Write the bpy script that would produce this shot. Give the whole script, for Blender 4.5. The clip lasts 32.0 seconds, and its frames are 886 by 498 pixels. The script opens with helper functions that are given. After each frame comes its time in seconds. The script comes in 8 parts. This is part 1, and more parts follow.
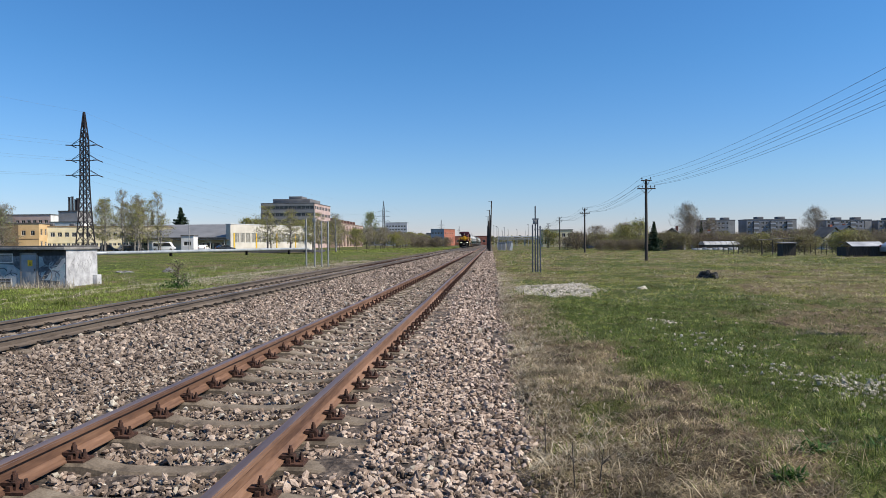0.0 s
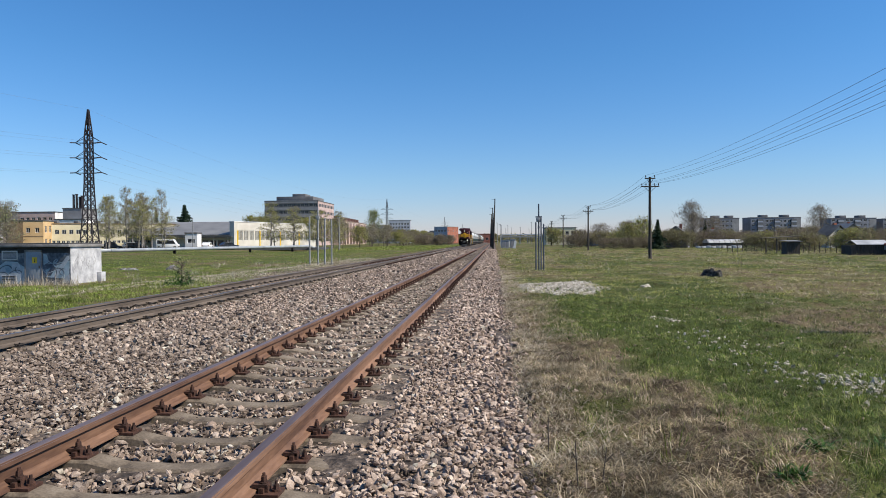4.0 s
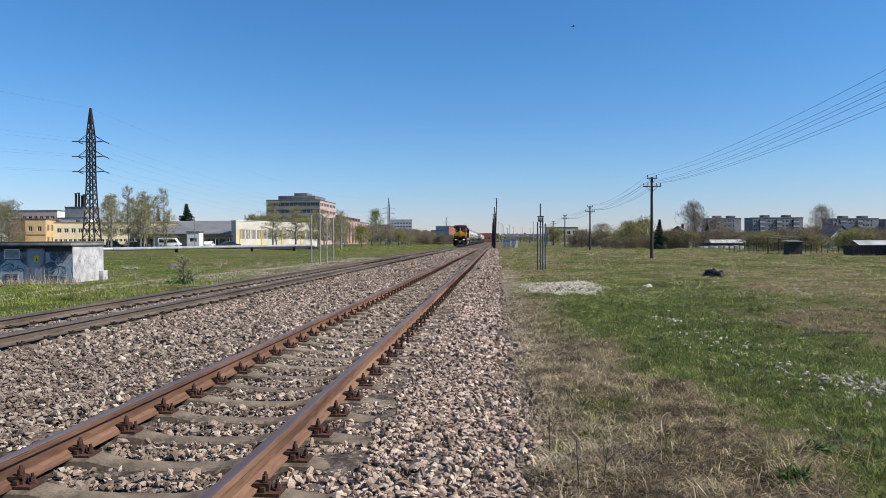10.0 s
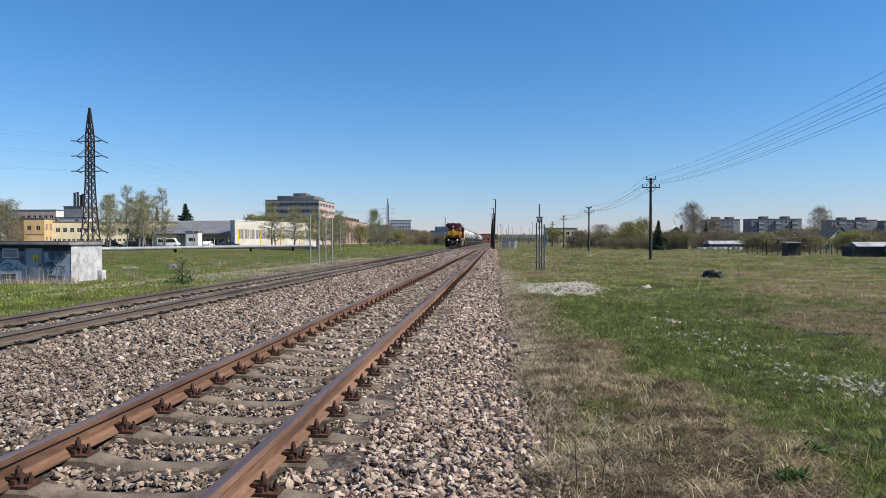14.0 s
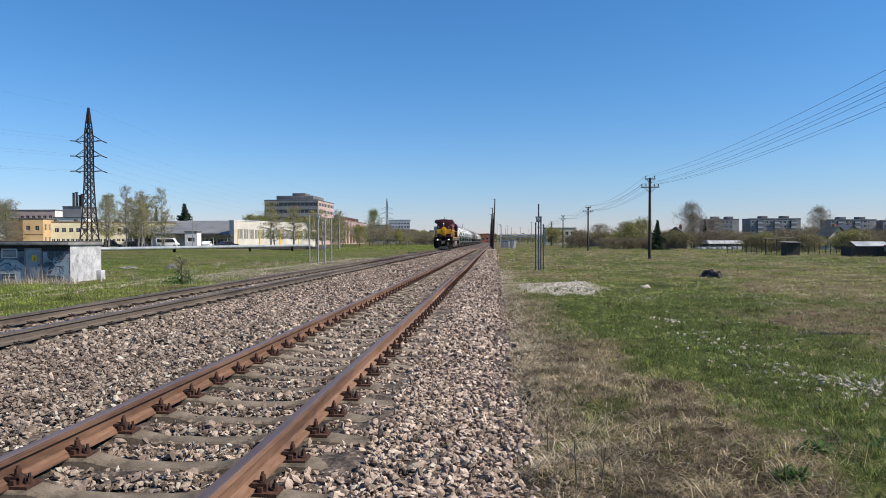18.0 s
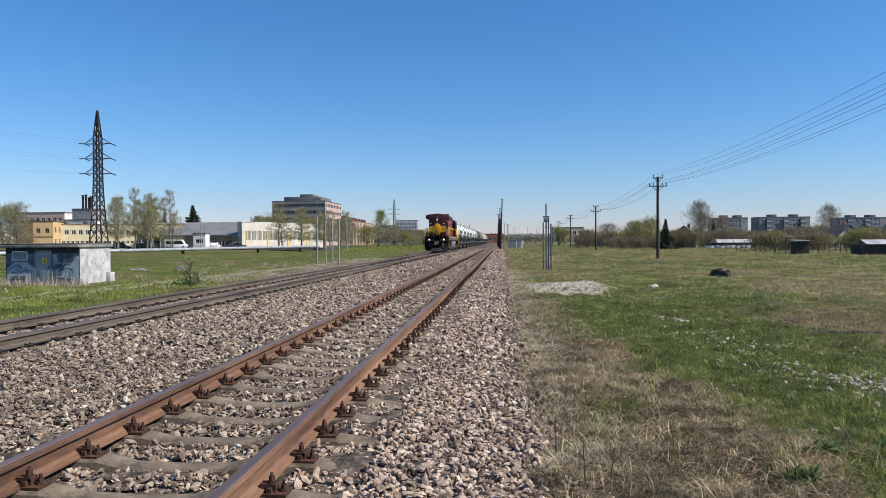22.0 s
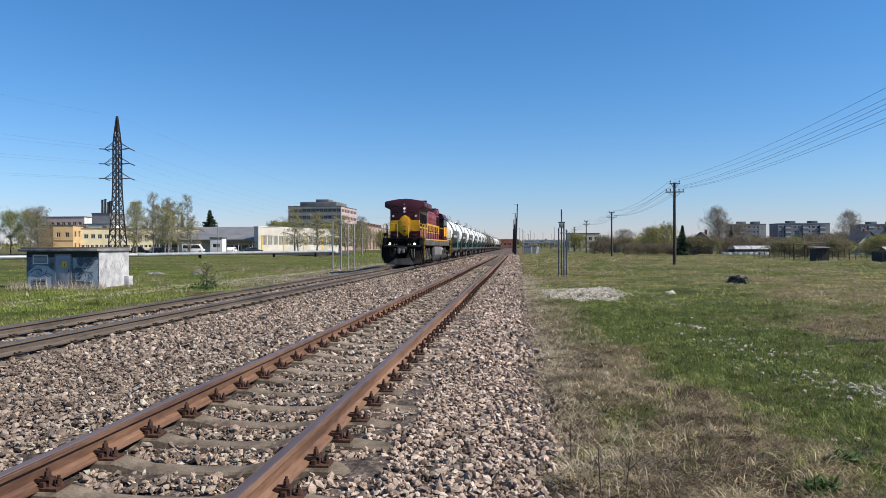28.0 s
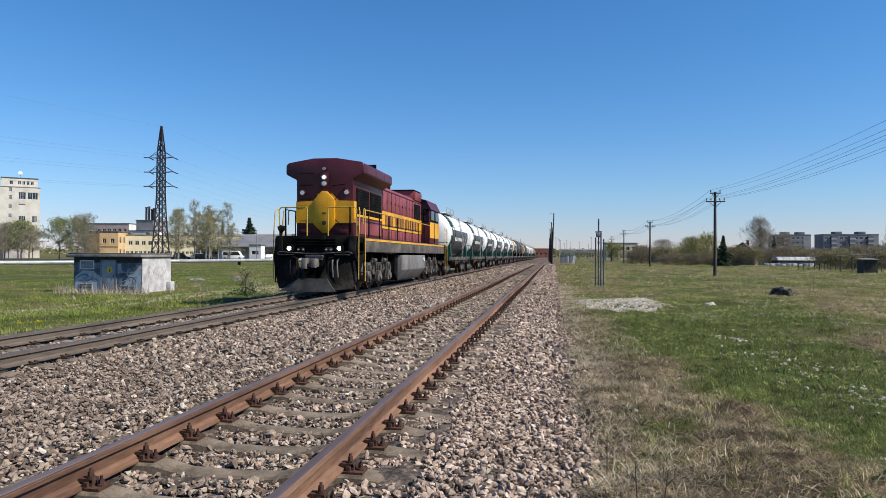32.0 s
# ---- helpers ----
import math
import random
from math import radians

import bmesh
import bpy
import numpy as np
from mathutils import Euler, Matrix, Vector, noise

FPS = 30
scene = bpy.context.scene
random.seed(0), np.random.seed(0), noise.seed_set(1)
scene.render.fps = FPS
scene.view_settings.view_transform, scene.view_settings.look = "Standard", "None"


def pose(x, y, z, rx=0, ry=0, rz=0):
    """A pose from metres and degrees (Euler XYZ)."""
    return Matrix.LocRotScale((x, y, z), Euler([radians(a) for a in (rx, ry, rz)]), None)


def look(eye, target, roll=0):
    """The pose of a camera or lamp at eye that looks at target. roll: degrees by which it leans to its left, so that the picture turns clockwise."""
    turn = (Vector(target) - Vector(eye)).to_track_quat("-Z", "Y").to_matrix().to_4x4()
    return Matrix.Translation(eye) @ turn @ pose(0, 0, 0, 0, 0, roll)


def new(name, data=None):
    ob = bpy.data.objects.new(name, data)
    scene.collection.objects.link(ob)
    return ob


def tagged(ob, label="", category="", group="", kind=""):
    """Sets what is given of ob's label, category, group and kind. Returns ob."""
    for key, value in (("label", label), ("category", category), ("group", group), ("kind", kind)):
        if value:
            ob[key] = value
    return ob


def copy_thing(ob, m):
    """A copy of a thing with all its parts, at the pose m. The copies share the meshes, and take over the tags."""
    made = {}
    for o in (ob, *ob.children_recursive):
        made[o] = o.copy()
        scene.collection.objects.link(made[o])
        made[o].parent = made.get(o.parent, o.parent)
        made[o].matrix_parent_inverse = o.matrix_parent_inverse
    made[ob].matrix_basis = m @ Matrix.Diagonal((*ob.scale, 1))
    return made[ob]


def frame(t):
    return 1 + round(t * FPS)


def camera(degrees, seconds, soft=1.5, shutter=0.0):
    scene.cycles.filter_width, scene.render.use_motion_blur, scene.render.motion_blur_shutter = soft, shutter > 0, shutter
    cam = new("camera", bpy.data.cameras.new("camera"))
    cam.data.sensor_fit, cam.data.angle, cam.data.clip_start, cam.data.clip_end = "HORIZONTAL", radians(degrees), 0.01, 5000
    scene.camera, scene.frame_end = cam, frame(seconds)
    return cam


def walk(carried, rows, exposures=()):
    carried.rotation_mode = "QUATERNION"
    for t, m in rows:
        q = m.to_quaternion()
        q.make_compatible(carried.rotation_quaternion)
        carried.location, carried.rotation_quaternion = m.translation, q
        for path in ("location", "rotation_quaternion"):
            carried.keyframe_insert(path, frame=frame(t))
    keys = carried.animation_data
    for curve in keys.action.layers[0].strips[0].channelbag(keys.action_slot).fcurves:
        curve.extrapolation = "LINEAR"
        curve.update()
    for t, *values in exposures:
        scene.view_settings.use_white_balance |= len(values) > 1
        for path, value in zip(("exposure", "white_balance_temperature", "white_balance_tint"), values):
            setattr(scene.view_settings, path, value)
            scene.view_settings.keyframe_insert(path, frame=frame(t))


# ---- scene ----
import itertools

# ---- camera: stands on the ballast toe and pans after the train ----
EYE = Vector((0.0, 0.0, 1.65))
cam = camera(66.75, 32.0, soft=0.55)


def aim(pitch, yaw, roll):
    p, w = radians(pitch), radians(yaw)
    way = Vector((math.sin(w) * math.cos(p), math.cos(w) * math.cos(p), math.sin(p)))
    return look(EYE, EYE + way * 10, roll)


VIEW = [
    (0, -0.477, -4.112, -0.443), (0.5, -0.52, -4.152, -0.369), (1, -0.522, -4.176, -0.364), (1.5, -0.603, -4.292, -0.349),
    (2, -0.625, -4.38, -0.406), (2.5, -0.669, -4.424, -0.412), (3, -0.691, -4.463, -0.574), (3.5, -0.655, -4.426, -0.448),
    (5.5, -0.736, -4.373, -0.302), (6, -0.745, -4.38, -0.267), (6.5, -0.717, -4.378, -0.359), (7, -0.742, -4.368, -0.374),
    (7.5, -0.772, -4.39, -0.436), (8, -0.743, -4.449, -0.462), (8.5, -0.785, -4.468, -0.464), (9, -0.765, -4.478, -0.393),
    (9.5, -0.717, -4.481, -0.351), (10, -0.711, -4.533, -0.235), (10.5, -0.593, -4.556, -0.286), (11, -0.477, -4.552, -0.524),
    (11.5, -0.421, -4.57, -0.45), (12, -0.43, -4.599, -0.384), (12.5, -0.522, -4.625, -0.369), (13, -0.549, -4.567, -0.214),
    (13.5, -0.559, -4.486, -0.159), (14, -0.673, -4.441, -0.094), (14.5, -0.674, -4.385, -0.094), (16.5, -0.529, -4.289, -0.251),
    (17, -0.62, -4.433, -0.209), (17.5, -0.708, -4.375, -0.174), (18, -0.687, -4.376, -0.128), (18.5, -0.651, -4.383, -0.024),
    (19, -0.578, -4.43, -0), (19.5, -0.551, -4.497, -0.086), (20, -0.556, -4.544, -0.058), (20.5, -0.567, -4.659, -0.2),
    (21, -0.581, -4.692, -0.077), (21.5, -0.611, -4.85, -0.33), (22, -0.661, -5.01, -0.428), (22.5, -0.656, -5.099, -0.38),
    (23, -0.685, -5.132, -0.281), (23.5, -0.685, -5.198, -0.28), (24, -0.577, -5.191, -0.369), (24.5, -0.484, -5.197, -0.264),
    (25, -0.454, -5.236, -0.321), (25.5, -0.494, -5.351, -0.395), (27.5, -0.181, -6.035, -0.231), (28, -0.195, -6.284, -0.204),
    (28.5, -0.18, -6.415, -0.171), (29, -0.176, -6.691, 0.019), (29.5, -0.185, -7.086, -0.035), (30, -0.046, -7.296, 0.152),
    (30.5, 0.045, -7.805, -0.021), (31, 0.28, -8.26, -0.027), (31.5, 0.358, -8.817, 0.025), (32, 0.535, -9.309, 0.243),
]
walk(cam, [(t, aim(p, w, r)) for t, p, w, r in VIEW], exposures=[(0.0, 0.45), (32.0, 0.45)])

# ---- light ----
SUN_AZ, SUN_EL = radians(101.0), radians(46.0)   # azimuth from +y towards +x
world = bpy.data.worlds.new("sky")
scene.world = world
world.use_nodes = True
wn = world.node_tree.nodes
sky = wn.new("ShaderNodeTexSky")
sky.sky_type = "NISHITA"
sky.sun_disc = False
sky.sun_elevation, sky.sun_rotation = SUN_EL, SUN_AZ
sky.air_density, sky.dust_density, sky.ozone_density, sky.altitude = 1.25, 0.0, 5.0, 0.0
wn["Background"].inputs["Strength"].default_value = 0.079
deep = wn.new("ShaderNodeHueSaturation")
deep.inputs["Saturation"].default_value = 1.09
tint = wn.new("ShaderNodeVectorMath")      # the film's cool white balance
tint.operation = "MULTIPLY"
tint.inputs[1].default_value = (1.0, 1.0, 1.32)
way = wn.new("ShaderNodeTexCoord")
rise = wn.new("ShaderNodeSeparateXYZ")
world.node_tree.links.new(way.outputs["Generated"], rise.inputs[0])
haze = wn.new("ShaderNodeValToRGB")        # a lilac spring haze low down, clear blue above
haze.color_ramp.elements[0].position, haze.color_ramp.elements[0].color = 0.0, (0.80, 0.85, 0.985, 1)
haze.color_ramp.elements[1].position, haze.color_ramp.elements[1].color = 0.26, (0.725, 0.965, 0.925, 1)
haze.color_ramp.elements.new(0.09).color = (0.79, 0.945, 0.945, 1)
world.node_tree.links.new(rise.outputs["Z"], haze.inputs[0])
lift = wn.new("ShaderNodeVectorMath")
lift.operation = "MULTIPLY"
world.node_tree.links.new(haze.outputs["Color"], lift.inputs[1])
world.node_tree.links.new(sky.outputs["Color"], lift.inputs[0])
world.node_tree.links.new(lift.outputs[0], tint.inputs[0])
world.node_tree.links.new(tint.outputs[0], deep.inputs["Color"])
world.node_tree.links.new(deep.outputs["Color"], wn["Background"].inputs["Color"])
sun_data = bpy.data.lights.new("sun", "SUN")
sun_data.energy, sun_data.angle, sun_data.color = 5.0, radians(0.53), (1.0, 0.915, 0.79)
sun = new("sun", sun_data)
sun.matrix_world = look((0, 0, 60), Vector((0, 0, 60)) - Vector((math.cos(SUN_EL) * math.sin(SUN_AZ), math.cos(SUN_EL) * math.cos(SUN_AZ), math.sin(SUN_EL))))

# ---- materials ----


def node_mat(name):
    m = bpy.data.materials.new(name)
    m.use_nodes = True
    nt = m.node_tree
    return m, nt, nt.nodes, nt.links, nt.nodes["Principled BSDF"]


def surf(name, cols, scale=4.0, rough=0.7, metal=0.0, bump=0.2, fine=12.0, island=0.0, objvar=0.0, coords="Object", spec=0.4, stretch=(1, 1, 1), detail=6.0, bdist=0.01):
    """Two-scale mottled surface: cols are 2 or 3 base colours."""
    m, nt, n, l, b = node_mat(name)
    tc = n.new("ShaderNodeTexCoord")
    mp = n.new("ShaderNodeMapping")
    mp.inputs["Scale"].default_value = stretch
    if coords == "World":
        g = n.new("ShaderNodeNewGeometry")
        l.new(g.outputs["Position"], mp.inputs["Vector"])
    else:
        l.new(tc.outputs[coords], mp.inputs["Vector"])
    n1, n2 = n.new("ShaderNodeTexNoise"), n.new("ShaderNodeTexNoise")
    n1.inputs["Scale"].default_value, n1.inputs["Detail"].default_value = scale, detail
    n2.inputs["Scale"].default_value, n2.inputs["Detail"].default_value = scale * fine, 4.0
    for k in (n1, n2):
        l.new(mp.outputs[0], k.inputs["Vector"])
    mix = n.new("ShaderNodeMath")
    mix.operation = "MULTIPLY_ADD"
    mix.inputs[1].default_value = 0.45
    l.new(n2.outputs["Fac"], mix.inputs[0])
    sc = n.new("ShaderNodeMath")
    sc.operation = "MULTIPLY_ADD"
    sc.inputs[1].default_value, sc.inputs[2].default_value = 1.0, -0.225
    l.new(n1.outputs["Fac"], sc.inputs[0])
    l.new(sc.outputs[0], mix.inputs[2])
    val = mix.outputs[0]
    if island or objvar:
        src = n.new("ShaderNodeNewGeometry").outputs["Random Per Island"] if island else n.new("ShaderNodeObjectInfo").outputs["Random"]
        ad = n.new("ShaderNodeMath")
        ad.operation = "MULTIPLY_ADD"
        ad.inputs[1].default_value = island or objvar
        l.new(src, ad.inputs[0])
        of = n.new("ShaderNodeMath")
        of.operation = "SUBTRACT"
        of.inputs[1].default_value = (island or objvar) / 2
        l.new(val, of.inputs[0])
        l.new(of.outputs[0], ad.inputs[2])
        val = ad.outputs[0]
    ramp = n.new("ShaderNodeValToRGB")
    e = ramp.color_ramp.elements
    e[0].position, e[0].color = 0.28, (*cols[0], 1)
    e[1].position, e[1].color = 0.72, (*cols[-1], 1)
    if len(cols) == 3:
        x = ramp.color_ramp.elements.new(0.5)
        x.color = (*cols[1], 1)
    l.new(val, ramp.inputs[0])
    l.new(ramp.outputs[0], b.inputs["Base Color"])
    b.inputs["Roughness"].default_value, b.inputs["Metallic"].default_value = rough, metal
    b.inputs["Specular IOR Level"].default_value = spec
    if bump:
        bp = n.new("ShaderNodeBump")
        bp.inputs["Strength"].default_value, bp.inputs["Distance"].default_value = bump, bdist
        l.new(mix.outputs[0], bp.inputs["Height"])
        l.new(bp.outputs[0], b.inputs["Normal"])
    return m


def glow(name, col, strength):
    m, nt, n, l, b = node_mat(name)
    b.inputs["Base Color"].default_value = (*col, 1)
    b.inputs["Emission Color"].default_value = (*col, 1)
    b.inputs["Emission Strength"].default_value = strength
    return m


def leafmat(name, c1, c2, c3, patch=0.0, broad=1.5):
    m, nt, n, l, b = node_mat(name)
    g = n.new("ShaderNodeNewGeometry")
    ramp = n.new("ShaderNodeValToRGB")
    e = ramp.color_ramp.elements
    e[0].color, e[1].color = (*c1, 1), (*c3, 1)
    ramp.color_ramp.elements.new(0.5).color = (*c2, 1)
    l.new(g.outputs["Random Per Island"], ramp.inputs[0])
    out = ramp.outputs[0]
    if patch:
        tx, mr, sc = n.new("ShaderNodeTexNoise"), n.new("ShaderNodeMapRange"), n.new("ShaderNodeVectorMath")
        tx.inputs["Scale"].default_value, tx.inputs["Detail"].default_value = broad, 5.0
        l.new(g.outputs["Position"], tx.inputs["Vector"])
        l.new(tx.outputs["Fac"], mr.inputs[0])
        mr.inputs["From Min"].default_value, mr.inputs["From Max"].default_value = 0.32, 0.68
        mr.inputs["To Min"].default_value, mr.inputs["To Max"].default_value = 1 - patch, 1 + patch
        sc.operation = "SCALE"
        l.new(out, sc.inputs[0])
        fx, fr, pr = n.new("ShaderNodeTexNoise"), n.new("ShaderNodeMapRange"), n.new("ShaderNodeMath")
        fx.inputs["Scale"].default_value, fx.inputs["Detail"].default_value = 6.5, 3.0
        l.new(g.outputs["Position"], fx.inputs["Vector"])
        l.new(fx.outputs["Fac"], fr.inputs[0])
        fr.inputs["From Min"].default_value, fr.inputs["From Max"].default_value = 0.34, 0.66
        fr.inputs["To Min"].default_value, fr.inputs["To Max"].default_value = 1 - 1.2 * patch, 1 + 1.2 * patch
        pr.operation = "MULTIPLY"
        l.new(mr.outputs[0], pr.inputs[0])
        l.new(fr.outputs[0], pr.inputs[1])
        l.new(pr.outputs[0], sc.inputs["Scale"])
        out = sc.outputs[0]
    l.new(out, b.inputs["Base Color"])
    b.inputs["Roughness"].default_value = 0.6
    b.inputs["Specular IOR Level"].default_value = 0.2
    tr = n.new("ShaderNodeBsdfTranslucent")
    l.new(out, tr.inputs["Color"])
    mx = n.new("ShaderNodeMixShader")
    mx.inputs[0].default_value = 0.3
    l.new(b.outputs[0], mx.inputs[1])
    l.new(tr.outputs[0], mx.inputs[2])
    l.new(mx.outputs[0], n["Material Output"].inputs[0])
    return m


STONE_OLD = surf("weathered_brown_ballast", [(0.075, 0.055, 0.042), (0.185, 0.141, 0.11), (0.33, 0.268, 0.215)], 9, 0.88, bump=0.6, island=0.40, coords="World")
STONE = surf("crushed_granite", [(0.14, 0.102, 0.075), (0.315, 0.234, 0.18), (0.49, 0.394, 0.315)], 9, 0.88, bump=0.6, island=0.40, coords="World")
# The bed's near-black tones put the shade between loose stones into its colour.
STONE_BED = surf("ballast_bed_gap_shade", [(0.016, 0.012, 0.009), (0.07, 0.053, 0.041), (0.18, 0.142, 0.11)], 9, 0.9, bump=1.0, coords="World", fine=3, bdist=0.05)
PEBBLE = surf("pale_limestone", [(0.26, 0.23, 0.18), (0.41, 0.37, 0.30), (0.55, 0.505, 0.43)], 9, 0.85, bump=0.3, island=0.42, coords="World")
CONCRETE = surf("sleeper_concrete", [(0.068, 0.0528, 0.0376), (0.152, 0.12, 0.0864), (0.232, 0.192, 0.144)], 5, 0.9, bump=0.5, objvar=0.25)
RUST = surf("rusty_rail_side", [(0.07, 0.034, 0.021), (0.148, 0.079, 0.047), (0.23, 0.13, 0.08)], 3, 0.75, bump=0.25, stretch=(1, 0.15, 1))
DULLRAIL = surf("dull_brown_rail_side", [(0.044, 0.0336, 0.0264), (0.1, 0.0776, 0.06), (0.148, 0.118, 0.092)], 3, 0.7, bump=0.2, stretch=(1, 0.15, 1))
RUSTDARK = surf("dark_rusty_iron", [(0.018, 0.009, 0.006), (0.048, 0.021, 0.013), (0.09, 0.04, 0.024)], 20, 0.8, bump=0.4)
STEEL = surf("worn_rail_head", [(0.088, 0.0624, 0.0592), (0.16, 0.12, 0.114)], 4, 0.5, metal=0.2, bump=0.05, stretch=(1, 0.05, 1))
STEELBRIGHT = surf("polished_rail_head", [(0.088, 0.076, 0.0736), (0.152, 0.132, 0.128)], 4, 0.42, metal=0.45, bump=0.02, stretch=(1, 0.05, 1))
BLACKIRON = surf("black_fastening", [(0.012, 0.010, 0.009), (0.04, 0.032, 0.026)], 20, 0.8, bump=0.3)
# One maroon in two tones: front shade and side sun are put into colour.
MAROON = surf("maroon_paint", [(0.042, 0.007, 0.011), (0.068, 0.011, 0.017), (0.105, 0.02, 0.027)], 0.9, 0.42, bump=0.08, fine=18)
MAROON_SUN = surf("sun_tone_maroon", [(0.125, 0.023, 0.029), (0.20, 0.042, 0.047), (0.275, 0.072, 0.07)], 0.9, 0.5, bump=0.08, fine=18)
YELLOW = surf("loco_yellow_paint", [(0.42, 0.185, 0.005), (0.62, 0.30, 0.007), (0.75, 0.395, 0.012)], 1.2, 0.45, bump=0.05, fine=18)
RAILYEL = surf("handrail_yellow", [(0.36, 0.216, 0.024), (0.544, 0.36, 0.064)], 6, 0.5, bump=0.1)
FRAMEBLK = surf("sooty_black_steel", [(0.003, 0.003, 0.003), (0.006, 0.0057, 0.0055), (0.016, 0.0147, 0.0135)], 2.5, 0.8, bump=0.2, spec=0.06)
BOGIEGREY = surf("oily_dark_grey_castings", [(0.014, 0.013, 0.0115), (0.06, 0.056, 0.051), (0.17, 0.16, 0.146)], 3.0, 0.7, bump=0.3, spec=0.2)
PLOUGHBLK = surf("chipped_black_plough_paint", [(0.004, 0.0037, 0.0035), (0.009, 0.0085, 0.008), (0.04, 0.036, 0.032)], 1.6, 0.75, bump=0.2, spec=0.06)
BLADEGREY = surf("scraped_plough_steel", [(0.025, 0.023, 0.021), (0.055, 0.051, 0.047), (0.10, 0.094, 0.086)], 2.0, 0.65, bump=0.2, spec=0.2)
GREYTRUCK = surf("dusty_grey_steel", [(0.064, 0.06, 0.056), (0.12, 0.112, 0.104), (0.176, 0.168, 0.156)], 2.0, 0.7, bump=0.2)
GREYTANK = surf("grey_fuel_tank_paint", [(0.088, 0.084, 0.08), (0.144, 0.14, 0.136), (0.2, 0.196, 0.188)], 1.5, 0.6, bump=0.1)
WHITETANK = surf("white_tank_paint", [(0.495, 0.504, 0.495), (0.666, 0.675, 0.666), (0.738, 0.738, 0.729)], 0.8, 0.4, bump=0.05)
CREAMTANK = surf("cream_tank_paint", [(0.28, 0.232, 0.16), (0.464, 0.408, 0.304), (0.544, 0.496, 0.4)], 0.8, 0.5, bump=0.05)
BLACKTANK = surf("black_tank_paint", [(0.018, 0.02, 0.021), (0.042, 0.045, 0.046), (0.075, 0.078, 0.08)], 0.8, 0.45, bump=0.05)
OCHRETANK = surf("ochre_tank_paint", [(0.2, 0.128, 0.04), (0.336, 0.232, 0.088), (0.4, 0.296, 0.136)], 0.8, 0.5, bump=0.05)
GREEN = surf("green_wagon_paint", [(0.003, 0.020, 0.014), (0.006, 0.042, 0.028), (0.012, 0.075, 0.052)], 1.5, 0.5, bump=0.1)
GLASS = surf("dark_window_glass", [(0.01, 0.012, 0.014), (0.025, 0.03, 0.034)], 0.7, 0.08, bump=0.0, spec=0.6)
# The light interior behind the hall windows is put into this pane colour.
PALEGLASS = surf("light_interior_glass", [(0.15, 0.145, 0.125), (0.26, 0.25, 0.215)], 0.8, 0.25, bump=0.0, spec=0.5)
LAMPGLOW = glow("lit_headlamp", (1.0, 0.90, 0.72), 7.0)
HEADGLOW = glow("lit_top_headlamp", (1.0, 0.93, 0.80), 0.6)
LENS = surf("clear_lamp_lens", [(0.45, 0.45, 0.43), (0.7, 0.7, 0.68)], 30, 0.1, bump=0)
GALV = surf("galvanised_steel", [(0.16, 0.164, 0.164), (0.248, 0.252, 0.248), (0.336, 0.34, 0.336)], 5, 0.6, metal=0.0, bump=0.1)
POSTBLUE = surf("blue_grey_post_paint", [(0.035, 0.042, 0.055), (0.065, 0.078, 0.098), (0.12, 0.137, 0.16)], 5, 0.5, bump=0.1)
DARKWOOD = surf("weathered_pole_wood", [(0.022, 0.018, 0.015), (0.05, 0.042, 0.035), (0.09, 0.077, 0.065)], 3, 0.9, bump=0.5, stretch=(8, 8, 0.6))
LATTICE = surf("dark_lattice_steel", [(0.010, 0.009, 0.011), (0.024, 0.020, 0.023), (0.045, 0.037, 0.039)], 0.8, 0.7, bump=0.1)
WIRE = surf("cable_metal", [(0.10, 0.105, 0.11), (0.17, 0.175, 0.18)], 1, 0.5, bump=0)
RENDER_WHITE = surf("white_render", [(0.53, 0.52, 0.50), (0.65, 0.645, 0.62), (0.72, 0.71, 0.69)], 0.35, 0.85, bump=0.1, fine=30)
RENDER_CREAM = surf("cream_render", [(0.41, 0.385, 0.335), (0.53, 0.50, 0.44), (0.60, 0.57, 0.51)], 0.35, 0.85, bump=0.1, fine=30)
SILLDUST = surf("dusty_brown_grey_sill", [(0.035, 0.031, 0.028), (0.082, 0.072, 0.063), (0.145, 0.127, 0.112)], 1.5, 0.7, bump=0.15)
RENDER_YELLOW = surf("pale_yellow_render", [(0.50, 0.435, 0.28), (0.61, 0.54, 0.365), (0.68, 0.615, 0.44)], 0.35, 0.85, bump=0.1, fine=30)
RENDER_PINK = surf("faded_pink_render", [(0.34, 0.24, 0.215), (0.45, 0.335, 0.305), (0.53, 0.42, 0.385)], 0.3, 0.85, bump=0.1, fine=30)
RENDER_ORANGE = surf("ochre_orange_render", [(0.48, 0.31, 0.145), (0.59, 0.405, 0.205), (0.67, 0.48, 0.265)], 0.3, 0.85, bump=0.1, fine=30)
BROWNTONE = surf("brown_trim_and_shaded_face", [(0.13, 0.085, 0.045), (0.21, 0.145, 0.08), (0.28, 0.20, 0.12)], 0.6, 0.85, bump=0.2, fine=20)
RENDER_GREY = surf("grey_concrete_panel", [(0.17, 0.165, 0.16), (0.25, 0.245, 0.24), (0.33, 0.325, 0.315)], 0.25, 0.85, bump=0.1, fine=30)
RENDER_DARK = surf("dark_grey_cladding", [(0.09, 0.09, 0.095), (0.13, 0.13, 0.135), (0.18, 0.18, 0.18)], 0.25, 0.8, bump=0.1, fine=30)
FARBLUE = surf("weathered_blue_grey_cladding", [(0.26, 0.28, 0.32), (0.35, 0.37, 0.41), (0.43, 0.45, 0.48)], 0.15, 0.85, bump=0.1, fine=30)
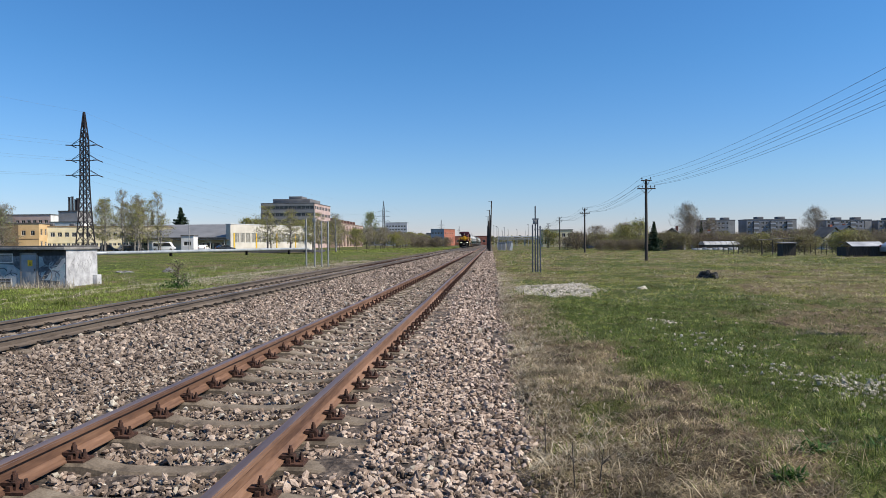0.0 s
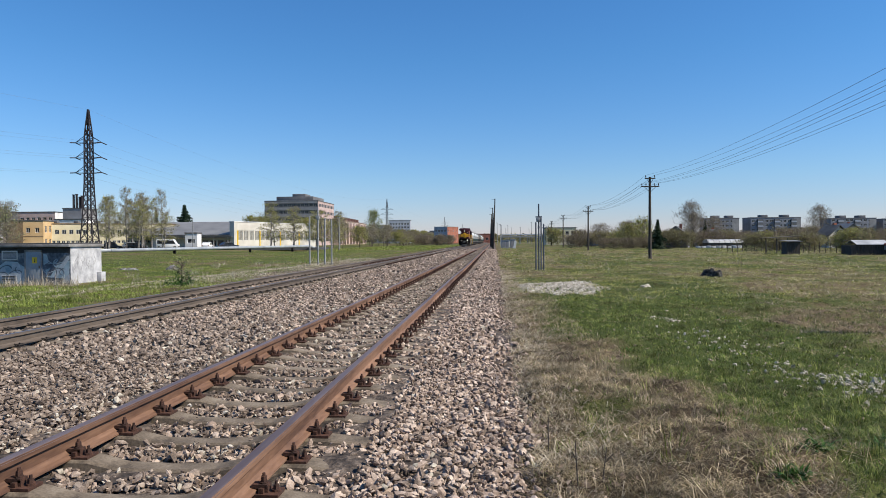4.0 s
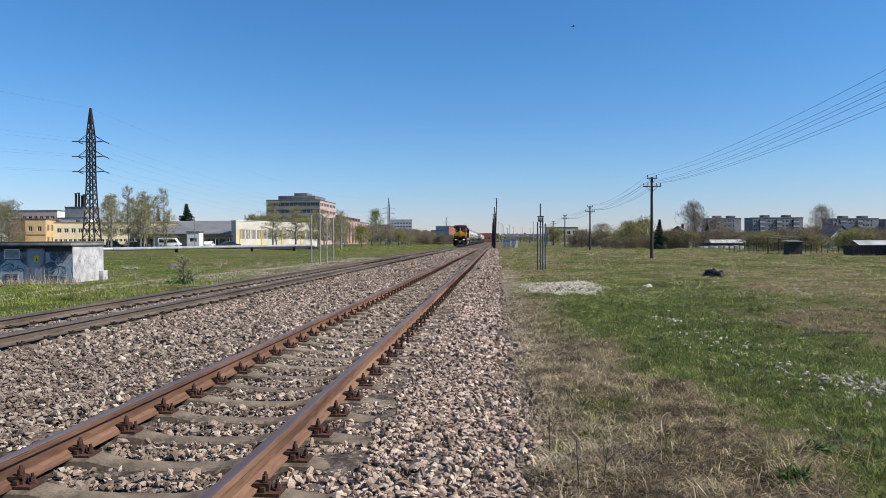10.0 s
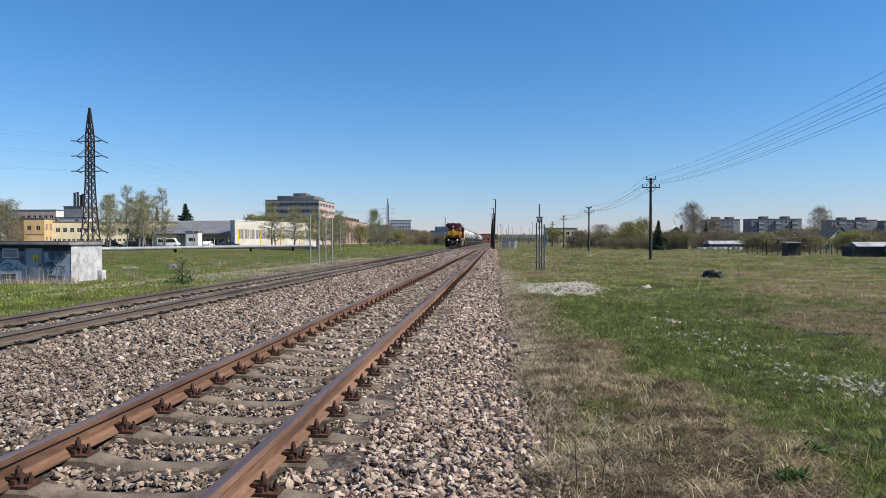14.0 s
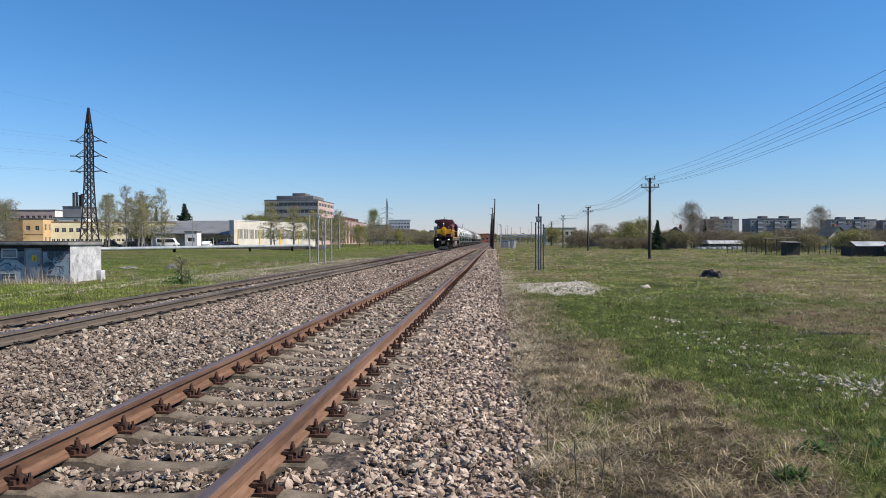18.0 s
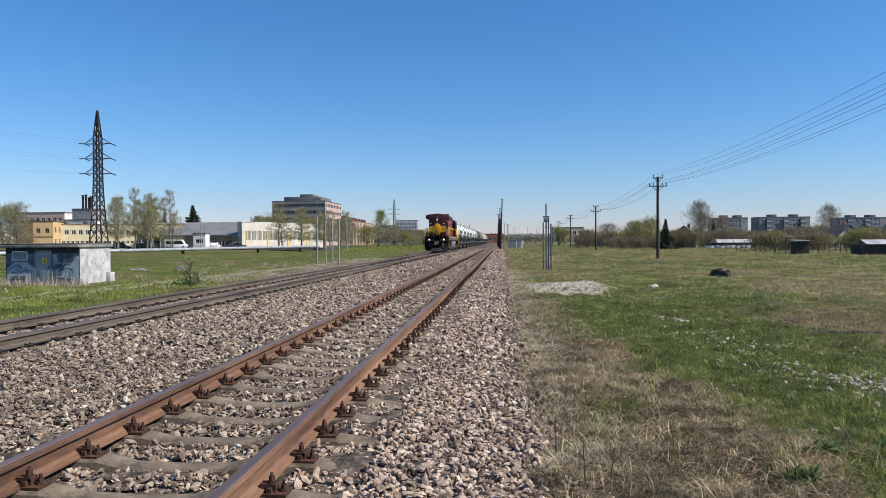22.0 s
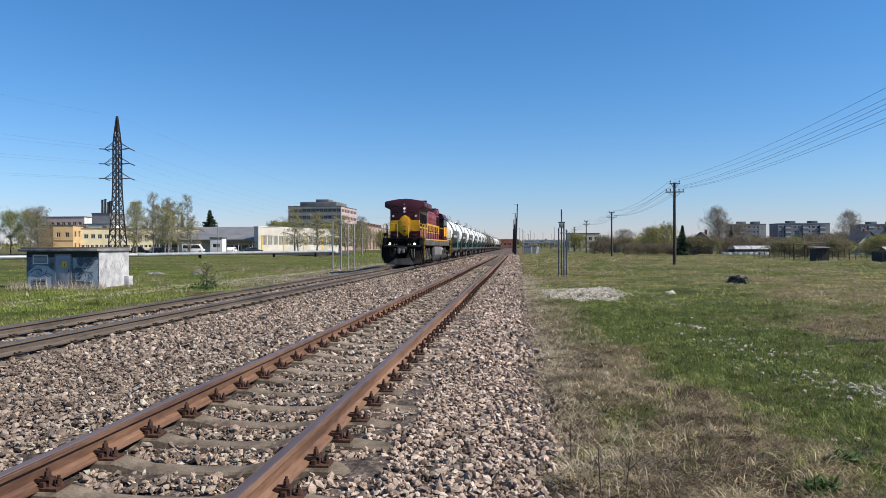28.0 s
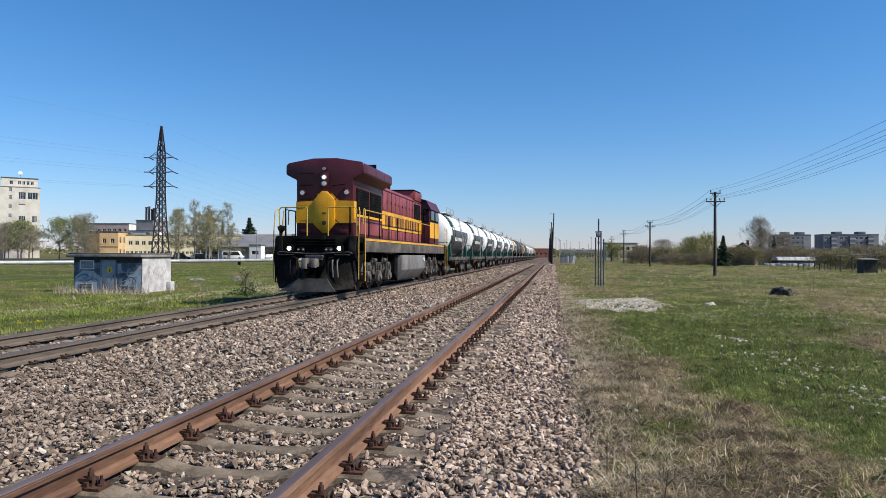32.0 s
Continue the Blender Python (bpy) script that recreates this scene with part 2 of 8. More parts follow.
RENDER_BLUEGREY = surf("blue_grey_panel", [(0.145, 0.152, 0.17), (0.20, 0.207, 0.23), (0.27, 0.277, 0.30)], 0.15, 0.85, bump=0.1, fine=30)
BRICKPALE = surf("pale_pinkish_brick", [(0.37, 0.275, 0.205), (0.47, 0.365, 0.285), (0.55, 0.44, 0.355)], 0.4, 0.9, bump=0.2, fine=30)
BRICKDULL = surf("dull_red_brick", [(0.15, 0.08, 0.062), (0.21, 0.115, 0.088), (0.27, 0.16, 0.125)], 0.4, 0.9, bump=0.2, fine=30)
BRICKRED = surf("red_brick", [(0.20, 0.07, 0.045), (0.30, 0.11, 0.07), (0.38, 0.16, 0.11)], 0.4, 0.9, bump=0.2, fine=30)
# The palest tone paints grey highlights onto the dark stone.
ROCKDARK = surf("dark_rock_pale_highlights", [(0.012, 0.0115, 0.011), (0.04, 0.038, 0.034), (0.16, 0.15, 0.13)], 3.5, 0.9, bump=0.9, fine=5, bdist=0.04)
ROOFGREY = surf("grey_metal_roof", [(0.125, 0.125, 0.125), (0.165, 0.165, 0.163), (0.20, 0.20, 0.197)], 0.3, 0.6, bump=0.05, fine=30)
ROOFDARK = surf("bitumen_roof", [(0.05, 0.05, 0.05), (0.09, 0.088, 0.085), (0.13, 0.127, 0.12)], 0.6, 0.9, bump=0.2)
ROOFBROWN = surf("dull_brown_roof", [(0.13, 0.085, 0.068), (0.19, 0.125, 0.10), (0.25, 0.17, 0.14)], 0.6, 0.8, bump=0.2)
ROOFRED = surf("red_tile_roof", [(0.22, 0.05, 0.03), (0.33, 0.085, 0.05), (0.42, 0.13, 0.08)], 0.6, 0.8, bump=0.2)
WALLHUT = surf("stained_pale_render", [(0.252, 0.252, 0.261), (0.405, 0.405, 0.414), (0.54, 0.54, 0.549)], 2.2, 0.9, bump=0.3, fine=6)
HUTCONC = surf("hut_roof_concrete", [(0.104, 0.1, 0.096), (0.2, 0.192, 0.184), (0.288, 0.28, 0.264)], 2.0, 0.9, bump=0.4)
MURAL_DARK = surf("dark_blue_mural_paint", [(0.035, 0.045, 0.058), (0.085, 0.105, 0.13), (0.20, 0.235, 0.27)], 1.6, 0.8, bump=0.1, fine=4)
MURAL_LIGHT = surf("pale_teal_mural_paint", [(0.16, 0.24, 0.288), (0.256, 0.344, 0.384), (0.36, 0.44, 0.48)], 2.0, 0.8, bump=0.1)
MURAL_PALE = surf("grey_white_mural_paint", [(0.22, 0.25, 0.28), (0.33, 0.37, 0.40), (0.44, 0.48, 0.51)], 2.5, 0.8, bump=0.1)
MURAL_BLACK = surf("black_mural_paint", [(0.012, 0.014, 0.017), (0.035, 0.04, 0.045)], 3.0, 0.8, bump=0.1)
DOORGREY = surf("grey_steel_door", [(0.17, 0.20, 0.23), (0.24, 0.27, 0.30), (0.3, 0.33, 0.36)], 2.0, 0.5, bump=0.1)
SIGNYEL = surf("yellow_sign", [(0.65, 0.42, 0.02), (0.75, 0.5, 0.03)], 5, 0.5, bump=0)
PIPE = surf("pale_pipe_cladding", [(0.224, 0.248, 0.264), (0.304, 0.328, 0.344), (0.384, 0.408, 0.424)], 0.8, 0.45, metal=0.2, bump=0.1)
ASPHALT = surf("asphalt", [(0.04, 0.04, 0.042), (0.06, 0.06, 0.062), (0.085, 0.085, 0.085)], 1.0, 0.9, bump=0.2, coords="World", fine=40)
CARWHITE = surf("white_car_paint", [(0.7, 0.7, 0.7), (0.78, 0.78, 0.78)], 1, 0.25, bump=0, spec=0.6)
CARBLACK = surf("black_car_paint", [(0.012, 0.012, 0.013), (0.022, 0.022, 0.024)], 1, 0.25, bump=0, spec=0.6)
CARSILVER = surf("silver_car_paint", [(0.35, 0.36, 0.37), (0.42, 0.43, 0.44)], 1, 0.3, metal=0.4, bump=0)
RUBBER = surf("black_rubber", [(0.012, 0.012, 0.012), (0.03, 0.03, 0.03)], 8, 0.9, bump=0.2)
BARK = surf("bark", [(0.045, 0.036, 0.027), (0.099, 0.081, 0.063), (0.162, 0.14, 0.117)], 3, 0.95, bump=0.6, stretch=(3, 3, 0.5))
BIRCHBARK = surf("birch_bark", [(0.045, 0.0405, 0.036), (0.198, 0.18, 0.162), (0.342, 0.324, 0.297)], 3, 0.9, bump=0.3)
LEAF_SPRING = leafmat("young_yellow_green_leaves", (0.165, 0.17, 0.042), (0.27, 0.27, 0.075), (0.39, 0.37, 0.125))
LEAF_GREEN = leafmat("fresh_green_leaves", (0.125, 0.165, 0.05), (0.205, 0.25, 0.082), (0.32, 0.365, 0.14))
LEAF_OLIVE = leafmat("olive_brown_buds", (0.125, 0.115, 0.05), (0.215, 0.20, 0.082), (0.32, 0.30, 0.13))
LEAF_BROWN = leafmat("bare_brown_twigs", (0.11, 0.086, 0.066), (0.19, 0.152, 0.115), (0.275, 0.222, 0.17))
PALETWIG = leafmat("silvery_birch_twigs", (0.13, 0.108, 0.085), (0.225, 0.19, 0.15), (0.33, 0.29, 0.235))
NEEDLE = leafmat("dark_spruce_needles", (0.014, 0.028, 0.016), (0.032, 0.055, 0.03), (0.062, 0.092, 0.05))
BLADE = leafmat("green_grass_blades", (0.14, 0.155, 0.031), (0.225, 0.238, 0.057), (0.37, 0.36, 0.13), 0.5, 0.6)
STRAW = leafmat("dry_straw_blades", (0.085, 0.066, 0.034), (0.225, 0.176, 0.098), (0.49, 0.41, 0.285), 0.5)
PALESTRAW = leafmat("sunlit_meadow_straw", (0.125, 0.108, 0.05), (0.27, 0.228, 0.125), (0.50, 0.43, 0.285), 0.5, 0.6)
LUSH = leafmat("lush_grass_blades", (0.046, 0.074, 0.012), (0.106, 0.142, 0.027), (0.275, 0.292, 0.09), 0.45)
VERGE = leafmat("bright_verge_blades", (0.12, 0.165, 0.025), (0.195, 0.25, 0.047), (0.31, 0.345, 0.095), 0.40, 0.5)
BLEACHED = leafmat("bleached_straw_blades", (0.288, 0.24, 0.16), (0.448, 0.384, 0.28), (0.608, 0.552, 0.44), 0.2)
WEED = leafmat("dark_green_weed_leaves", (0.02, 0.06, 0.012), (0.045, 0.10, 0.02), (0.07, 0.15, 0.03))
DANDELION = leafmat("yellow_dandelion", (0.6, 0.42, 0.0), (0.7, 0.5, 0.01), (0.75, 0.55, 0.02))
TEXTDARK = surf("dark_lettering", [(0.05, 0.008, 0.01), (0.08, 0.014, 0.016)], 3, 0.5, bump=0)
SHEET = surf("greenhouse_film", [(0.26, 0.26, 0.255), (0.38, 0.38, 0.372), (0.52, 0.52, 0.51)], 0.8, 0.4, bump=0.2)
OLDWOOD = surf("old_grey_boards", [(0.035, 0.03, 0.026), (0.08, 0.07, 0.06), (0.14, 0.125, 0.11)], 2.0, 0.9, bump=0.3, stretch=(4, 4, 0.5))
BLUEPAINT = surf("blue_painted_sheet", [(0.05, 0.13, 0.28), (0.09, 0.2, 0.38)], 1, 0.6, bump=0.1)


def ground_mat():
    """Soil and turf: the share of green follows the sheet's own cover map."""
    m, nt, n, l, b = node_mat("rough_meadow")
    g = n.new("ShaderNodeNewGeometry")
    at = n.new("ShaderNodeAttribute")
    at.attribute_name = "cover"
    n1, n2, n3 = (n.new("ShaderNodeTexNoise") for _ in range(3))
    for k, s, d in ((n1, 0.35, 6), (n2, 2.5, 6), (n3, 30, 4)):
        k.inputs["Scale"].default_value, k.inputs["Detail"].default_value = s, d
        l.new(g.outputs["Position"], k.inputs["Vector"])
    a1 = n.new("ShaderNodeMath")
    a1.operation = "MULTIPLY_ADD"
    a1.inputs[1].default_value = 1.1
    l.new(n1.outputs["Fac"], a1.inputs[0])
    l.new(at.outputs["Fac"], a1.inputs[2])
    a2 = n.new("ShaderNodeMath")
    a2.operation = "MULTIPLY_ADD"
    a2.inputs[1].default_value = 0.8
    l.new(n2.outputs["Fac"], a2.inputs[0])
    l.new(a1.outputs[0], a2.inputs[2])
    sub = n.new("ShaderNodeMath")
    sub.operation = "SUBTRACT"
    sub.inputs[1].default_value = 0.95
    l.new(a2.outputs[0], sub.inputs[0])
    r = n.new("ShaderNodeValToRGB")
    e = r.color_ramp.elements
    e[0].position, e[0].color = 0.10, (0.06, 0.0424, 0.0264, 1)
    e[1].position, e[1].color = 0.85, (0.056, 0.076, 0.0184, 1)
    r.color_ramp.elements.new(0.24).color = (0.148, 0.108, 0.0664, 1)
    r.color_ramp.elements.new(0.42).color = (0.132, 0.108, 0.0544, 1)
    r.color_ramp.elements.new(0.6).color = (0.084, 0.092, 0.0288, 1)
    l.new(sub.outputs[0], r.inputs[0])
    mr = n.new("ShaderNodeMapRange")
    mr.inputs["To Min"].default_value, mr.inputs["To Max"].default_value = 0.45, 1.55
    l.new(n3.outputs["Fac"], mr.inputs[0])
    mx = n.new("ShaderNodeVectorMath")
    mx.operation = "SCALE"
    l.new(r.outputs[0], mx.inputs[0])
    l.new(mr.outputs[0], mx.inputs["Scale"])
    l.new(mx.outputs[0], b.inputs["Base Color"])
    b.inputs["Roughness"].default_value = 0.95
    b.inputs["Specular IOR Level"].default_value = 0.1
    bp = n.new("ShaderNodeBump")
    bp.inputs["Strength"].default_value, bp.inputs["Distance"].default_value = 1.0, 0.06
    ad = n.new("ShaderNodeMath")
    l.new(n3.outputs["Fac"], ad.inputs[0])
    l.new(n2.outputs["Fac"], ad.inputs[1])
    l.new(ad.outputs[0], bp.inputs["Height"])
    l.new(bp.outputs[0], b.inputs["Normal"])
    return m


MEADOW = ground_mat()


# ---- mesh helpers ----
class Shape:
    """Collects pieces of one mesh."""

    def __init__(self):
        self.v, self.f = [], []

    def add(self, verts, faces):
        o = len(self.v)
        self.v += [tuple(p) for p in verts]
        self.f += [tuple(i + o for i in q) for q in faces]
        return self

    def box(self, x0, x1, y0, y1, z0, z1, m=None):
        p = [Vector(q) for q in ((x0, y0, z0), (x1, y0, z0), (x1, y1, z0), (x0, y1, z0), (x0, y0, z1), (x1, y0, z1), (x1, y1, z1), (x0, y1, z1))]
        if m:
            p = [m @ q for q in p]
        return self.add(p, [(0, 3, 2, 1), (4, 5, 6, 7), (0, 1, 5, 4), (1, 2, 6, 5), (2, 3, 7, 6), (3, 0, 4, 7)])

    def rod(self, a, b, r0, r1=None, n=8, caps=True):
        a, b = Vector(a), Vector(b)
        r1 = r0 if r1 is None else r1
        d = (b - a).normalized()
        u = d.orthogonal().normalized()
        w = d.cross(u)
        p = [a + (u * math.cos(t) + w * math.sin(t)) * r0 for t in (2 * math.pi * i / n for i in range(n))]
        p += [b + (u * math.cos(t) + w * math.sin(t)) * r1 for t in (2 * math.pi * i / n for i in range(n))]
        f = [(i, (i + 1) % n, n + (i + 1) % n, n + i) for i in range(n)]
        if caps:
            f += [tuple(range(n - 1, -1, -1)), tuple(range(n, 2 * n))]
        return self.add(p, f)

    def path(self, pts, r, n=6):
        """A bent rod: rings along the points, joined into one tube."""
        pts = [Vector(p) for p in pts]
        o, m = len(self.v), len(pts)
        dirs = [(pts[min(i + 1, m - 1)] - pts[max(i - 1, 0)]).normalized() for i in range(m)]
        u = dirs[0].orthogonal().normalized()
        for p, d in zip(pts, dirs):
            u = (u - d * u.dot(d)).normalized()
            w = d.cross(u)
            self.v += [tuple(p + (u * math.cos(t) + w * math.sin(t)) * r) for t in (2 * math.pi * i / n for i in range(n))]
        self.f += [(o + k * n + i, o + k * n + (i + 1) % n, o + (k + 1) * n + (i + 1) % n, o + (k + 1) * n + i) for k in range(m - 1) for i in range(n)]
        self.f += [tuple(o + i for i in range(n - 1, -1, -1)), tuple(o + (m - 1) * n + i for i in range(n))]
        return self

    def prism(self, prof, axis, a, b):
        """A closed profile swept along an axis from a to b. prof: pairs in the other two axes, in xyz order."""
        k = "xyz".index(axis)

        def at(p, s):
            q = list(p)
            q.insert(k, s)
            return q
        n = len(prof)
        return self.add([at(p, a) for p in prof] + [at(p, b) for p in prof],
                        [(i, (i + 1) % n, n + (i + 1) % n, n + i) for i in range(n)] + [tuple(range(n - 1, -1, -1)), tuple(range(n, 2 * n))])

    def mesh(self, name, mat, bevel=0.0, smooth=False, fix=True):
        me = bpy.data.meshes.new(name)
        me.from_pydata(self.v, [], self.f)
        if fix or bevel:
            bm = bmesh.new()
            bm.from_mesh(me)
            bmesh.ops.recalc_face_normals(bm, faces=bm.faces)
            if bevel:
                ed = [e for e in bm.edges if len(e.link_faces) == 2 and e.calc_face_angle(0) > 0.5]
                bmesh.ops.bevel(bm, geom=ed, offset=bevel, segments=2, affect="EDGES", profile=0.5)
            bm.to_mesh(me)
            bm.free()
        if smooth or bevel:
            me.polygons.foreach_set("use_smooth", [True] * len(me.polygons))
            me.set_sharp_from_angle(angle=radians(40))
        me.materials.append(mat)
        return me


def put(name, shape, mat, parent=None, label="", m=None, bevel=0.0, smooth=False):
    ob = new(name, shape.mesh(name, mat, bevel, smooth) if isinstance(shape, Shape) else shape)
    if parent:
        ob.parent = parent
    if m is not None:
        ob.matrix_basis = m
    if label:
        ob["label"] = label
    return ob


def thing(name, m, label, category, group="", kind=""):
    ob = new(name)
    ob.empty_display_size = 0.2
    ob.matrix_basis = m
    return tagged(ob, label, category, group, kind)


def raw_mesh(name, verts, quads, mat, smooth=False):
    """A large mesh straight from arrays; quads: n x 3 or n x 4."""
    me = bpy.data.meshes.new(name)
    nv, (nf, k) = len(verts), quads.shape
    me.vertices.add(nv)
    me.vertices.foreach_set("co", np.ascontiguousarray(verts, dtype=np.float32).ravel())
    me.loops.add(nf * k)
    me.loops.foreach_set("vertex_index", np.ascontiguousarray(quads, dtype=np.int32).ravel())
    me.polygons.add(nf)
    me.polygons.foreach_set("loop_start", np.arange(0, nf * k, k, dtype=np.int32))
    me.polygons.foreach_set("loop_total", np.full(nf, k, dtype=np.int32))
    if smooth:
        me.polygons.foreach_set("use_smooth", np.ones(nf, dtype=bool))
    me.update(calc_edges=True)
    if not smooth:
        me.shade_flat()
    me.materials.append(mat)
    return me


rng = np.random.default_rng(7)
random.seed(7)


def smooth01(a, b, x):
    t = np.clip((x - a) / (b - a), 0, 1)
    return t * t * (3 - 2 * t)


def wavy(x, y, s, seed=0):
    """A cheap smooth field in about -1..1 with features of about s metres."""
    k = 2 * math.pi / s
    return (np.sin(k * (x * 0.83 + y * 0.41) + 1.3 + seed) + np.sin(k * (x * -0.37 + y * 0.92) * 1.27 + 4.1 + seed * 2) + np.sin(k * (x * 0.59 - y * 0.77) * 1.71 + 2.2 + seed * 3)) / 3


def mottle(x, y, s, seed=0, octaves=3):
    """Uneven value noise in about -1..1 with patches of about s metres."""
    x, y = np.asarray(x, float), np.asarray(y, float)
    total, weight, amp = 0.0, 0.0, 1.0
    for o in range(octaves):
        u, v = (0.8 * x + 0.6 * y) / s + 17.3 * (seed + o), (0.8 * y - 0.6 * x) / s - 9.1 * (seed + o)
        i, j = np.floor(u), np.floor(v)
        fu, fv = u - i, v - j
        fu, fv = fu * fu * (3 - 2 * fu), fv * fv * (3 - 2 * fv)

        def at(a, b):
            h = np.sin(a * 127.1 + b * 311.7 + (seed + o) * 74.7) * 43758.5453
            return 2 * (h - np.floor(h)) - 1
        total = total + amp * ((at(i, j) * (1 - fu) + at(i + 1, j) * fu) * (1 - fv) + (at(i, j + 1) * (1 - fu) + at(i + 1, j + 1) * fu) * fv)
        weight += amp
        amp *= 0.6
        s = s / 2.1
    return total / weight * 1.7


# ---- ground, ballast and tracks ----
NEAR_X, NEAR_Z = -2.355, 0.288      # centre line and rail-head height of the near track
MAIN_X, MAIN_Z = -8.10, 0.289      # of the running line


def ground_z(x, y):
    left = -0.34 * smooth01(-10.2, -13.0, x) - 0.30 * smooth01(-14.0, -22.0, x) + 0.75 * smooth01(-45.0, -75.0, x)
    bumps = 0.034 * mottle(x, y, 0.55, 12, 2) * smooth01(40.0, 20.0, np.abs(y)) + 0.03 * wavy(x, y, 3.1) + 0.03 * mottle(x, y, 1.3, 13, 1) + 0.08 * wavy(x, y, 17, 1) * smooth01(2, 12, np.abs(x))
    bed = smooth01(0.5, -0.1, x) * smooth01(-12.4, -11.4, x)
    return left + bumps * (1 - bed) - 0.18 * bed


BED = np.array([(-12.2, -0.6), (-11.2, -0.28), (-10.05, 0.05), (-9.6, 0.085), (-6.6, 0.085), (-6.0, 0.04), (-4.3, 0.06), (-3.7, 0.09), (-1.0, 0.09), (-0.6, 0.05), (0.0, 0.0), (0.45, -0.03), (0.7, -0.12)])


def bed_z(x):
    return np.interp(x, BED[:, 0], BED[:, 1])


EDGE = np.array([(3.0, 2.6), (4.6, 2.55), (5.2, 2.5), (6.5, 2.45), (7.5, 2.1), (9.0, 1.75), (10.8, 1.25), (14.8, 1.0), (24.0, 0.95), (60.0, 0.9)])    # where the green begins: y, x


def cover(x, y):
    """How green the turf is, from 0 (straw) to 1."""
    line = np.interp(y, EDGE[:, 0], EDGE[:, 1])
    g = smooth01(-0.75, 0.75, x - line + 0.55 * mottle(x, y, 1.6, 5))
    g = np.maximum(g, 0.62 * smooth01(0.25, 0.9, mottle(x, y, 1.1, 6)) * smooth01(0.3, 1.0, x))         # mossy patches in the straw
    dry = smooth01(-1.5, 1.5, x - 4.7 - 0.02 * (y - 10) ** 2 + 1.1 * mottle(x, y, 3.0, 7)) * smooth01(8.5, 11.0, y) * smooth01(34.0, 24.0, y)
    far = smooth01(21.0, 29.0, y + 1.5 * mottle(x, y, 4.0, 8))
    g = g * (1 - 0.66 * dry) * (1 - 0.42 * far) + 0.30 * mottle(x, y * 0.6, 2.6, 9) * np.maximum(far, dry)
    g = np.maximum(g, (0.34 + 0.06 * mottle(x, y, 1.2, 15)) * np.maximum(far, dry))
    lush = 0.62 + 0.30 * mottle(x, y, 5.0, 3)
    g = np.where(x < -9, lush - 0.6 * smooth01(-14.2, -12.2, x + 0.6 * mottle(x, y, 3, 10)) * smooth01(17.0, 25.0, y), g)
    g = g + 0.16 * mottle(x, y, 0.7, 11)
    return np.clip(g, 0, 1)


def spaced(parts):
    out = [parts[0][0]]
    for a, b, s in parts:
        n = max(1, int(round((b - a) / s)))
        out += list(a + (b - a) * (np.arange(n) + 1) / n)
    return np.array(out)


gx = spaced([(-3000, -400, 200), (-400, -120, 20), (-120, -40, 4), (-40, -16, 1.0), (-16, -10, 0.3), (-10, -0.6, 1.5), (-0.6, 9, 0.16), (9, 30, 0.7), (30, 120, 5), (120, 400, 20), (400, 3000, 200)])
gy = spaced([(-400, -40, 40), (-40, 2, 6), (2, 16, 0.18), (16, 40, 0.6), (40, 120, 3), (120, 400, 12), (400, 4200, 200)])
GX, GY = np.meshgrid(gx, gy)
GZ = ground_z(GX, GY) + 0.012 * rng.standard_normal(GX.shape) * (np.abs(GX) < 40)
nx, ny = len(gx), len(gy)
idx = (np.arange(ny - 1)[:, None] * nx + np.arange(nx - 1)[None, :]).ravel()
gm = raw_mesh("ground", np.stack([GX, GY, GZ], -1).reshape(-1, 3), np.stack([idx, idx + 1, idx + nx + 1, idx + nx], 1), MEADOW, True)
gm.attributes.new("cover", "FLOAT", "POINT").data.foreach_set("value", cover(GX, GY).ravel().astype(np.float32))
tagged(new("ground", gm), "rough spring meadow of green and straw-coloured grass", "meadow", kind="structure")

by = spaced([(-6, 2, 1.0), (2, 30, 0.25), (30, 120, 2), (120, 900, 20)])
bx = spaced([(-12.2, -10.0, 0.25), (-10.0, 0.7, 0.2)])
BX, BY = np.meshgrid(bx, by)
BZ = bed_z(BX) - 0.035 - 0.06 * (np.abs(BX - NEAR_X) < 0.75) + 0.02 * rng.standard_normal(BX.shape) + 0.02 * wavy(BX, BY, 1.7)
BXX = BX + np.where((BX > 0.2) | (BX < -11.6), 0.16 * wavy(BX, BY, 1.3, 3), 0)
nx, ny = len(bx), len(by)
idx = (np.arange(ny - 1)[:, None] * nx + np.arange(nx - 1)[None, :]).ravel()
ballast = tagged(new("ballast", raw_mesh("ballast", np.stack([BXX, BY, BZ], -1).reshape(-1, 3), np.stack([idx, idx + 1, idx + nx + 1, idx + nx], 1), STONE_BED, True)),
                 "crushed stone ballast bed under both tracks, darkened as shade between stones", "ballast", kind="structure")


def scatter(n, x0, x1, y0, y1, keep=None):
    x, y = rng.uniform(x0, x1, n), rng.uniform(y0, y1, n)
    k = x > np.where(y < 3.4, -4.6, -0.94 * y - 0.7)
    if keep is not None:
        k &= keep(x, y)
    return x[k], y[k]


RING = 2 * math.pi * np.arange(4) / 4
WEDGE = np.concatenate([np.stack([np.cos(RING), np.sin(RING), np.full(4, -0.75)], 1), np.stack([0.8 * np.cos(RING + 0.785), 0.8 * np.sin(RING + 0.785), np.full(4, 0.75)], 1)])
CHIP = np.array([(1, 0, -0.6), (0.1, 1, -0.5), (-1, 0.1, -0.6), (0, -1, -0.5), (0.25, 0.1, 0.8), (-0.35, -0.2, 0.65)])
CHIPF = np.array([(0, 1, 4), (1, 2, 5), (1, 5, 4), (2, 3, 5), (3, 0, 4), (3, 4, 5)])
WEDGEF = np.array([q for i in range(4) for q in ((i, (i + 1) % 4, 4 + i), ((i + 1) % 4, 4 + (i + 1) % 4, 4 + i))] + [(4, 5, 6), (4, 6, 7)])

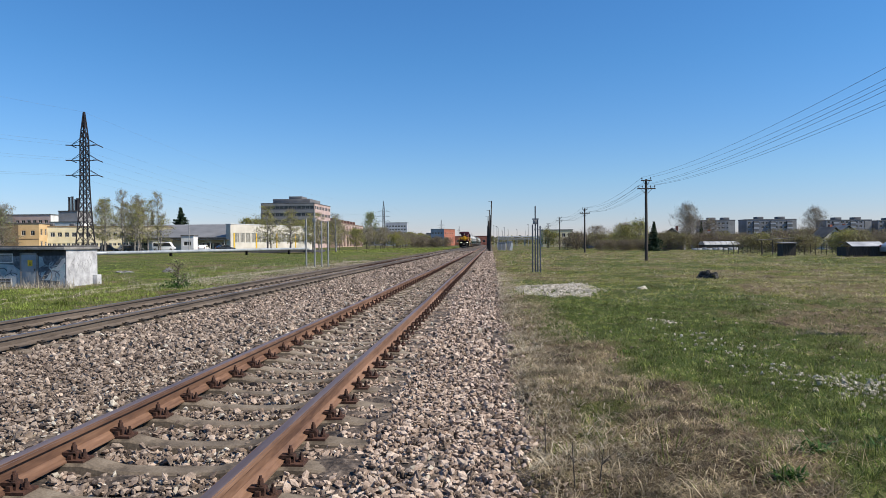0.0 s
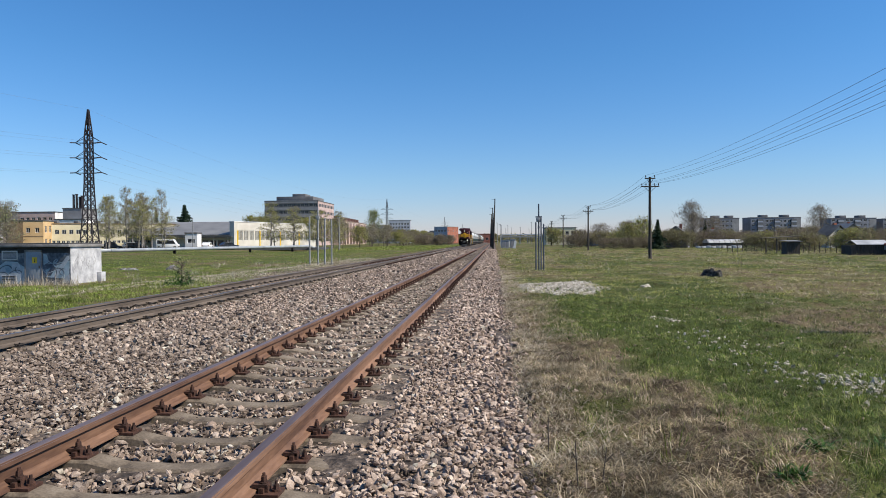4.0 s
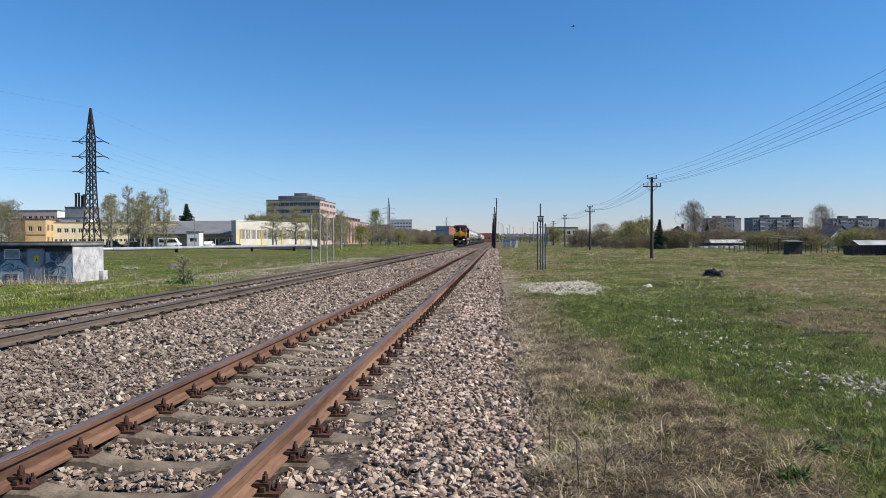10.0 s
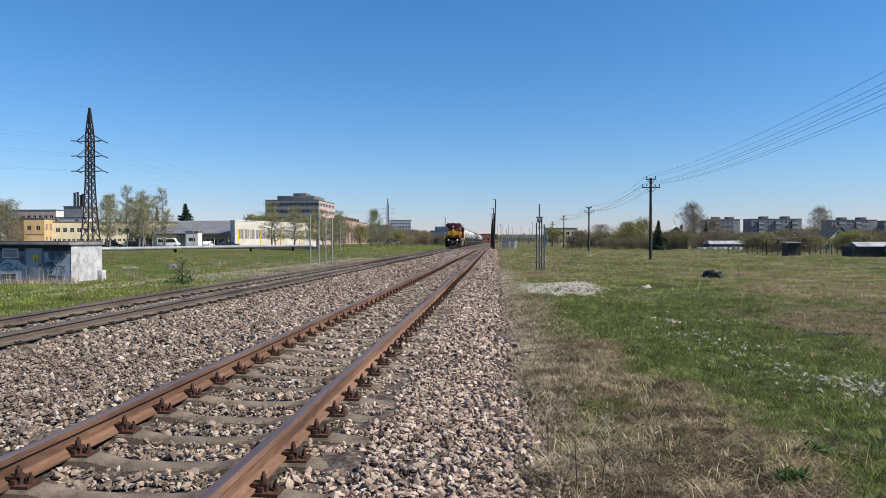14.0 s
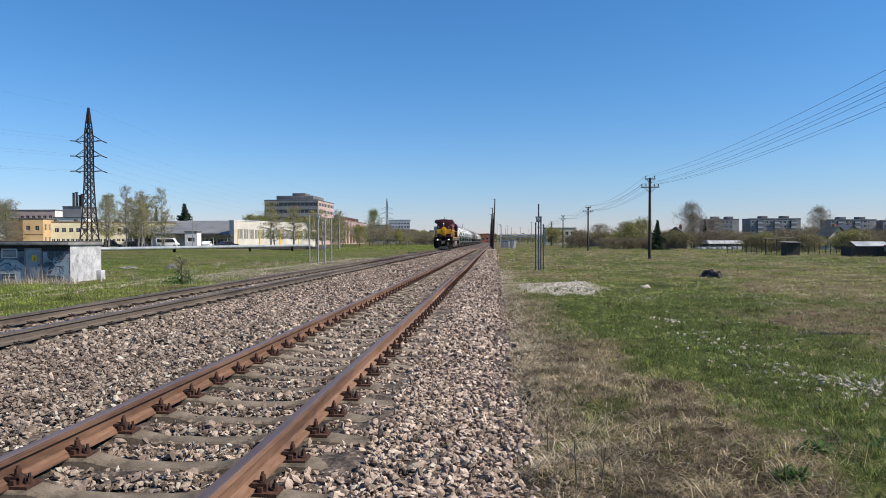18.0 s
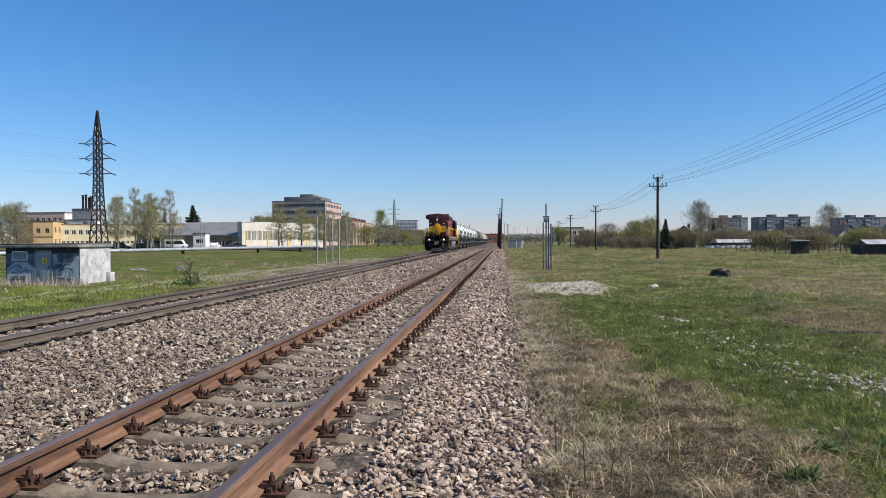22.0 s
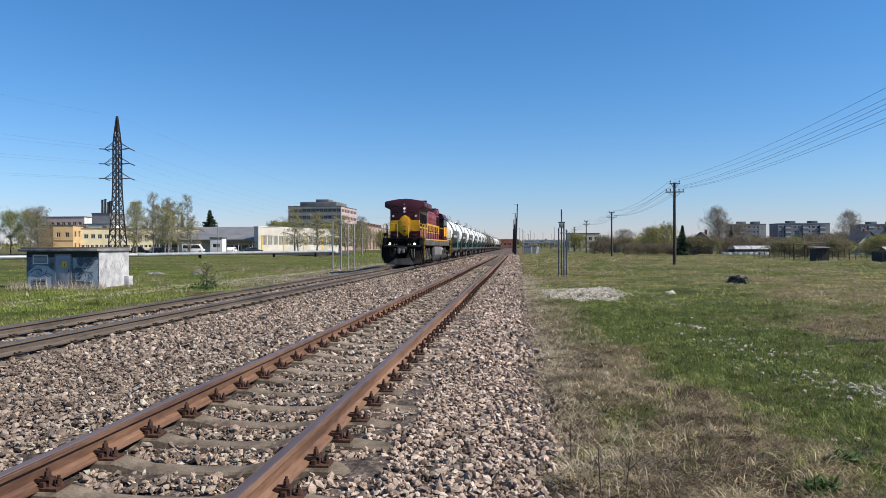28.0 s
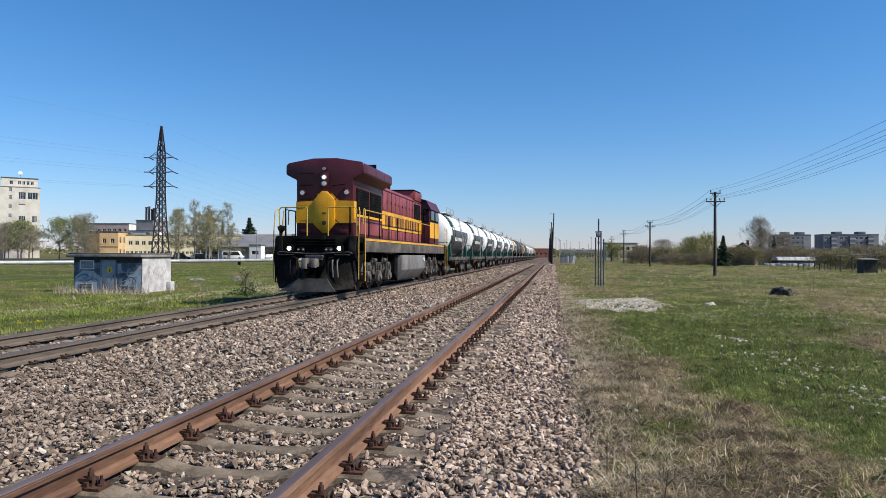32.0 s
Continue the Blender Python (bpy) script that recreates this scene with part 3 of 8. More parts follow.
GOLD = (1 + 5 ** 0.5) / 2
LUMP = np.array([(a, b * GOLD, 0) for b in (-1, 1) for a in (-1, 1)] + [(0, a, b * GOLD) for b in (-1, 1) for a in (-1, 1)] + [(b * GOLD, 0, a) for b in (-1, 1) for a in (-1, 1)]) / GOLD
LUMPF = np.array([t for t in itertools.combinations(range(12), 3) if all(np.linalg.norm(LUMP[i] - LUMP[j]) < 1.3 for i, j in itertools.combinations(t, 2))])
LUMPF = np.array([t if np.dot(np.cross(LUMP[t[1]] - LUMP[t[0]], LUMP[t[2]] - LUMP[t[0]]), LUMP[t[0]]) > 0 else (t[0], t[2], t[1]) for t in LUMPF])


def stones(name, x, y, z, size, mat, form=WEDGE, faces=WEDGEF):
    """Angular broken stones, each a bent block at its own turn."""
    n = len(x)
    s = size * np.exp(0.30 * np.clip(rng.standard_normal(n), -2, 1.7))
    k = len(form)
    v = form[None] * (0.68 + 0.34 * (rng.random((n, k, 1)) - 0.5)) + 0.075 * np.clip(rng.standard_normal((n, k, 3)), -1.6, 1.6)
    if k == 12:      # broken faces: each lump is cut flat along two planes
        for d in range(3):
            cut = rng.standard_normal((n, 3))
            cut /= np.linalg.norm(cut, axis=1)[:, None]
            over = np.maximum(0, np.einsum("nkj,nj->nk", v, cut) - rng.uniform(0.26, 0.48, n)[:, None])
            v = v - over[:, :, None] * cut[:, None, :]
    v = v * (s[:, None] * np.stack([rng.uniform(0.9, 1.65, n), rng.uniform(0.7, 1.15, n), rng.uniform(0.42, 0.85, n)], 1))[:, None, :]
    q = rng.standard_normal((n, 4)) * np.array([1.4, 0.42, 0.42, 1.4])
    q /= np.linalg.norm(q, axis=1)[:, None]
    w, a, b, c = q.T
    R = np.stack([1 - 2 * (b * b + c * c), 2 * (a * b - w * c), 2 * (a * c + w * b), 2 * (a * b + w * c), 1 - 2 * (a * a + c * c), 2 * (b * c - w * a), 2 * (a * c - w * b), 2 * (b * c + w * a), 1 - 2 * (a * a + b * b)], 1).reshape(n, 3, 3)
    v = np.einsum("nij,nkj->nki", R, v) + np.stack([x, y, z], 1)[:, None, :]
    f = faces[None] + k * np.arange(n)[:, None, None]
    return new(name, raw_mesh(name, v.reshape(-1, 3), f.reshape(-1, 3), mat))


SLEEPER_STEP, SLEEPER_START = 0.6215, 4.07


def off_sleepers(x, y):
    near = np.abs(x - NEAR_X) < 1.36
    main = np.abs(x - MAIN_X) < 1.36
    ph = np.abs((y - SLEEPER_START + 0.30) % SLEEPER_STEP - 0.30)
    on = (near | main) & (ph < np.where(np.abs(x - NEAR_X) < 0.75, 0.15, 0.135))
    rail = np.minimum(np.minimum(np.abs(x - NEAR_X - 0.797), np.abs(x - NEAR_X + 0.797)), np.minimum(np.abs(x - MAIN_X - 0.797), np.abs(x - MAIN_X + 0.797))) < 0.10
    return ~(rail | (on & (rng.random(len(x)) > 0.025)))


def toe(x, y):
    return x < 0.04 + 0.24 * smooth01(9.0, 4.2, y) + 0.22 * mottle(x, y, 1.4, 3) + (0.13 + 0.07 * smooth01(6.0, 12.0, y)) * rng.standard_normal(len(x))


for dens, y0, y1, size in ((300, -5.5, 3.4, 0.05), (1380, 3.4, 9, 0.0295), (620, 9, 17, 0.043), (330, 17, 34, 0.055), (100, 34, 64, 0.078), (28, 64, 130, 0.14)):
    x, y = scatter(int(dens * 11.9 * (y1 - y0)), -11.4, 0.55, y0, y1, toe)
    k = off_sleepers(x, y)
    x, y = x[k], y[k]
    inner = np.abs(x - NEAR_X) < 0.7
    outer = (np.abs(x - NEAR_X) < 1.45) | (np.abs(x - MAIN_X) < 1.45)
    z = bed_z(x) - 0.012 - 0.075 * inner - 0.045 * (outer & ~inner) + 0.024 * rng.standard_normal(len(x))
    kind = (LUMP, LUMPF) if 0 < y0 < 9 else (WEDGE, WEDGEF) if 0 < y0 < 17 else (CHIP, CHIPF)
    pick = rng.random(len(x))
    old = np.where(x + 0.25 * wavy(x, y, 1.5) < -3.35, pick < 0.93 - 0.42 * smooth01(8.0, 20.0, y), np.where(np.abs(x - NEAR_X) < 0.75, pick < 0.68, pick < 0.10))
    white = (rng.random(len(x)) < np.where(np.abs(x - NEAR_X) < 0.75, 0.05, 0.008) + 0.10 * np.exp(-((x + 3.75) / 0.35) ** 2)) & (y0 > 0) & (y0 < 30)
    if white.any():
        tagged(stones("pale_stones", x[white], y[white], z[white] + 0.006, size * 0.95, PEBBLE, *kind), "whitish limestone pieces among the ballast", "ballast", kind="stuff")
        x, y, z, old = x[~white], y[~white], z[~white], old[~white]
    tagged(stones("ballast_stones", x[~old], y[~old], z[~old], size, STONE, *kind), "loose pale pink-grey crushed granite ballast", "ballast", kind="stuff")
    tagged(stones("ballast_stones", x[old], y[old], z[old], size, STONE_OLD, *kind), "loose weathered brown ballast stones", "ballast", kind="stuff")

x, y = rng.uniform(-11.4, 0.2, 14000), rng.uniform(-5.5, 12.0, 14000)
k = (x < np.where(y < 3.4, -4.6, -0.94 * y - 0.7)) & off_sleepers(x, y)
x, y = x[k], y[k]
tagged(stones("ballast_stones", x, y, bed_z(x) - 0.01 - 0.04 * (np.abs(x - MAIN_X) < 1.45), 0.06, STONE_OLD, CHIP, CHIPF), "loose weathered brown ballast stones", "ballast", kind="stuff")


def rail_prof(cx, z):
    half = [(0.0375, 0.0), (0.0375, -0.04), (0.011, -0.052), (0.009, -0.13), (0.035, -0.155), (0.075, -0.168), (0.075, -0.18)]
    side = [(cx + a, z + b) for a, b in half]
    return side + [(2 * cx - a, b) for a, b in reversed(side)]


def wander(y, amount):
    return amount * (np.sin(y / 5.3 + 0.6) + 0.6 * np.sin(y / 2.9 + 2.0))


def sweep_rail(name, cx, z, amount, parent, side_mat, head_mat, label):
    ys = spaced([(-6, 60, 1.5), (60, 900, 20)])
    pr = rail_prof(0, z)
    n = len(pr)
    s = Shape()
    for y in ys:
        s.v += [(cx + float(wander(y, amount)) + a, float(y), b) for a, b in pr]
    for i in range(len(ys) - 1):
        for j in range(n):
            s.f.append((i * n + j, i * n + (j + 1) % n, (i + 1) * n + (j + 1) % n, (i + 1) * n + j))
    r = put(name, s, side_mat, parent, label)
    h = Shape()
    hp = [(-0.0385, z - 0.012), (-0.031, z + 0.004), (0.0, z + 0.006), (0.031, z + 0.004), (0.0385, z - 0.012)]
    for y in ys:
        h.v += [(cx + float(wander(y, amount)) + a, float(y), b) for a, b in hp]
    for i in range(len(ys) - 1):
        for j in range(4):
            h.f.append((i * 5 + j, i * 5 + j + 1, (i + 1) * 5 + j + 1, (i + 1) * 5 + j))
    put("rail_head", h, head_mat, r, "worn running surface", smooth=True)
    return r


def sleeper_mesh(seed):
    """A concrete sleeper with a scooped middle, top of the rail seat at z = 0."""
    r = random.Random(seed)
    st = [(-1.35, -0.035, 0.10), (-1.0, 0.0, 0.11), (-0.58, 0.0, 0.105), (-0.35, -0.045, 0.095), (0.0, -0.055, 0.09), (0.35, -0.045, 0.095), (0.58, 0.0, 0.105), (1.0, 0.0, 0.11), (1.35, -0.035, 0.10)]
    s = Shape()
    for x, z, w in st:
        j = r.uniform(-0.006, 0.006)
        s.v += [(x, -w - 0.03, -0.22), (x, -w, z - 0.015 + j), (x, -w + 0.02, z + j), (x, w - 0.02, z + j), (x, w, z - 0.015 + j), (x, w + 0.03, -0.22)]
    for i in range(len(st) - 1):
        for j in range(5):
            s.f.append((i * 6 + j, i * 6 + j + 1, i * 6 + j + 7, i * 6 + j + 6))
    s.f += [tuple(range(6)), tuple(range((len(st) - 1) * 6, len(st) * 6))]
    return s.mesh("sleeper", CONCRETE)


def bolted_fastener():
    """A base plate with a hooked clamp, a tall clip bolt and an anchor bolt with its nut; the rail stands at x < 0."""
    s = Shape()
    s.box(-0.05, 0.108, -0.072, 0.072, 0.0, 0.02)
    s.box(-0.02, 0.012, -0.058, 0.058, 0.02, 0.05)
    s.box(-0.07, 0.03, -0.035, 0.035, 0.045, 0.068)
    s.box(0.012, 0.034, -0.035, 0.035, 0.02, 0.06)
    s.rod((-0.002, 0, 0.05), (-0.002, 0, 0.132), 0.012, 0.010, 8)
    s.rod((-0.002, 0, 0.068), (-0.002, 0, 0.078), 0.027, 0.027, 8)
    s.rod((-0.002, 0, 0.078), (-0.002, 0, 0.112), 0.022, 0.019, 6)
    s.rod((0.076, 0, 0.022), (0.076, 0, 0.034), 0.028, 0.028, 8)
    s.rod((0.076, 0, 0.034), (0.076, 0, 0.062), 0.021, 0.019, 6)
    s.rod((0.076, 0, 0.06), (0.076, 0, 0.085), 0.010, 0.010, 6)
    return s.mesh("rail_fastener", RUSTDARK)


def clip_fastener():
    s = Shape()
    s.box(-0.06, 0.075, -0.07, 0.07, 0.0, 0.018)
    s.path([(-0.05, -0.05, 0.05), (0.03, -0.055, 0.035), (0.06, 0.0, 0.045), (0.03, 0.055, 0.035), (-0.05, 0.05, 0.05)], 0.012, 5)
    s.rod((0.01, 0, 0.015), (0.01, 0, 0.06), 0.018, 0.015, 6)
    return s.mesh("rail_clip", BLACKIRON)


def track(cx, z, amount, fast, seat, last, label, side_mat, head_mat, phase, lean=0.0):
    tr = thing("railway_track", pose(0, 0, 0), label, "railway track", kind="structure")
    for k in (-0.797, 0.797):
        sweep_rail("rail", cx + k + (lean if k < 0 else 0), z - (1.6 * lean if k < 0 else 0), amount, tr, side_mat, head_mat, "steel rail")
    sm = [sleeper_mesh(i) for i in range(4)]
    top = z - 0.18 - 0.022 + seat
    n0 = int((-5.4 - phase) / SLEEPER_STEP)
    i = n0
    far, far_clips = Shape(), Shape()
    while True:
        y = phase + i * SLEEPER_STEP
        if y > 130:
            break
        if y < last:
            sl = put("sleeper", sm[i % 4], None, tr, m=pose(cx + float(wander(y, amount)), y, top, 0, 0, random.uniform(-0.4, 0.4)))
            for k in (-0.797, 0.797):
                for d in (-1, 1):
                    put("rail_fastener", fast, None, sl, m=pose(k + d * (0.112 if k > 0 else 0.097), 0, 0, 0, 0, 0 if d > 0 else 180))
        else:
            if y < 110:
                for k in (-0.797, 0.797):
                    far_clips.box(cx + k + 0.06, cx + k + 0.2, y - 0.07, y + 0.07, top, top + 0.09)
            far.box(cx - 1.35, cx + 1.35, y - 0.11, y + 0.11, top - 0.2, top)
        i += 1
    f = put("far_sleepers", far, CONCRETE, tr)
    f["kind"] = "stuff"
    put("far_fasteners", far_clips, RUSTDARK, tr)["kind"] = "stuff"
    return tr


track(NEAR_X, NEAR_Z, 0.012, bolted_fastener(), 0.0, 56, "straight siding with rust-orange rails on scooped concrete sleepers", RUST, STEEL, SLEEPER_START, 0.011)
track(MAIN_X, MAIN_Z, 0.0, clip_fastener(), 0.0, 44, "running line with dull brown rails on concrete sleepers", DULLRAIL, STEELBRIGHT, SLEEPER_START)

# ---- the train ----


def front_at(t):
    """Distance of the locomotive's front beam along the line at t seconds."""
    return 0.961 * (209.0 - 5.0 * t - 0.0254 * t * t)


def wheelset_mesh(r):
    s = Shape()
    s.rod((-0.95, 0, 0), (0.95, 0, 0), 0.085, 0.085, 10)
    for k in (-1, 1):
        s.rod((k * 0.725, 0, 0), (k * 0.865, 0, 0), r, r * 0.985, 28)
        s.rod((k * 0.705, 0, 0), (k * 0.735, 0, 0), r + 0.028, r + 0.028, 28)
        for i in range(3):
            a = i * 2.094
            s.rod((k * 0.86, 0.5 * r * math.cos(a), 0.5 * r * math.sin(a)), (k * 0.875, 0.5 * r * math.cos(a), 0.5 * r * math.sin(a)), 0.09, 0.09, 8)
    return s


ROLLING = []      # (wheelset, its pose in the bogie's space, radius)
RIDING = []       # (vehicle, distance behind the front beam)


def loco():
    lo = thing("locomotive", pose(MAIN_X, 200, MAIN_Z), "maroon and yellow diesel freight locomotive running long hood first", "locomotive")

    def P(name, s, mat, label="", parent=lo, bevel=0.0, smooth=False, m=None):
        return put(name, s, mat, parent, label, m, bevel, smooth)

    # underframe, deck and side sills
    P("deck", Shape().box(-1.5, 1.5, 0.25, 20.3, 1.86, 2.08), FRAMEBLK, "black walkway deck", bevel=0.02)
    for k in (-1, 1):
        P("side_sill", Shape().box(k * 1.5 - 0.03, k * 1.5 + 0.03, 1.2, 19.4, 1.52, 2.06), SILLDUST, "dusty brown-grey side sill", bevel=0.015)
        P("sill_stripe", Shape().box(k * 1.535 - 0.008, k * 1.535 + 0.008, 1.2, 19.4, 1.95, 2.03), YELLOW, "yellow sill stripe")
    P("front_beam", Shape().box(-1.5, 1.5, 0.12, 0.5, 1.30, 2.10), FRAMEBLK, "black end beam", bevel=0.03)
    P("rear_beam", Shape().box(-1.5, 1.5, 20.1, 20.45, 1.1, 2.10), FRAMEBLK, bevel=0.03)
    P("centre_sill", Shape().box(-0.5, 0.5, 0.3, 20.2, 1.1, 1.86), FRAMEBLK)

    # snow plough: two raked wings swept back from the middle, and a pale centre blade
    for k in (-1, 1):
        face = [(0.30, -0.52, 0.14), (1.38, 0.10, 0.20), (1.60, 0.28, 0.75), (1.74, 0.40, 1.50), (1.05, 0.10, 1.40), (0.62, -0.10, 1.28), (0.36, -0.30, 0.74)]
        n = len(face)
        s = Shape().add([(k * x, y, z) for x, y, z in face] + [(k * x, y + 0.07, z) for x, y, z in face],
                        [tuple(range(n)), tuple(range(2 * n - 1, n - 1, -1))] + [(i, n + i, n + (i + 1) % n, (i + 1) % n) for i in range(n)])
        w = P("plough_wing", s, PLOUGHBLK, "chipped black snow plough wing", bevel=0.012)
        P("wing_rib", Shape().path([(k * 0.58, -0.16, 1.28), (k * 1.05, 0.06, 1.42), (k * 1.72, 0.36, 1.53)], 0.035, 6), FRAMEBLK, "folded top edge", w)
        P("wing_stay", Shape().rod((k * 1.2, 0.15, 1.38), (k * 1.2, 0.3, 1.75), 0.03, 0.03, 6), FRAMEBLK, "", w)
        P("tread_plate", Shape().box(k * 1.05 - 0.27, k * 1.05 + 0.27, -0.12, 0.2, 1.40, 1.43), BOGIEGREY, "worn tread plate over the plough", w, bevel=0.006)
    for j, z in enumerate((1.98, 1.88, 1.78)):
        P("anticlimber", Shape().box(-0.78, 0.78, 0.02, 0.14, z - 0.02, z + 0.025), FRAMEBLK, "ribbed black anticlimber", bevel=0.008)
    P("cut_lever", Shape().path([(-1.40, 0.02, 1.46), (-1.3, -0.06, 1.52), (-0.3, -0.10, 1.46), (0.3, -0.10, 1.46), (1.3, -0.06, 1.52), (1.40, 0.02, 1.46)], 0.022, 6), BOGIEGREY, "coupling release bar", smooth=True)
    for k in (-1, 1):
        P("hose_socket", Shape().box(k * 0.52 - 0.13, k * 0.52 + 0.13, 0.03, 0.13, 1.5, 1.7), PLOUGHBLK, "air line sockets", bevel=0.015)
        for x in (0.43, 0.61):
            P("socket_cap", Shape().rod((k * x, 0.03, 1.6), (k * x, -0.02, 1.6), 0.035, 0.035, 10), GALV)
        P("lamp_bracket", Shape().box(k * 0.93 - 0.20, k * 0.93 + 0.20, -0.02, 0.13, 1.44, 1.49), FRAMEBLK, "", bevel=0.01)
        P("corner_plate", Shape().box(k * 1.36 - 0.13, k * 1.36 + 0.13, 0.04, 0.12, 1.42, 2.08), PLOUGHBLK, "corner plate", bevel=0.01)
    P("receptacle", Shape().rod((0.32, 0.1, 2.0), (0.32, -0.02, 2.0), 0.09, 0.085, 12), FRAMEBLK, "round cable receptacle", smooth=True)
    P("receptacle_lid", Shape().rod((0.32, -0.02, 2.0), (0.32, -0.05, 2.0), 0.075, 0.07, 12), PLOUGHBLK)
    P("plough_blade", Shape().add([(-1.15, -0.50, 0.12), (0.95, -0.50, 0.12), (0.62, -0.46, 0.58), (-0.42, -0.46, 0.58), (-1.15, -0.44, 0.12), (0.95, -0.44, 0.12), (0.62, -0.40, 0.58), (-0.42, -0.40, 0.58)],
      [(0, 1, 2, 3), (7, 6, 5, 4), (0, 4, 5, 1), (1, 5, 6, 2), (2, 6, 7, 3), (3, 7, 4, 0)]), BLADEGREY, "scuffed grey plough blade")
    # coupler
    s = Shape().box(-0.18, 0.18, -0.35, 0.2, 0.98, 1.28)
    s.box(-0.26, -0.08, -0.62, -0.3, 0.92, 1.30)
    s.box(0.06, 0.22, -0.55, -0.3, 0.95, 1.27)
    s.box(-0.30, 0.30, -0.02, 0.14, 1.22, 1.38)
    s.box(-0.34, 0.34, -0.08, 0.02, 1.30, 1.40)
    P("coupler", s, GREYTRUCK, "grey automatic coupler", bevel=0.03)
    P("coupler_pocket", Shape().box(-0.42, 0.42, 0.02, 0.13, 0.84, 1.46), FRAMEBLK, "black coupler pocket", bevel=0.02)
    for x in (-0.85, -0.62, 0.55, 0.72, 0.90):
        P("brake_hose", Shape().path([(x, 0.1, 1.30), (x, -0.14, 1.20), (x + 0.02, -0.2, 0.95), (x + 0.04, -0.18, 0.62)], 0.028, 7), GREYTRUCK if x > 0.6 else FRAMEBLK, "hanging air hose", smooth=True)
    # ditch lights on the beam
    for k in (-1, 1):
        h = P("ditch_light", Shape().rod((k * 0.93, 0.14, 1.64), (k * 0.93, -0.05, 1.64), 0.15, 0.165, 20), FRAMEBLK, "round lamp housing", smooth=True)
        P("lens", Shape().rod((k * 0.93, -0.045, 1.64), (k * 0.93, -0.062, 1.64), 0.078, 0.07, 20), LAMPGLOW, "lit white lamp", h)
    # end steps
    for k in (-1, 1):
        for y in (0.55, 19.85):
            s = Shape()
            for i, z in enumerate((0.42, 0.78, 1.14, 1.5)):
                s.box(k * 1.28, k * 1.58, y - 0.3, y + 0.3, z - 0.02, z + 0.02)
            s.box(k * 1.55, k * 1.58, y - 0.34, y - 0.3, 0.4, 2.0).box(k * 1.55, k * 1.58, y + 0.3, y + 0.34, 0.4, 2.0)
            P("step_ladder", s, FRAMEBLK, "black boarding steps")
            P("grab_pole", Shape().path([(k * 1.60, y - 0.42, 0.55), (k * 1.60, y - 0.42, 2.1), (k * 1.60, y - 0.30, 2.95), (k * 1.52, y - 0.12, 3.12)], 0.022, 6), RAILYEL, "yellow grab pole", smooth=True)
            P("grab_pole", Shape().path([(k * 1.60, y + 0.42, 0.45), (k * 1.60, y + 0.42, 2.6), (k * 1.58, y + 0.46, 3.05), (k * 1.50, y + 0.62, 3.14)], 0.026, 6), RAILYEL, "yellow grab pole", smooth=True)
    # front rails with yellow ends
    for k in (-1, 1):
        P("end_rail", Shape().path([(k * 1.46, 0.35, 2.08), (k * 1.46, 0.30, 3.06), (k * 1.38, 0.30, 3.14), (k * 0.42, 0.30, 3.14), (k * 0.40, 0.30, 3.08), (k * 0.40, 0.32, 2.08)], 0.024, 6), RAILYEL, "yellow end handrail", smooth=True)
        P("rail_post", Shape().rod((k * 1.22, 0.32, 2.08), (k * 1.22, 0.30, 3.14), 0.04, 0.03, 6), FRAMEBLK)
        P("rail_post", Shape().rod((k * 1.46, 0.50, 1.3), (k * 1.46, 0.42, 2.5), 0.05, 0.05, 6), FRAMEBLK)
    P("bell", Shape().rod((-1.40, 0.2, 2.32), (-1.22, 0.2, 2.40), 0.15, 0.08, 12), FRAMEBLK, smooth=True)

    # long hood, radiator end with overhanging wings
    hood = P("hood", Shape().prism([(-1.08, 2.08), (1.08, 2.08), (1.08, 4.28), (0.85, 4.50), (-0.85, 4.50), (-1.08, 4.28)], "y", 5.3, 14.2), MAROON_SUN, "maroon engine hood in the lighter sunlit tone", bevel=0.03)
    wing = [(1.10, 4.22), (1.46, 4.40), (1.52, 4.46), (1.52, 4.78), (1.42, 4.87), (0.45, 5.03)]
    P("radiator_hood", Shape().prism([(-1.10, 2.08), (1.10, 2.08)] + wing + [(-x, z) for x, z in reversed(wing)], "y", 1.05, 5.42), MAROON, "maroon front hood in the darker shade tone, flaring into radiator wings", bevel=0.035)
    P("roof_seam", Shape().box(-1.40, 1.40, 3.2, 3.24, 4.86, 5.045), FRAMEBLK)
    for k in (-1, 1):
        for i in range(3):
            y = 1.45 + i * 1.3
            P("wing_grille", Shape().box(k * 1.523 - 0.01, k * 1.523 + 0.006, y, y + 1.05, 4.50, 4.74), MAROON, "flush wing panel")
        for i in range(2):
            y = 1.45 + i * 1.95
            g = P("intake_grille", Shape().box(k * 1.105 - 0.02, k * 1.105 + 0.012, y, y + 1.75, 2.95, 3.95), FRAMEBLK, "black side grille")
            for j in range(9):
                P("slat", Shape().box(k * 1.115, k * 1.135, y + 0.04, y + 1.71, 3.0 + j * 0.105, 3.03 + j * 0.105), FRAMEBLK, "", g)
            P("intake_grille", Shape().box(k * 1.105 - 0.02, k * 1.105 + 0.012, y, y + 1.75, 2.22, 2.80), MAROON_SUN, "lower maroon panel")
        P("side_band", Shape().box(k * 1.112 - 0.012, k * 1.112 + 0.012, 1.08, 1.42, 2.62, 3.42), YELLOW, "yellow side band")
        P("side_band", Shape().box(k * 1.112 - 0.012, k * 1.112 + 0.012, 1.42, 5.3, 2.87, 2.96), YELLOW, "thin yellow side line")
        P("side_band", Shape().box(k * 1.092 - 0.012, k * 1.092 + 0.012, 5.36, 14.15, 2.58, 3.34), YELLOW, "yellow side band")
        # lettering as plain bars on the band
        y = 5.9
        word = 0
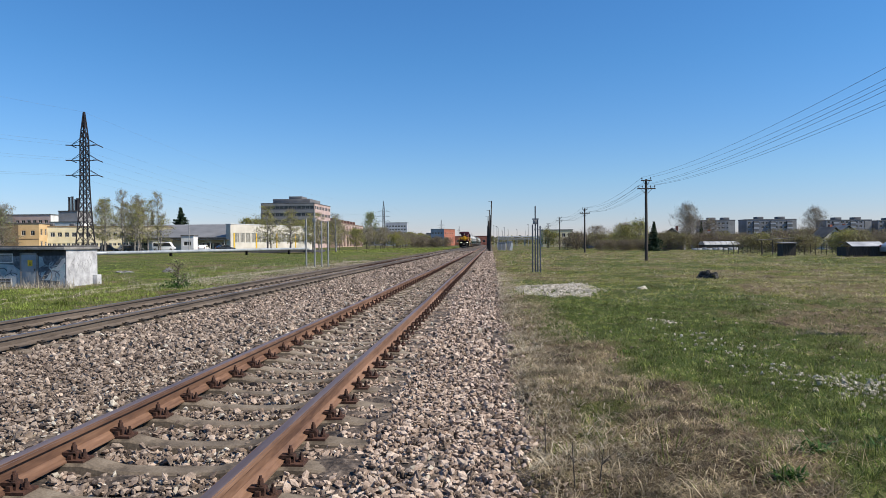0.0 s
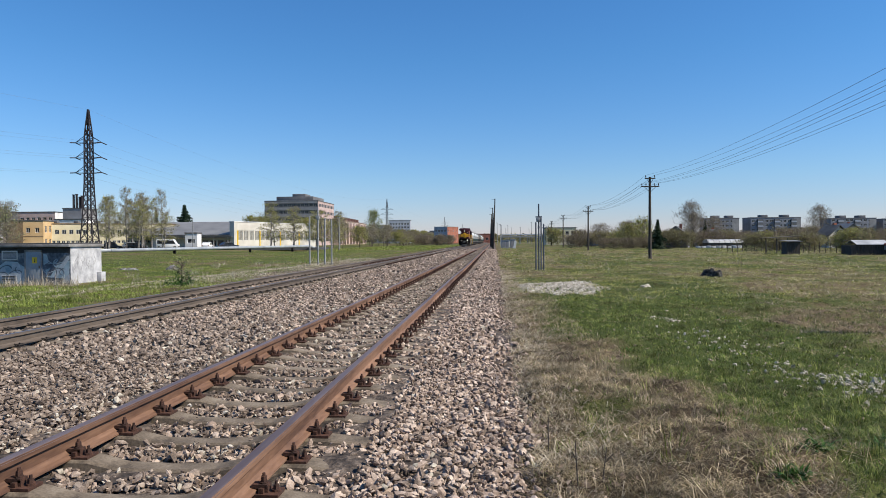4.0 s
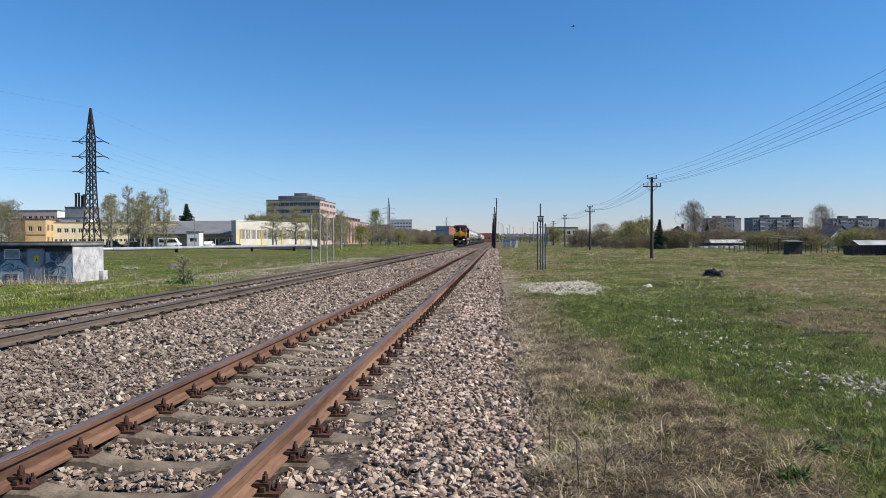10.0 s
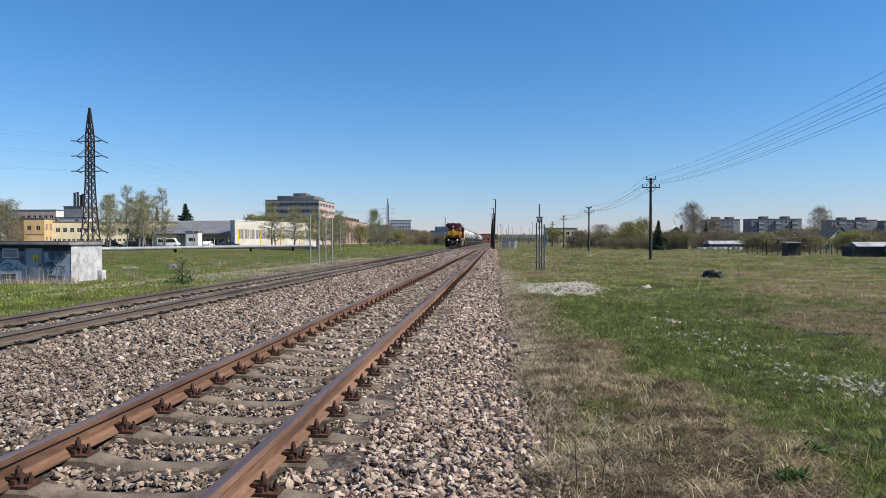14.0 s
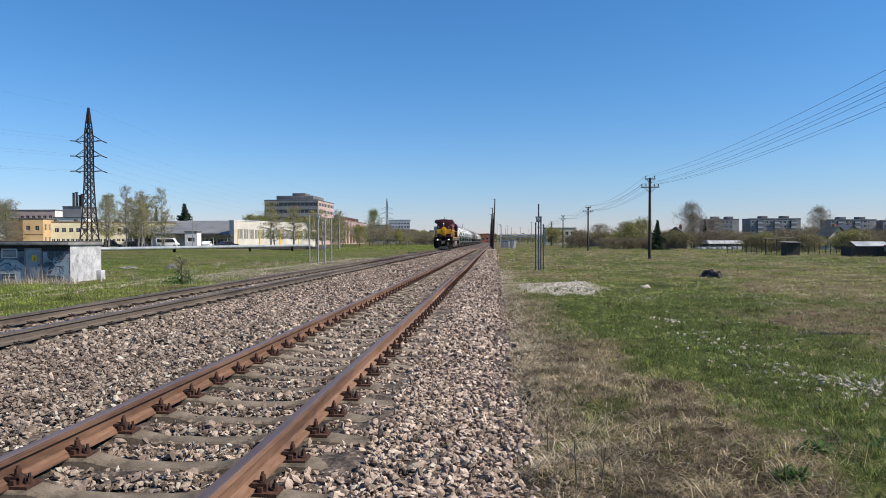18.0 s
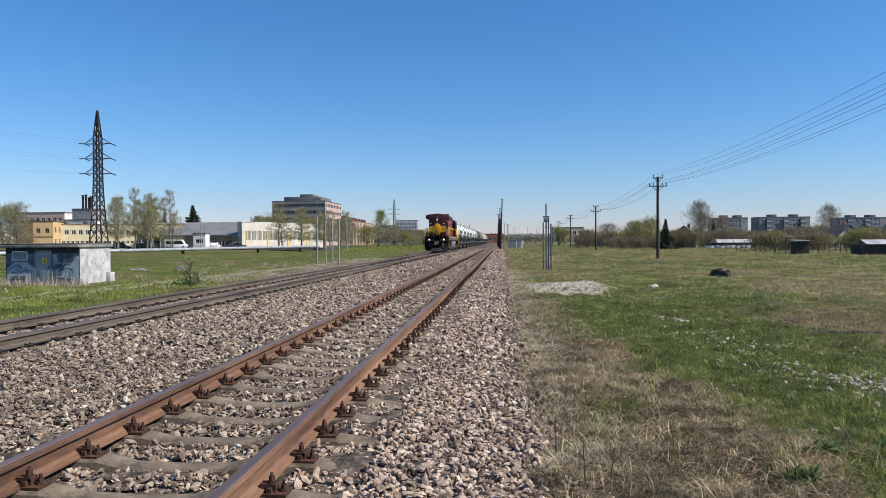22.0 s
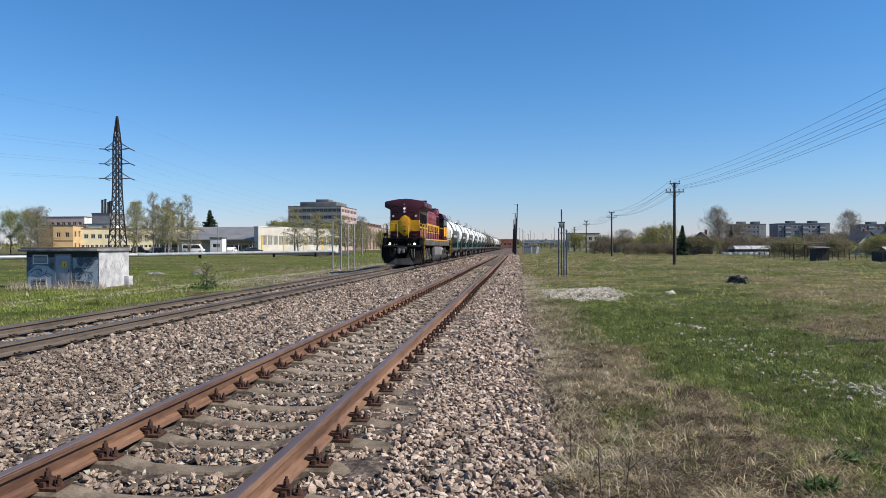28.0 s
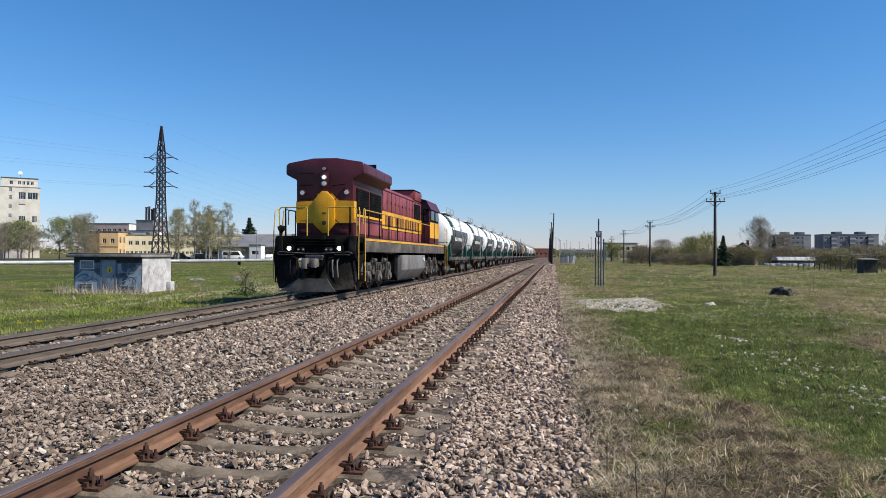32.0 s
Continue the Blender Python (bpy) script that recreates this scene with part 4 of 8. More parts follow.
        for width in (0.28, 0.28, 0.28, 0.28, 0, 0.32, 0.32, 0.32, 0.32, 0.14, 0, 0.34, 0.36, 0.34, 0.34, 0.32, 0.32, 0.32):
            if width:
                P("letter_bar", Shape().box(k * 1.106 - 0.004, k * 1.106 + 0.004, y + width * 0.04, y + width * 0.80, 2.68, 3.22), TEXTDARK, "dark maroon letter shape")
                y += width + 0.1
            else:
                y += 0.42
        # hood doors with seams and latches
        for i in range(11):
            y = 5.55 + i * 0.78
            d = P("hood_door", Shape().box(k * 1.083 - 0.012, k * 1.083 + 0.012, y, y + 0.72, 3.40, 4.24), MAROON_SUN, "engine access door", bevel=0.008)
            P("latch", Shape().box(k * 1.098, k * 1.12, y + 0.62, y + 0.67, 3.72, 3.84), FRAMEBLK, "", d)
            d = P("hood_door", Shape().box(k * 1.083 - 0.012, k * 1.083 + 0.012, y, y + 0.72, 2.12, 2.54), MAROON_SUN, "", bevel=0.008)
        for i in range(6):
            P("hood_seam", Shape().box(k * 1.084 - 0.013, k * 1.084 + 0.016, 5.5 + i * 1.56, 5.53 + i * 1.56, 2.1, 4.27), FRAMEBLK)
        P("hood_gutter", Shape().box(k * 1.084 - 0.012, k * 1.084 + 0.03, 5.4, 14.15, 4.26, 4.30), MAROON)
        P("hood_vent", Shape().box(k * 1.09, k * 1.125, 12.1, 13.7, 3.35, 4.15), FRAMEBLK, "dark louvred vent")
    # front face
    yf = 1.04
    P("front_band", Shape().add([(-1.10, yf - 0.014, 2.60), (1.10, yf - 0.014, 2.60), (1.10, yf - 0.014, 3.42), (0.55, yf - 0.014, 3.44), (0.30, yf - 0.014, 3.70), (-0.28, yf - 0.014, 3.70), (-0.32, yf - 0.014, 3.44), (-1.10, yf - 0.014, 3.40),
                                 (-1.10, yf + 0.03, 2.60), (1.10, yf + 0.03, 2.60), (1.10, yf + 0.03, 3.42), (0.55, yf + 0.03, 3.44), (0.30, yf + 0.03, 3.70), (-0.28, yf + 0.03, 3.70), (-0.32, yf + 0.03, 3.44), (-1.10, yf + 0.03, 3.40)],
      [(0, 1, 2, 3, 4, 5, 6, 7), (15, 14, 13, 12, 11, 10, 9, 8)] + [(i, i + 8, (i + 1) % 8 + 8, (i + 1) % 8) for i in range(8)]), YELLOW, "yellow band across the front")
    door = P("front_door", Shape().prism([(-0.40, 2.55), (-0.05, 2.22), (0.15, 2.22), (0.42, 2.55), (0.42, 3.45), (0.12, 3.78), (-0.10, 3.78), (-0.40, 3.45)], "y", 0.96, 1.06), YELLOW, "yellow raised front door", bevel=0.015)
    P("door_vent", Shape().rod((0.02, 0.97, 2.60), (0.02, 0.945, 2.60), 0.085, 0.085, 14), BLACKIRON, "round plug", door)
    P("door_handle", Shape().box(-0.06, 0.10, 0.945, 0.965, 2.95, 2.99), BLACKIRON, "", door)
    hp = P("headlight_panel", Shape().box(-0.17, 0.17, 0.965, 1.0, 3.92, 4.48), MAROON, "headlight panel", bevel=0.02)
    for z in (4.30, 4.06):
        r = P("headlight", Shape().rod((0, 0.97, z), (0, 0.94, z), 0.105, 0.10, 20), GALV, "headlamp rim", hp, smooth=True)
    P("lens", Shape().rod((0, 0.943, 4.30), (0, 0.93, 4.30), 0.075, 0.065, 20), HEADGLOW, "clear upper headlamp", hp)
    P("lens", Shape().rod((0, 0.943, 4.06), (0, 0.93, 4.06), 0.075, 0.065, 20), LENS, "clear lower headlamp", hp)
    P("small_lamp", Shape().rod((0, 0.98, 4.62), (0, 0.93, 4.62), 0.06, 0.06, 12), GALV)
    for k in (-1, 1):
        mk = P("marker_light", Shape().rod((k * 0.86, 1.04, 3.74), (k * 0.86, 1.0, 3.74), 0.12, 0.11, 16), MAROON, "marker lamp", smooth=True)
        P("lens", Shape().rod((k * 0.86, 1.0, 3.74), (k * 0.86, 0.985, 3.74), 0.085, 0.08, 16), LENS, "clear marker lens", mk)
        P("number_board", Shape().box(k * 0.72 - 0.2, k * 0.72 + 0.2, 1.005, 1.03, 2.22, 2.36), TEXTDARK, "", bevel=0.004)
    # The diagonal bar 0.42, 3.46 to 0.80, 3.9 draws an iron's cast shadow.
    for x0, z0, x1, z1 in ((-0.92, 4.47, -0.45, 4.47), (-0.92, 4.02, -0.45, 4.02), (-0.92, 3.50, -0.50, 3.50), (0.32, 3.98, 0.82, 4.04), (0.42, 3.46, 0.80, 3.9), (0.45, 2.72, 0.80, 2.40), (0.4, 2.5, 0.72, 2.56), (-0.92, 2.68, -0.62, 2.68)):
        P("grab_iron", Shape().path([(x0, 1.04, z0), (x0, 0.97, z0), (x1, 0.97, z1), (x1, 1.04, z1)], 0.014, 5), FRAMEBLK, smooth=True)
    P("roof_box", Shape().box(-0.16, 0.16, 1.5, 1.9, 5.03, 5.08), FRAMEBLK)
    # side handrails
    for k in (-1, 1):
        P("side_rail", Shape().path([(k * 1.46, 1.15, 2.55), (k * 1.47, 1.2, 3.10), (k * 1.47, 15.0, 3.10), (k * 1.47, 15.2, 2.9)], 0.024, 6), RAILYEL, "long yellow side handrail", smooth=True)
        for i in range(9):
            y = 1.9 + i * 1.6
            P("rail_post", Shape().rod((k * 1.47, y, 1.70), (k * 1.47, y, 3.10), 0.026, 0.024, 6), FRAMEBLK)
    # exhaust and fan housing
    P("exhaust_housing", Shape().prism([(-1.05, 4.40), (1.05, 4.40), (1.10, 4.84), (0.9, 4.90), (-0.9, 4.90), (-1.10, 4.84)], "y", 12.5, 14.3), MAROON_SUN, "raised roof housing", bevel=0.03)
    P("housing_lid", Shape().box(-1.02, 1.02, 12.45, 14.35, 4.90, 4.95), FRAMEBLK)
    P("exhaust_stack", Shape().box(-0.35, 0.35, 9.2, 9.9, 4.48, 4.85), FRAMEBLK, bevel=0.02)
    # cab
    cab = P("cab", Shape().prism([(-1.50, 2.08), (1.50, 2.08), (1.50, 4.10), (1.25, 4.52), (0.6, 4.68), (-0.6, 4.68), (-1.25, 4.52), (-1.50, 4.10)], "y", 14.6, 17.6), MAROON, "maroon driver's cab", bevel=0.04)
    P("cab_roof", Shape().prism([(-1.58, 4.02), (-1.30, 4.55), (-0.6, 4.72), (0.6, 4.72), (1.30, 4.55), (1.58, 4.02), (1.54, 4.00), (1.27, 4.50), (0.6, 4.67), (-0.6, 4.67), (-1.27, 4.50), (-1.54, 4.00)], "y", 14.5, 17.8), MAROON, "maroon cab roof")
    for k in (-1, 1):
        P("cab_band", Shape().box(k * 1.512 - 0.01, k * 1.512 + 0.01, 14.62, 17.58, 2.40, 3.30), YELLOW, "orange-yellow cab side band")
        P("window_surround", Shape().box(k * 1.503 - 0.008, k * 1.503 + 0.008, 14.72, 17.5, 3.34, 4.06), FRAMEBLK, "black window surround")
        P("cab_door", Shape().box(k * 1.52 - 0.008, k * 1.52 + 0.008, 16.0, 16.2, 2.15, 3.30), FRAMEBLK, "dark door gap")
        for y in (14.85, 16.25):
            w = P("cab_window", Shape().box(k * 1.505 - 0.012, k * 1.505 + 0.014, y, y + 1.1, 3.38, 4.02), FRAMEBLK, "side window frame", bevel=0.008)
            P("pane", Shape().box(k * 1.515, k * 1.528, y + 0.07, y + 1.03, 3.44, 3.96), GLASS, "dark cab glass", w)
        w = P("cab_window", Shape().box(k * 1.28 - 0.16, k * 1.28 + 0.16, 14.575, 14.605, 3.30, 4.05), FRAMEBLK)
        P("pane", Shape().box(k * 1.28 - 0.12, k * 1.28 + 0.12, 14.565, 14.58, 3.36, 3.98), GLASS, "", w)
    P("nose", Shape().prism([(-1.05, 2.08), (1.05, 2.08), (1.05, 3.55), (0.85, 3.75), (-0.85, 3.75), (-1.05, 3.55)], "y", 17.6, 19.7), MAROON, "short hood", bevel=0.04)
    P("nose_band", Shape().box(-1.062, 1.062, 17.65, 19.6, 2.55, 3.30), YELLOW, "yellow short hood band")
    # fuel tank
    P("fuel_tank", Shape().prism([(-1.50, 1.42), (1.50, 1.42), (1.50, 0.72), (1.12, 0.22), (-1.12, 0.22), (-1.50, 0.72)], "y", 7.5, 13.2), GREYTANK, "grey fuel tank with sloping flanks", bevel=0.04)
    P("tank_end", Shape().prism([(7.49, 1.42), (7.49, 0.25), (6.9, 0.6), (6.9, 1.42)], "x", -1.3, 1.3), FRAMEBLK)
    for k in (-1, 1):
        P("air_tank", Shape().rod((k * 1.12, 6.2, 1.62), (k * 1.12, 7.6, 1.62), 0.17, 0.17, 14), GREYTRUCK, smooth=True)
        P("filler_cap", Shape().rod((k * 1.5, 12.8, 1.18), (k * 1.56, 12.8, 1.18), 0.1, 0.1, 12), WHITETANK)
    # bogies
    for y0 in (4.15, 16.35):
        bg = P("bogie", Shape().box(-0.35, 0.35, y0 - 2.2, y0 + 2.2, 0.55, 1.05), FRAMEBLK, "three-axle bogie", bevel=0.03)
        for k in (-1, 1):
            s = Shape().prism([(y0 - 2.45, 0.85), (y0 - 2.2, 1.12), (y0 + 2.2, 1.12), (y0 + 2.45, 0.85), (y0 + 2.3, 0.62), (y0 + 1.2, 0.8), (y0 + 0.6, 0.62), (y0 - 0.6, 0.62), (y0 - 1.2, 0.8), (y0 - 2.3, 0.62)], "x", k * 1.13 - 0.09, k * 1.13 + 0.09)
            P("side_frame", s, BOGIEGREY, "dusty grey bogie side frame", bg, bevel=0.025)
            for j in (-1, 0, 1):
                yy = y0 + j * 1.65
                P("axle_box", Shape().box(k * 1.14 - 0.2, k * 1.14 + 0.2, yy - 0.24, yy + 0.24, 0.34, 0.78), BOGIEGREY, "grey axle box", bg, bevel=0.04)
                P("axle_cap", Shape().rod((k * 1.33, yy, 0.53), (k * 1.40, yy, 0.53), 0.15, 0.13, 14), BOGIEGREY, "", bg, smooth=True)
                for d in (-0.36, 0.36):
                    P("spring", Shape().rod((k * 1.14, yy + d, 0.62), (k * 1.14, yy + d, 1.0), 0.1, 0.1, 10), FRAMEBLK, "", bg, smooth=True)
            for j in (-1.65, -0.82, 0.0, 0.82, 1.65):
                P("frame_rib", Shape().box(k * 1.225 - 0.02, k * 1.225 + 0.03, y0 + j - 0.05, y0 + j + 0.05, 0.66, 1.10), BOGIEGREY, "", bg, bevel=0.015)
            for j in (-1.2, 0.42, 1.25):
                P("sand_pipe", Shape().path([(k * 1.30, y0 + j, 1.5), (k * 1.34, y0 + j + 0.05, 0.9), (k * 1.10, y0 + j + 0.12, 0.2)], 0.022, 6), BOGIEGREY, "", bg, smooth=True)
            P("equaliser_bar", Shape().box(k * 1.26 - 0.03, k * 1.26 + 0.03, y0 - 1.9, y0 + 1.9, 0.36, 0.46), FRAMEBLK, "", bg, bevel=0.015)
            for j in (-0.8, 0.85):
                P("brake_cylinder", Shape().rod((k * 1.28, y0 + j - 0.22, 1.2), (k * 1.28, y0 + j + 0.25, 1.2), 0.10, 0.09, 12), BOGIEGREY, "brake cylinder", bg, smooth=True)
                P("brake_rod", Shape().path([(k * 1.27, y0 + j + 0.3, 1.2), (k * 1.25, y0 + j + 0.45, 0.8), (k * 1.2, y0 + j + 0.4, 0.3)], 0.04, 6), BOGIEGREY, "", bg)
        for j in (-1, 0, 1):
            w = P("wheelset", wheelset_mesh(0.51), RUSTDARK, "worn steel wheels on an axle", bg, smooth=True)
            ROLLING.append((w, (0, y0 + j * 1.65, 0.51), 0.51))
    lo.scale = (0.961, 0.961, 0.961)
    RIDING.append((lo, 0.0))
    return lo


def tank_wagon(shell, band, frame_mat, patch, label):
    """An eight-wheel tank wagon, 12.02 m over couplers, front coupler at y = 0."""
    wg = thing("tank_wagon", pose(MAIN_X, 0, MAIN_Z), label, "tank wagon", "wagons of the train")

    def P(name, s, mat, lab="", parent=wg, bevel=0.0, smooth=False):
        return put(name, s, mat, parent, lab, None, bevel, smooth)

    zc, R, y0, y1 = 2.78, 1.50, 0.85, 11.17
    s = Shape()
    rings = [(y0, 0.02), (y0 + 0.05, 0.55 * R), (y0 + 0.16, 0.82 * R), (y0 + 0.32, 0.95 * R), (y0 + 0.5, R), (y1 - 0.5, R), (y1 - 0.32, 0.95 * R), (y1 - 0.16, 0.82 * R), (y1 - 0.05, 0.55 * R), (y1, 0.02)]
    n = 36
    for y, r in rings:
        s.v += [(r * math.cos(2 * math.pi * i / n), y, zc + r * math.sin(2 * math.pi * i / n)) for i in range(n)]
    for a in range(len(rings) - 1):
        for i in range(n):
            s.f.append((a * n + i, a * n + (i + 1) % n, (a + 1) * n + (i + 1) % n, (a + 1) * n + i))
    s.f += [tuple(range(n)), tuple(range((len(rings) - 1) * n, len(rings) * n))]
    tank = P("tank", s, shell, "rounded tank barrel", smooth=True)

    def skin(a0, a1, ya, yb, mat, name, lab, lift=0.006):
        q = Shape()
        m = 14
        for i in range(m + 1):
            a = radians(a0 + (a1 - a0) * i / m)
            for r in (R + lift, R - 0.01):
                q.v += [(r * math.cos(a), ya, zc + r * math.sin(a)), (r * math.cos(a), yb, zc + r * math.sin(a))]
        for i in range(m):
            o = i * 4
            q.f += [(o, o + 1, o + 5, o + 4), (o + 2, o + 6, o + 7, o + 3), (o, o + 4, o + 6, o + 2), (o + 1, o + 3, o + 7, o + 5)]
        q.f += [(0, 2, 3, 1), (m * 4, m * 4 + 1, m * 4 + 3, m * 4 + 2)]
        P(name, q, mat, lab, tank, smooth=True)

    if band:
        skin(-60, 12, y0 + 1.15, y1 - 1.15, band, "lower_band", "dark lower tank band")
        skin(168, 240, y0 + 1.15, y1 - 1.15, band, "lower_band", "dark lower tank band")
        for side in (0, 1):
            k = 1 if side == 0 else -1
            for j in range(7):
                yy = y0 + 2.5 + j * 0.62
                P("letter_bar", Shape().prism([(k * 1.440, zc - 0.42), (k * 1.462, zc - 0.42), (k * 1.500, zc - 0.18), (k * 1.478, zc - 0.18)], "y", yy, yy + 0.36), shell, "pale letter shape", tank)
    if patch:
        skin(18, 66, y0 + 0.75, y0 + 2.1, patch, "green_patch", "green painted patch")
        skin(114, 162, y0 + 0.75, y0 + 2.1, patch, "green_patch", "green painted patch")
        skin(-48, -4, y0 + 0.6, y0 + 1.15, patch, "green_patch", "green painted patch")
    for y in (y0 + 1.3, y0 + 2.35, y1 - 2.35, y1 - 1.3):
        skin(-40, 220, y - 0.04, y + 0.04, FRAMEBLK if y < 6 else shell, "tank_strap", "tank band", 0.03)
    # frame
    for k in (-1, 1):
        P("side_beam", Shape().box(k * 1.42 - 0.06, k * 1.42 + 0.06, 0.7, 11.3, 1.02, 1.26), BOGIEGREY, "dark side beam", bevel=0.02)
        for y in (2.0, 10.0):
            P("saddle", Shape().prism([(k * 1.42, 1.26), (k * 0.7, 1.26), (k * 0.7, 1.5), (k * 1.36, 2.2)], "y", y - 0.28, y + 0.28), frame_mat, "tank saddle")
        P("ladder", Shape().path([(k * 1.60, 5.85, 1.1), (k * 1.66, 5.85, 2.6), (k * 1.30, 5.85, 4.0), (k * 0.6, 5.85, 4.5)], 0.02, 5).path([(k * 1.60, 6.3, 1.1), (k * 1.66, 6.3, 2.6), (k * 1.30, 6.3, 4.0), (k * 0.6, 6.3, 4.5)], 0.02, 5), GALV, "side ladder")
        for j in range(8):
            z = 1.3 + j * 0.32
            x = np.interp(z, [1.1, 2.6, 4.0], [1.6, 1.66, 1.3])
            P("rung", Shape().rod((k * float(x), 5.85, z), (k * float(x), 6.3, z), 0.015, 0.015, 5), GALV)
    P("centre_sill", Shape().box(-0.3, 0.3, 0.3, 11.7, 0.9, 1.3), FRAMEBLK)
    for y in (0.62, 11.26):
        P("end_beam", Shape().box(-1.48, 1.48, y, y + 0.14, 0.98, 1.3), frame_mat, "end beam")
        P("end_rail", Shape().path([(-1.4, y + 0.07, 1.3), (-1.4, y + 0.07, 2.2), (1.4, y + 0.07, 2.2), (1.4, y + 0.07, 1.3)], 0.025, 5), frame_mat)
    for y, d in ((0.0, 1), (12.02, -1)):
        P("coupler", Shape().box(-0.16, 0.16, min(y, y + d * 0.7), max(y, y + d * 0.7), 0.95, 1.2), FRAMEBLK, bevel=0.03)
    # top walkway and hatch
    P("hatch", Shape().rod((0, 6.0, zc + R - 0.05), (0, 6.0, zc + R + 0.18), 0.42, 0.40, 18), shell, "filler dome", smooth=True)
    wk = P("walkway", Shape().box(-0.75, 0.75, 4.3, 7.7, zc + R + 0.02, zc + R + 0.06), GALV, "roof walkway")
    for k in (-1, 1):
        for y in (4.4, 6.0, 7.6):
            P("rail_post", Shape().rod((k * 0.72, y, zc + R + 0.05), (k * 0.72, y, zc + R + 0.42), 0.018, 0.018, 5), GALV, "", wk)
        P("walkway_rail", Shape().rod((k * 0.72, 4.3, zc + R + 0.42), (k * 0.72, 7.7, zc + R + 0.42), 0.018, 0.018, 5), GALV, "", wk)
    for y in (2.2, 9.8):
        P("vent_pipe", Shape().rod((0.2, y, zc + R - 0.02), (0.2, y, zc + R + 0.2), 0.1, 0.1, 8), GALV)
    for y0b in (2.1, 9.92):
        bg = P("bogie", Shape().box(-1.1, 1.1, y0b - 0.22, y0b + 0.22, 0.5, 0.85), FRAMEBLK, "two-axle bogie", bevel=0.03)
        for k in (-1, 1):
            P("side_frame", Shape().prism([(y0b - 1.15, 0.38), (y0b - 1.15, 0.62), (y0b - 0.5, 0.88), (y0b + 0.5, 0.88), (y0b + 1.15, 0.62), (y0b + 1.15, 0.38), (y0b + 0.45, 0.26), (y0b - 0.45, 0.26)], "x", k * 1.03 - 0.08, k * 1.03 + 0.08), BOGIEGREY, "cast bogie side frame", bg, bevel=0.02)
        for j in (-0.925, 0.925):
            w = P("wheelset", wheelset_mesh(0.475), RUSTDARK, "worn steel wheels on an axle", bg, smooth=True)
            w.matrix_basis = pose(0, y0b + j, 0.475)
    return wg


loco()
KINDS = [tank_wagon(WHITETANK, BLACKTANK, GREEN, GREEN, "white tank wagon with black lower band and green frame"),
         tank_wagon(BLACKTANK, None, FRAMEBLK, None, "plain black tank wagon on a black frame"),
         tank_wagon(CREAMTANK, BLACKTANK, FRAMEBLK, None, "cream tank wagon with black lower band"),
         tank_wagon(OCHRETANK, None, FRAMEBLK, None, "ochre tank wagon on a black frame"),
         tank_wagon(WHITETANK, None, FRAMEBLK, None, "plain white tank wagon on a black frame")]
ORDER = [0, 0, 0, 0, 0, 0, 2, 1, 1, 3, 1, 0, 4, 0, 4, 2, 3, 1]
used = set()
for i, k in enumerate(ORDER):
    behind = 20.1 + i * 12.02
    if k in used:
        wg = copy_thing(KINDS[k], pose(MAIN_X, front_at(0) + behind, MAIN_Z))
    else:
        wg = KINDS[k]
        used.add(k)
    RIDING.append((wg, behind))
    if i < 7:
        for bg in (c for c in wg.children if c.name.startswith("bogie")):
            for w in (c for c in bg.children if c.name.startswith("wheelset")):
                ROLLING.append((w, tuple(w.matrix_basis.translation), 0.475))

# ---- poles, posts and cables beside the line ----


def cable(a, b, sag, r, name, label, n=24):
    a, b = Vector(a), Vector(b)
    s = Shape()
    pts = [a.lerp(b, i / n) - Vector((0, 0, 4 * sag * (i / n) * (1 - i / n))) for i in range(n + 1)]
    k = 5
    for p in pts:
        s.v += [(p.x + r * math.cos(6.2832 * j / k), p.y, p.z + r * math.sin(6.2832 * j / k)) for j in range(k)]
    s.f += [(i * k + j, i * k + (j + 1) % k, (i + 1) * k + (j + 1) % k, (i + 1) * k + j) for i in range(n) for j in range(k)]
    tagged(put(name, s, WIRE), label, "cable", "cables overhead")


def line_pole(x, y, h, near=False):
    p = thing("telegraph_pole", pose(x, y, 0), "dark wooden telegraph pole with two crossarms", "pole", "telegraph poles")
    put("shaft", Shape().rod((0, 0, -0.4), (0, 0, h), 0.15, 0.10, 12), DARKWOOD, p, smooth=True)
    ends = []
    for z, w, pins in ((h - 0.12, 0.46, (-0.38, 0.38)), (h - 0.84, 0.80, (-0.72, -0.36, 0.36, 0.72))):
        arm = put("crossarm", Shape().box(-w, w, -0.09, -0.16, z - 0.045, z + 0.045), DARKWOOD, p, "wooden crossarm", bevel=0.01)
        for q in pins:
            put("insulator", Shape().rod((q, -0.125, z + 0.05), (q, -0.125, z + 0.16), 0.02, 0.02, 6).rod((q, -0.125, z + 0.14), (q, -0.125, z + 0.26), 0.055, 0.04, 8), LATTICE, arm)
            ends.append((x + q, y - 0.125, z + 0.28))
        put("brace", Shape().rod((-w * 0.6, -0.1, z - 0.05), (0, -0.1, z - 0.5), 0.02, 0.02, 5).rod((w * 0.6, -0.1, z - 0.05), (0, -0.1, z - 0.5), 0.02, 0.02, 5), DARKWOOD, p)
    return ends


POLES = [(12.7, 11.0, 7.6), (13.72, 60.8, 7.2), (15.0, 109.5, 7.1), (16.2, 161, 7.6), (18.0, 215, 7.7), (19.4, 268, 7.6)]
last = None
for x, y, h in POLES:
    ends = line_pole(x, y, h)
    if last:
        for a, b in zip(last, ends):
            cable(a, b, 0.75, 0.007 if y < 100 else 0.010, "telegraph_wire", "thin grey telegraph wire between wooden poles")
    last = ends


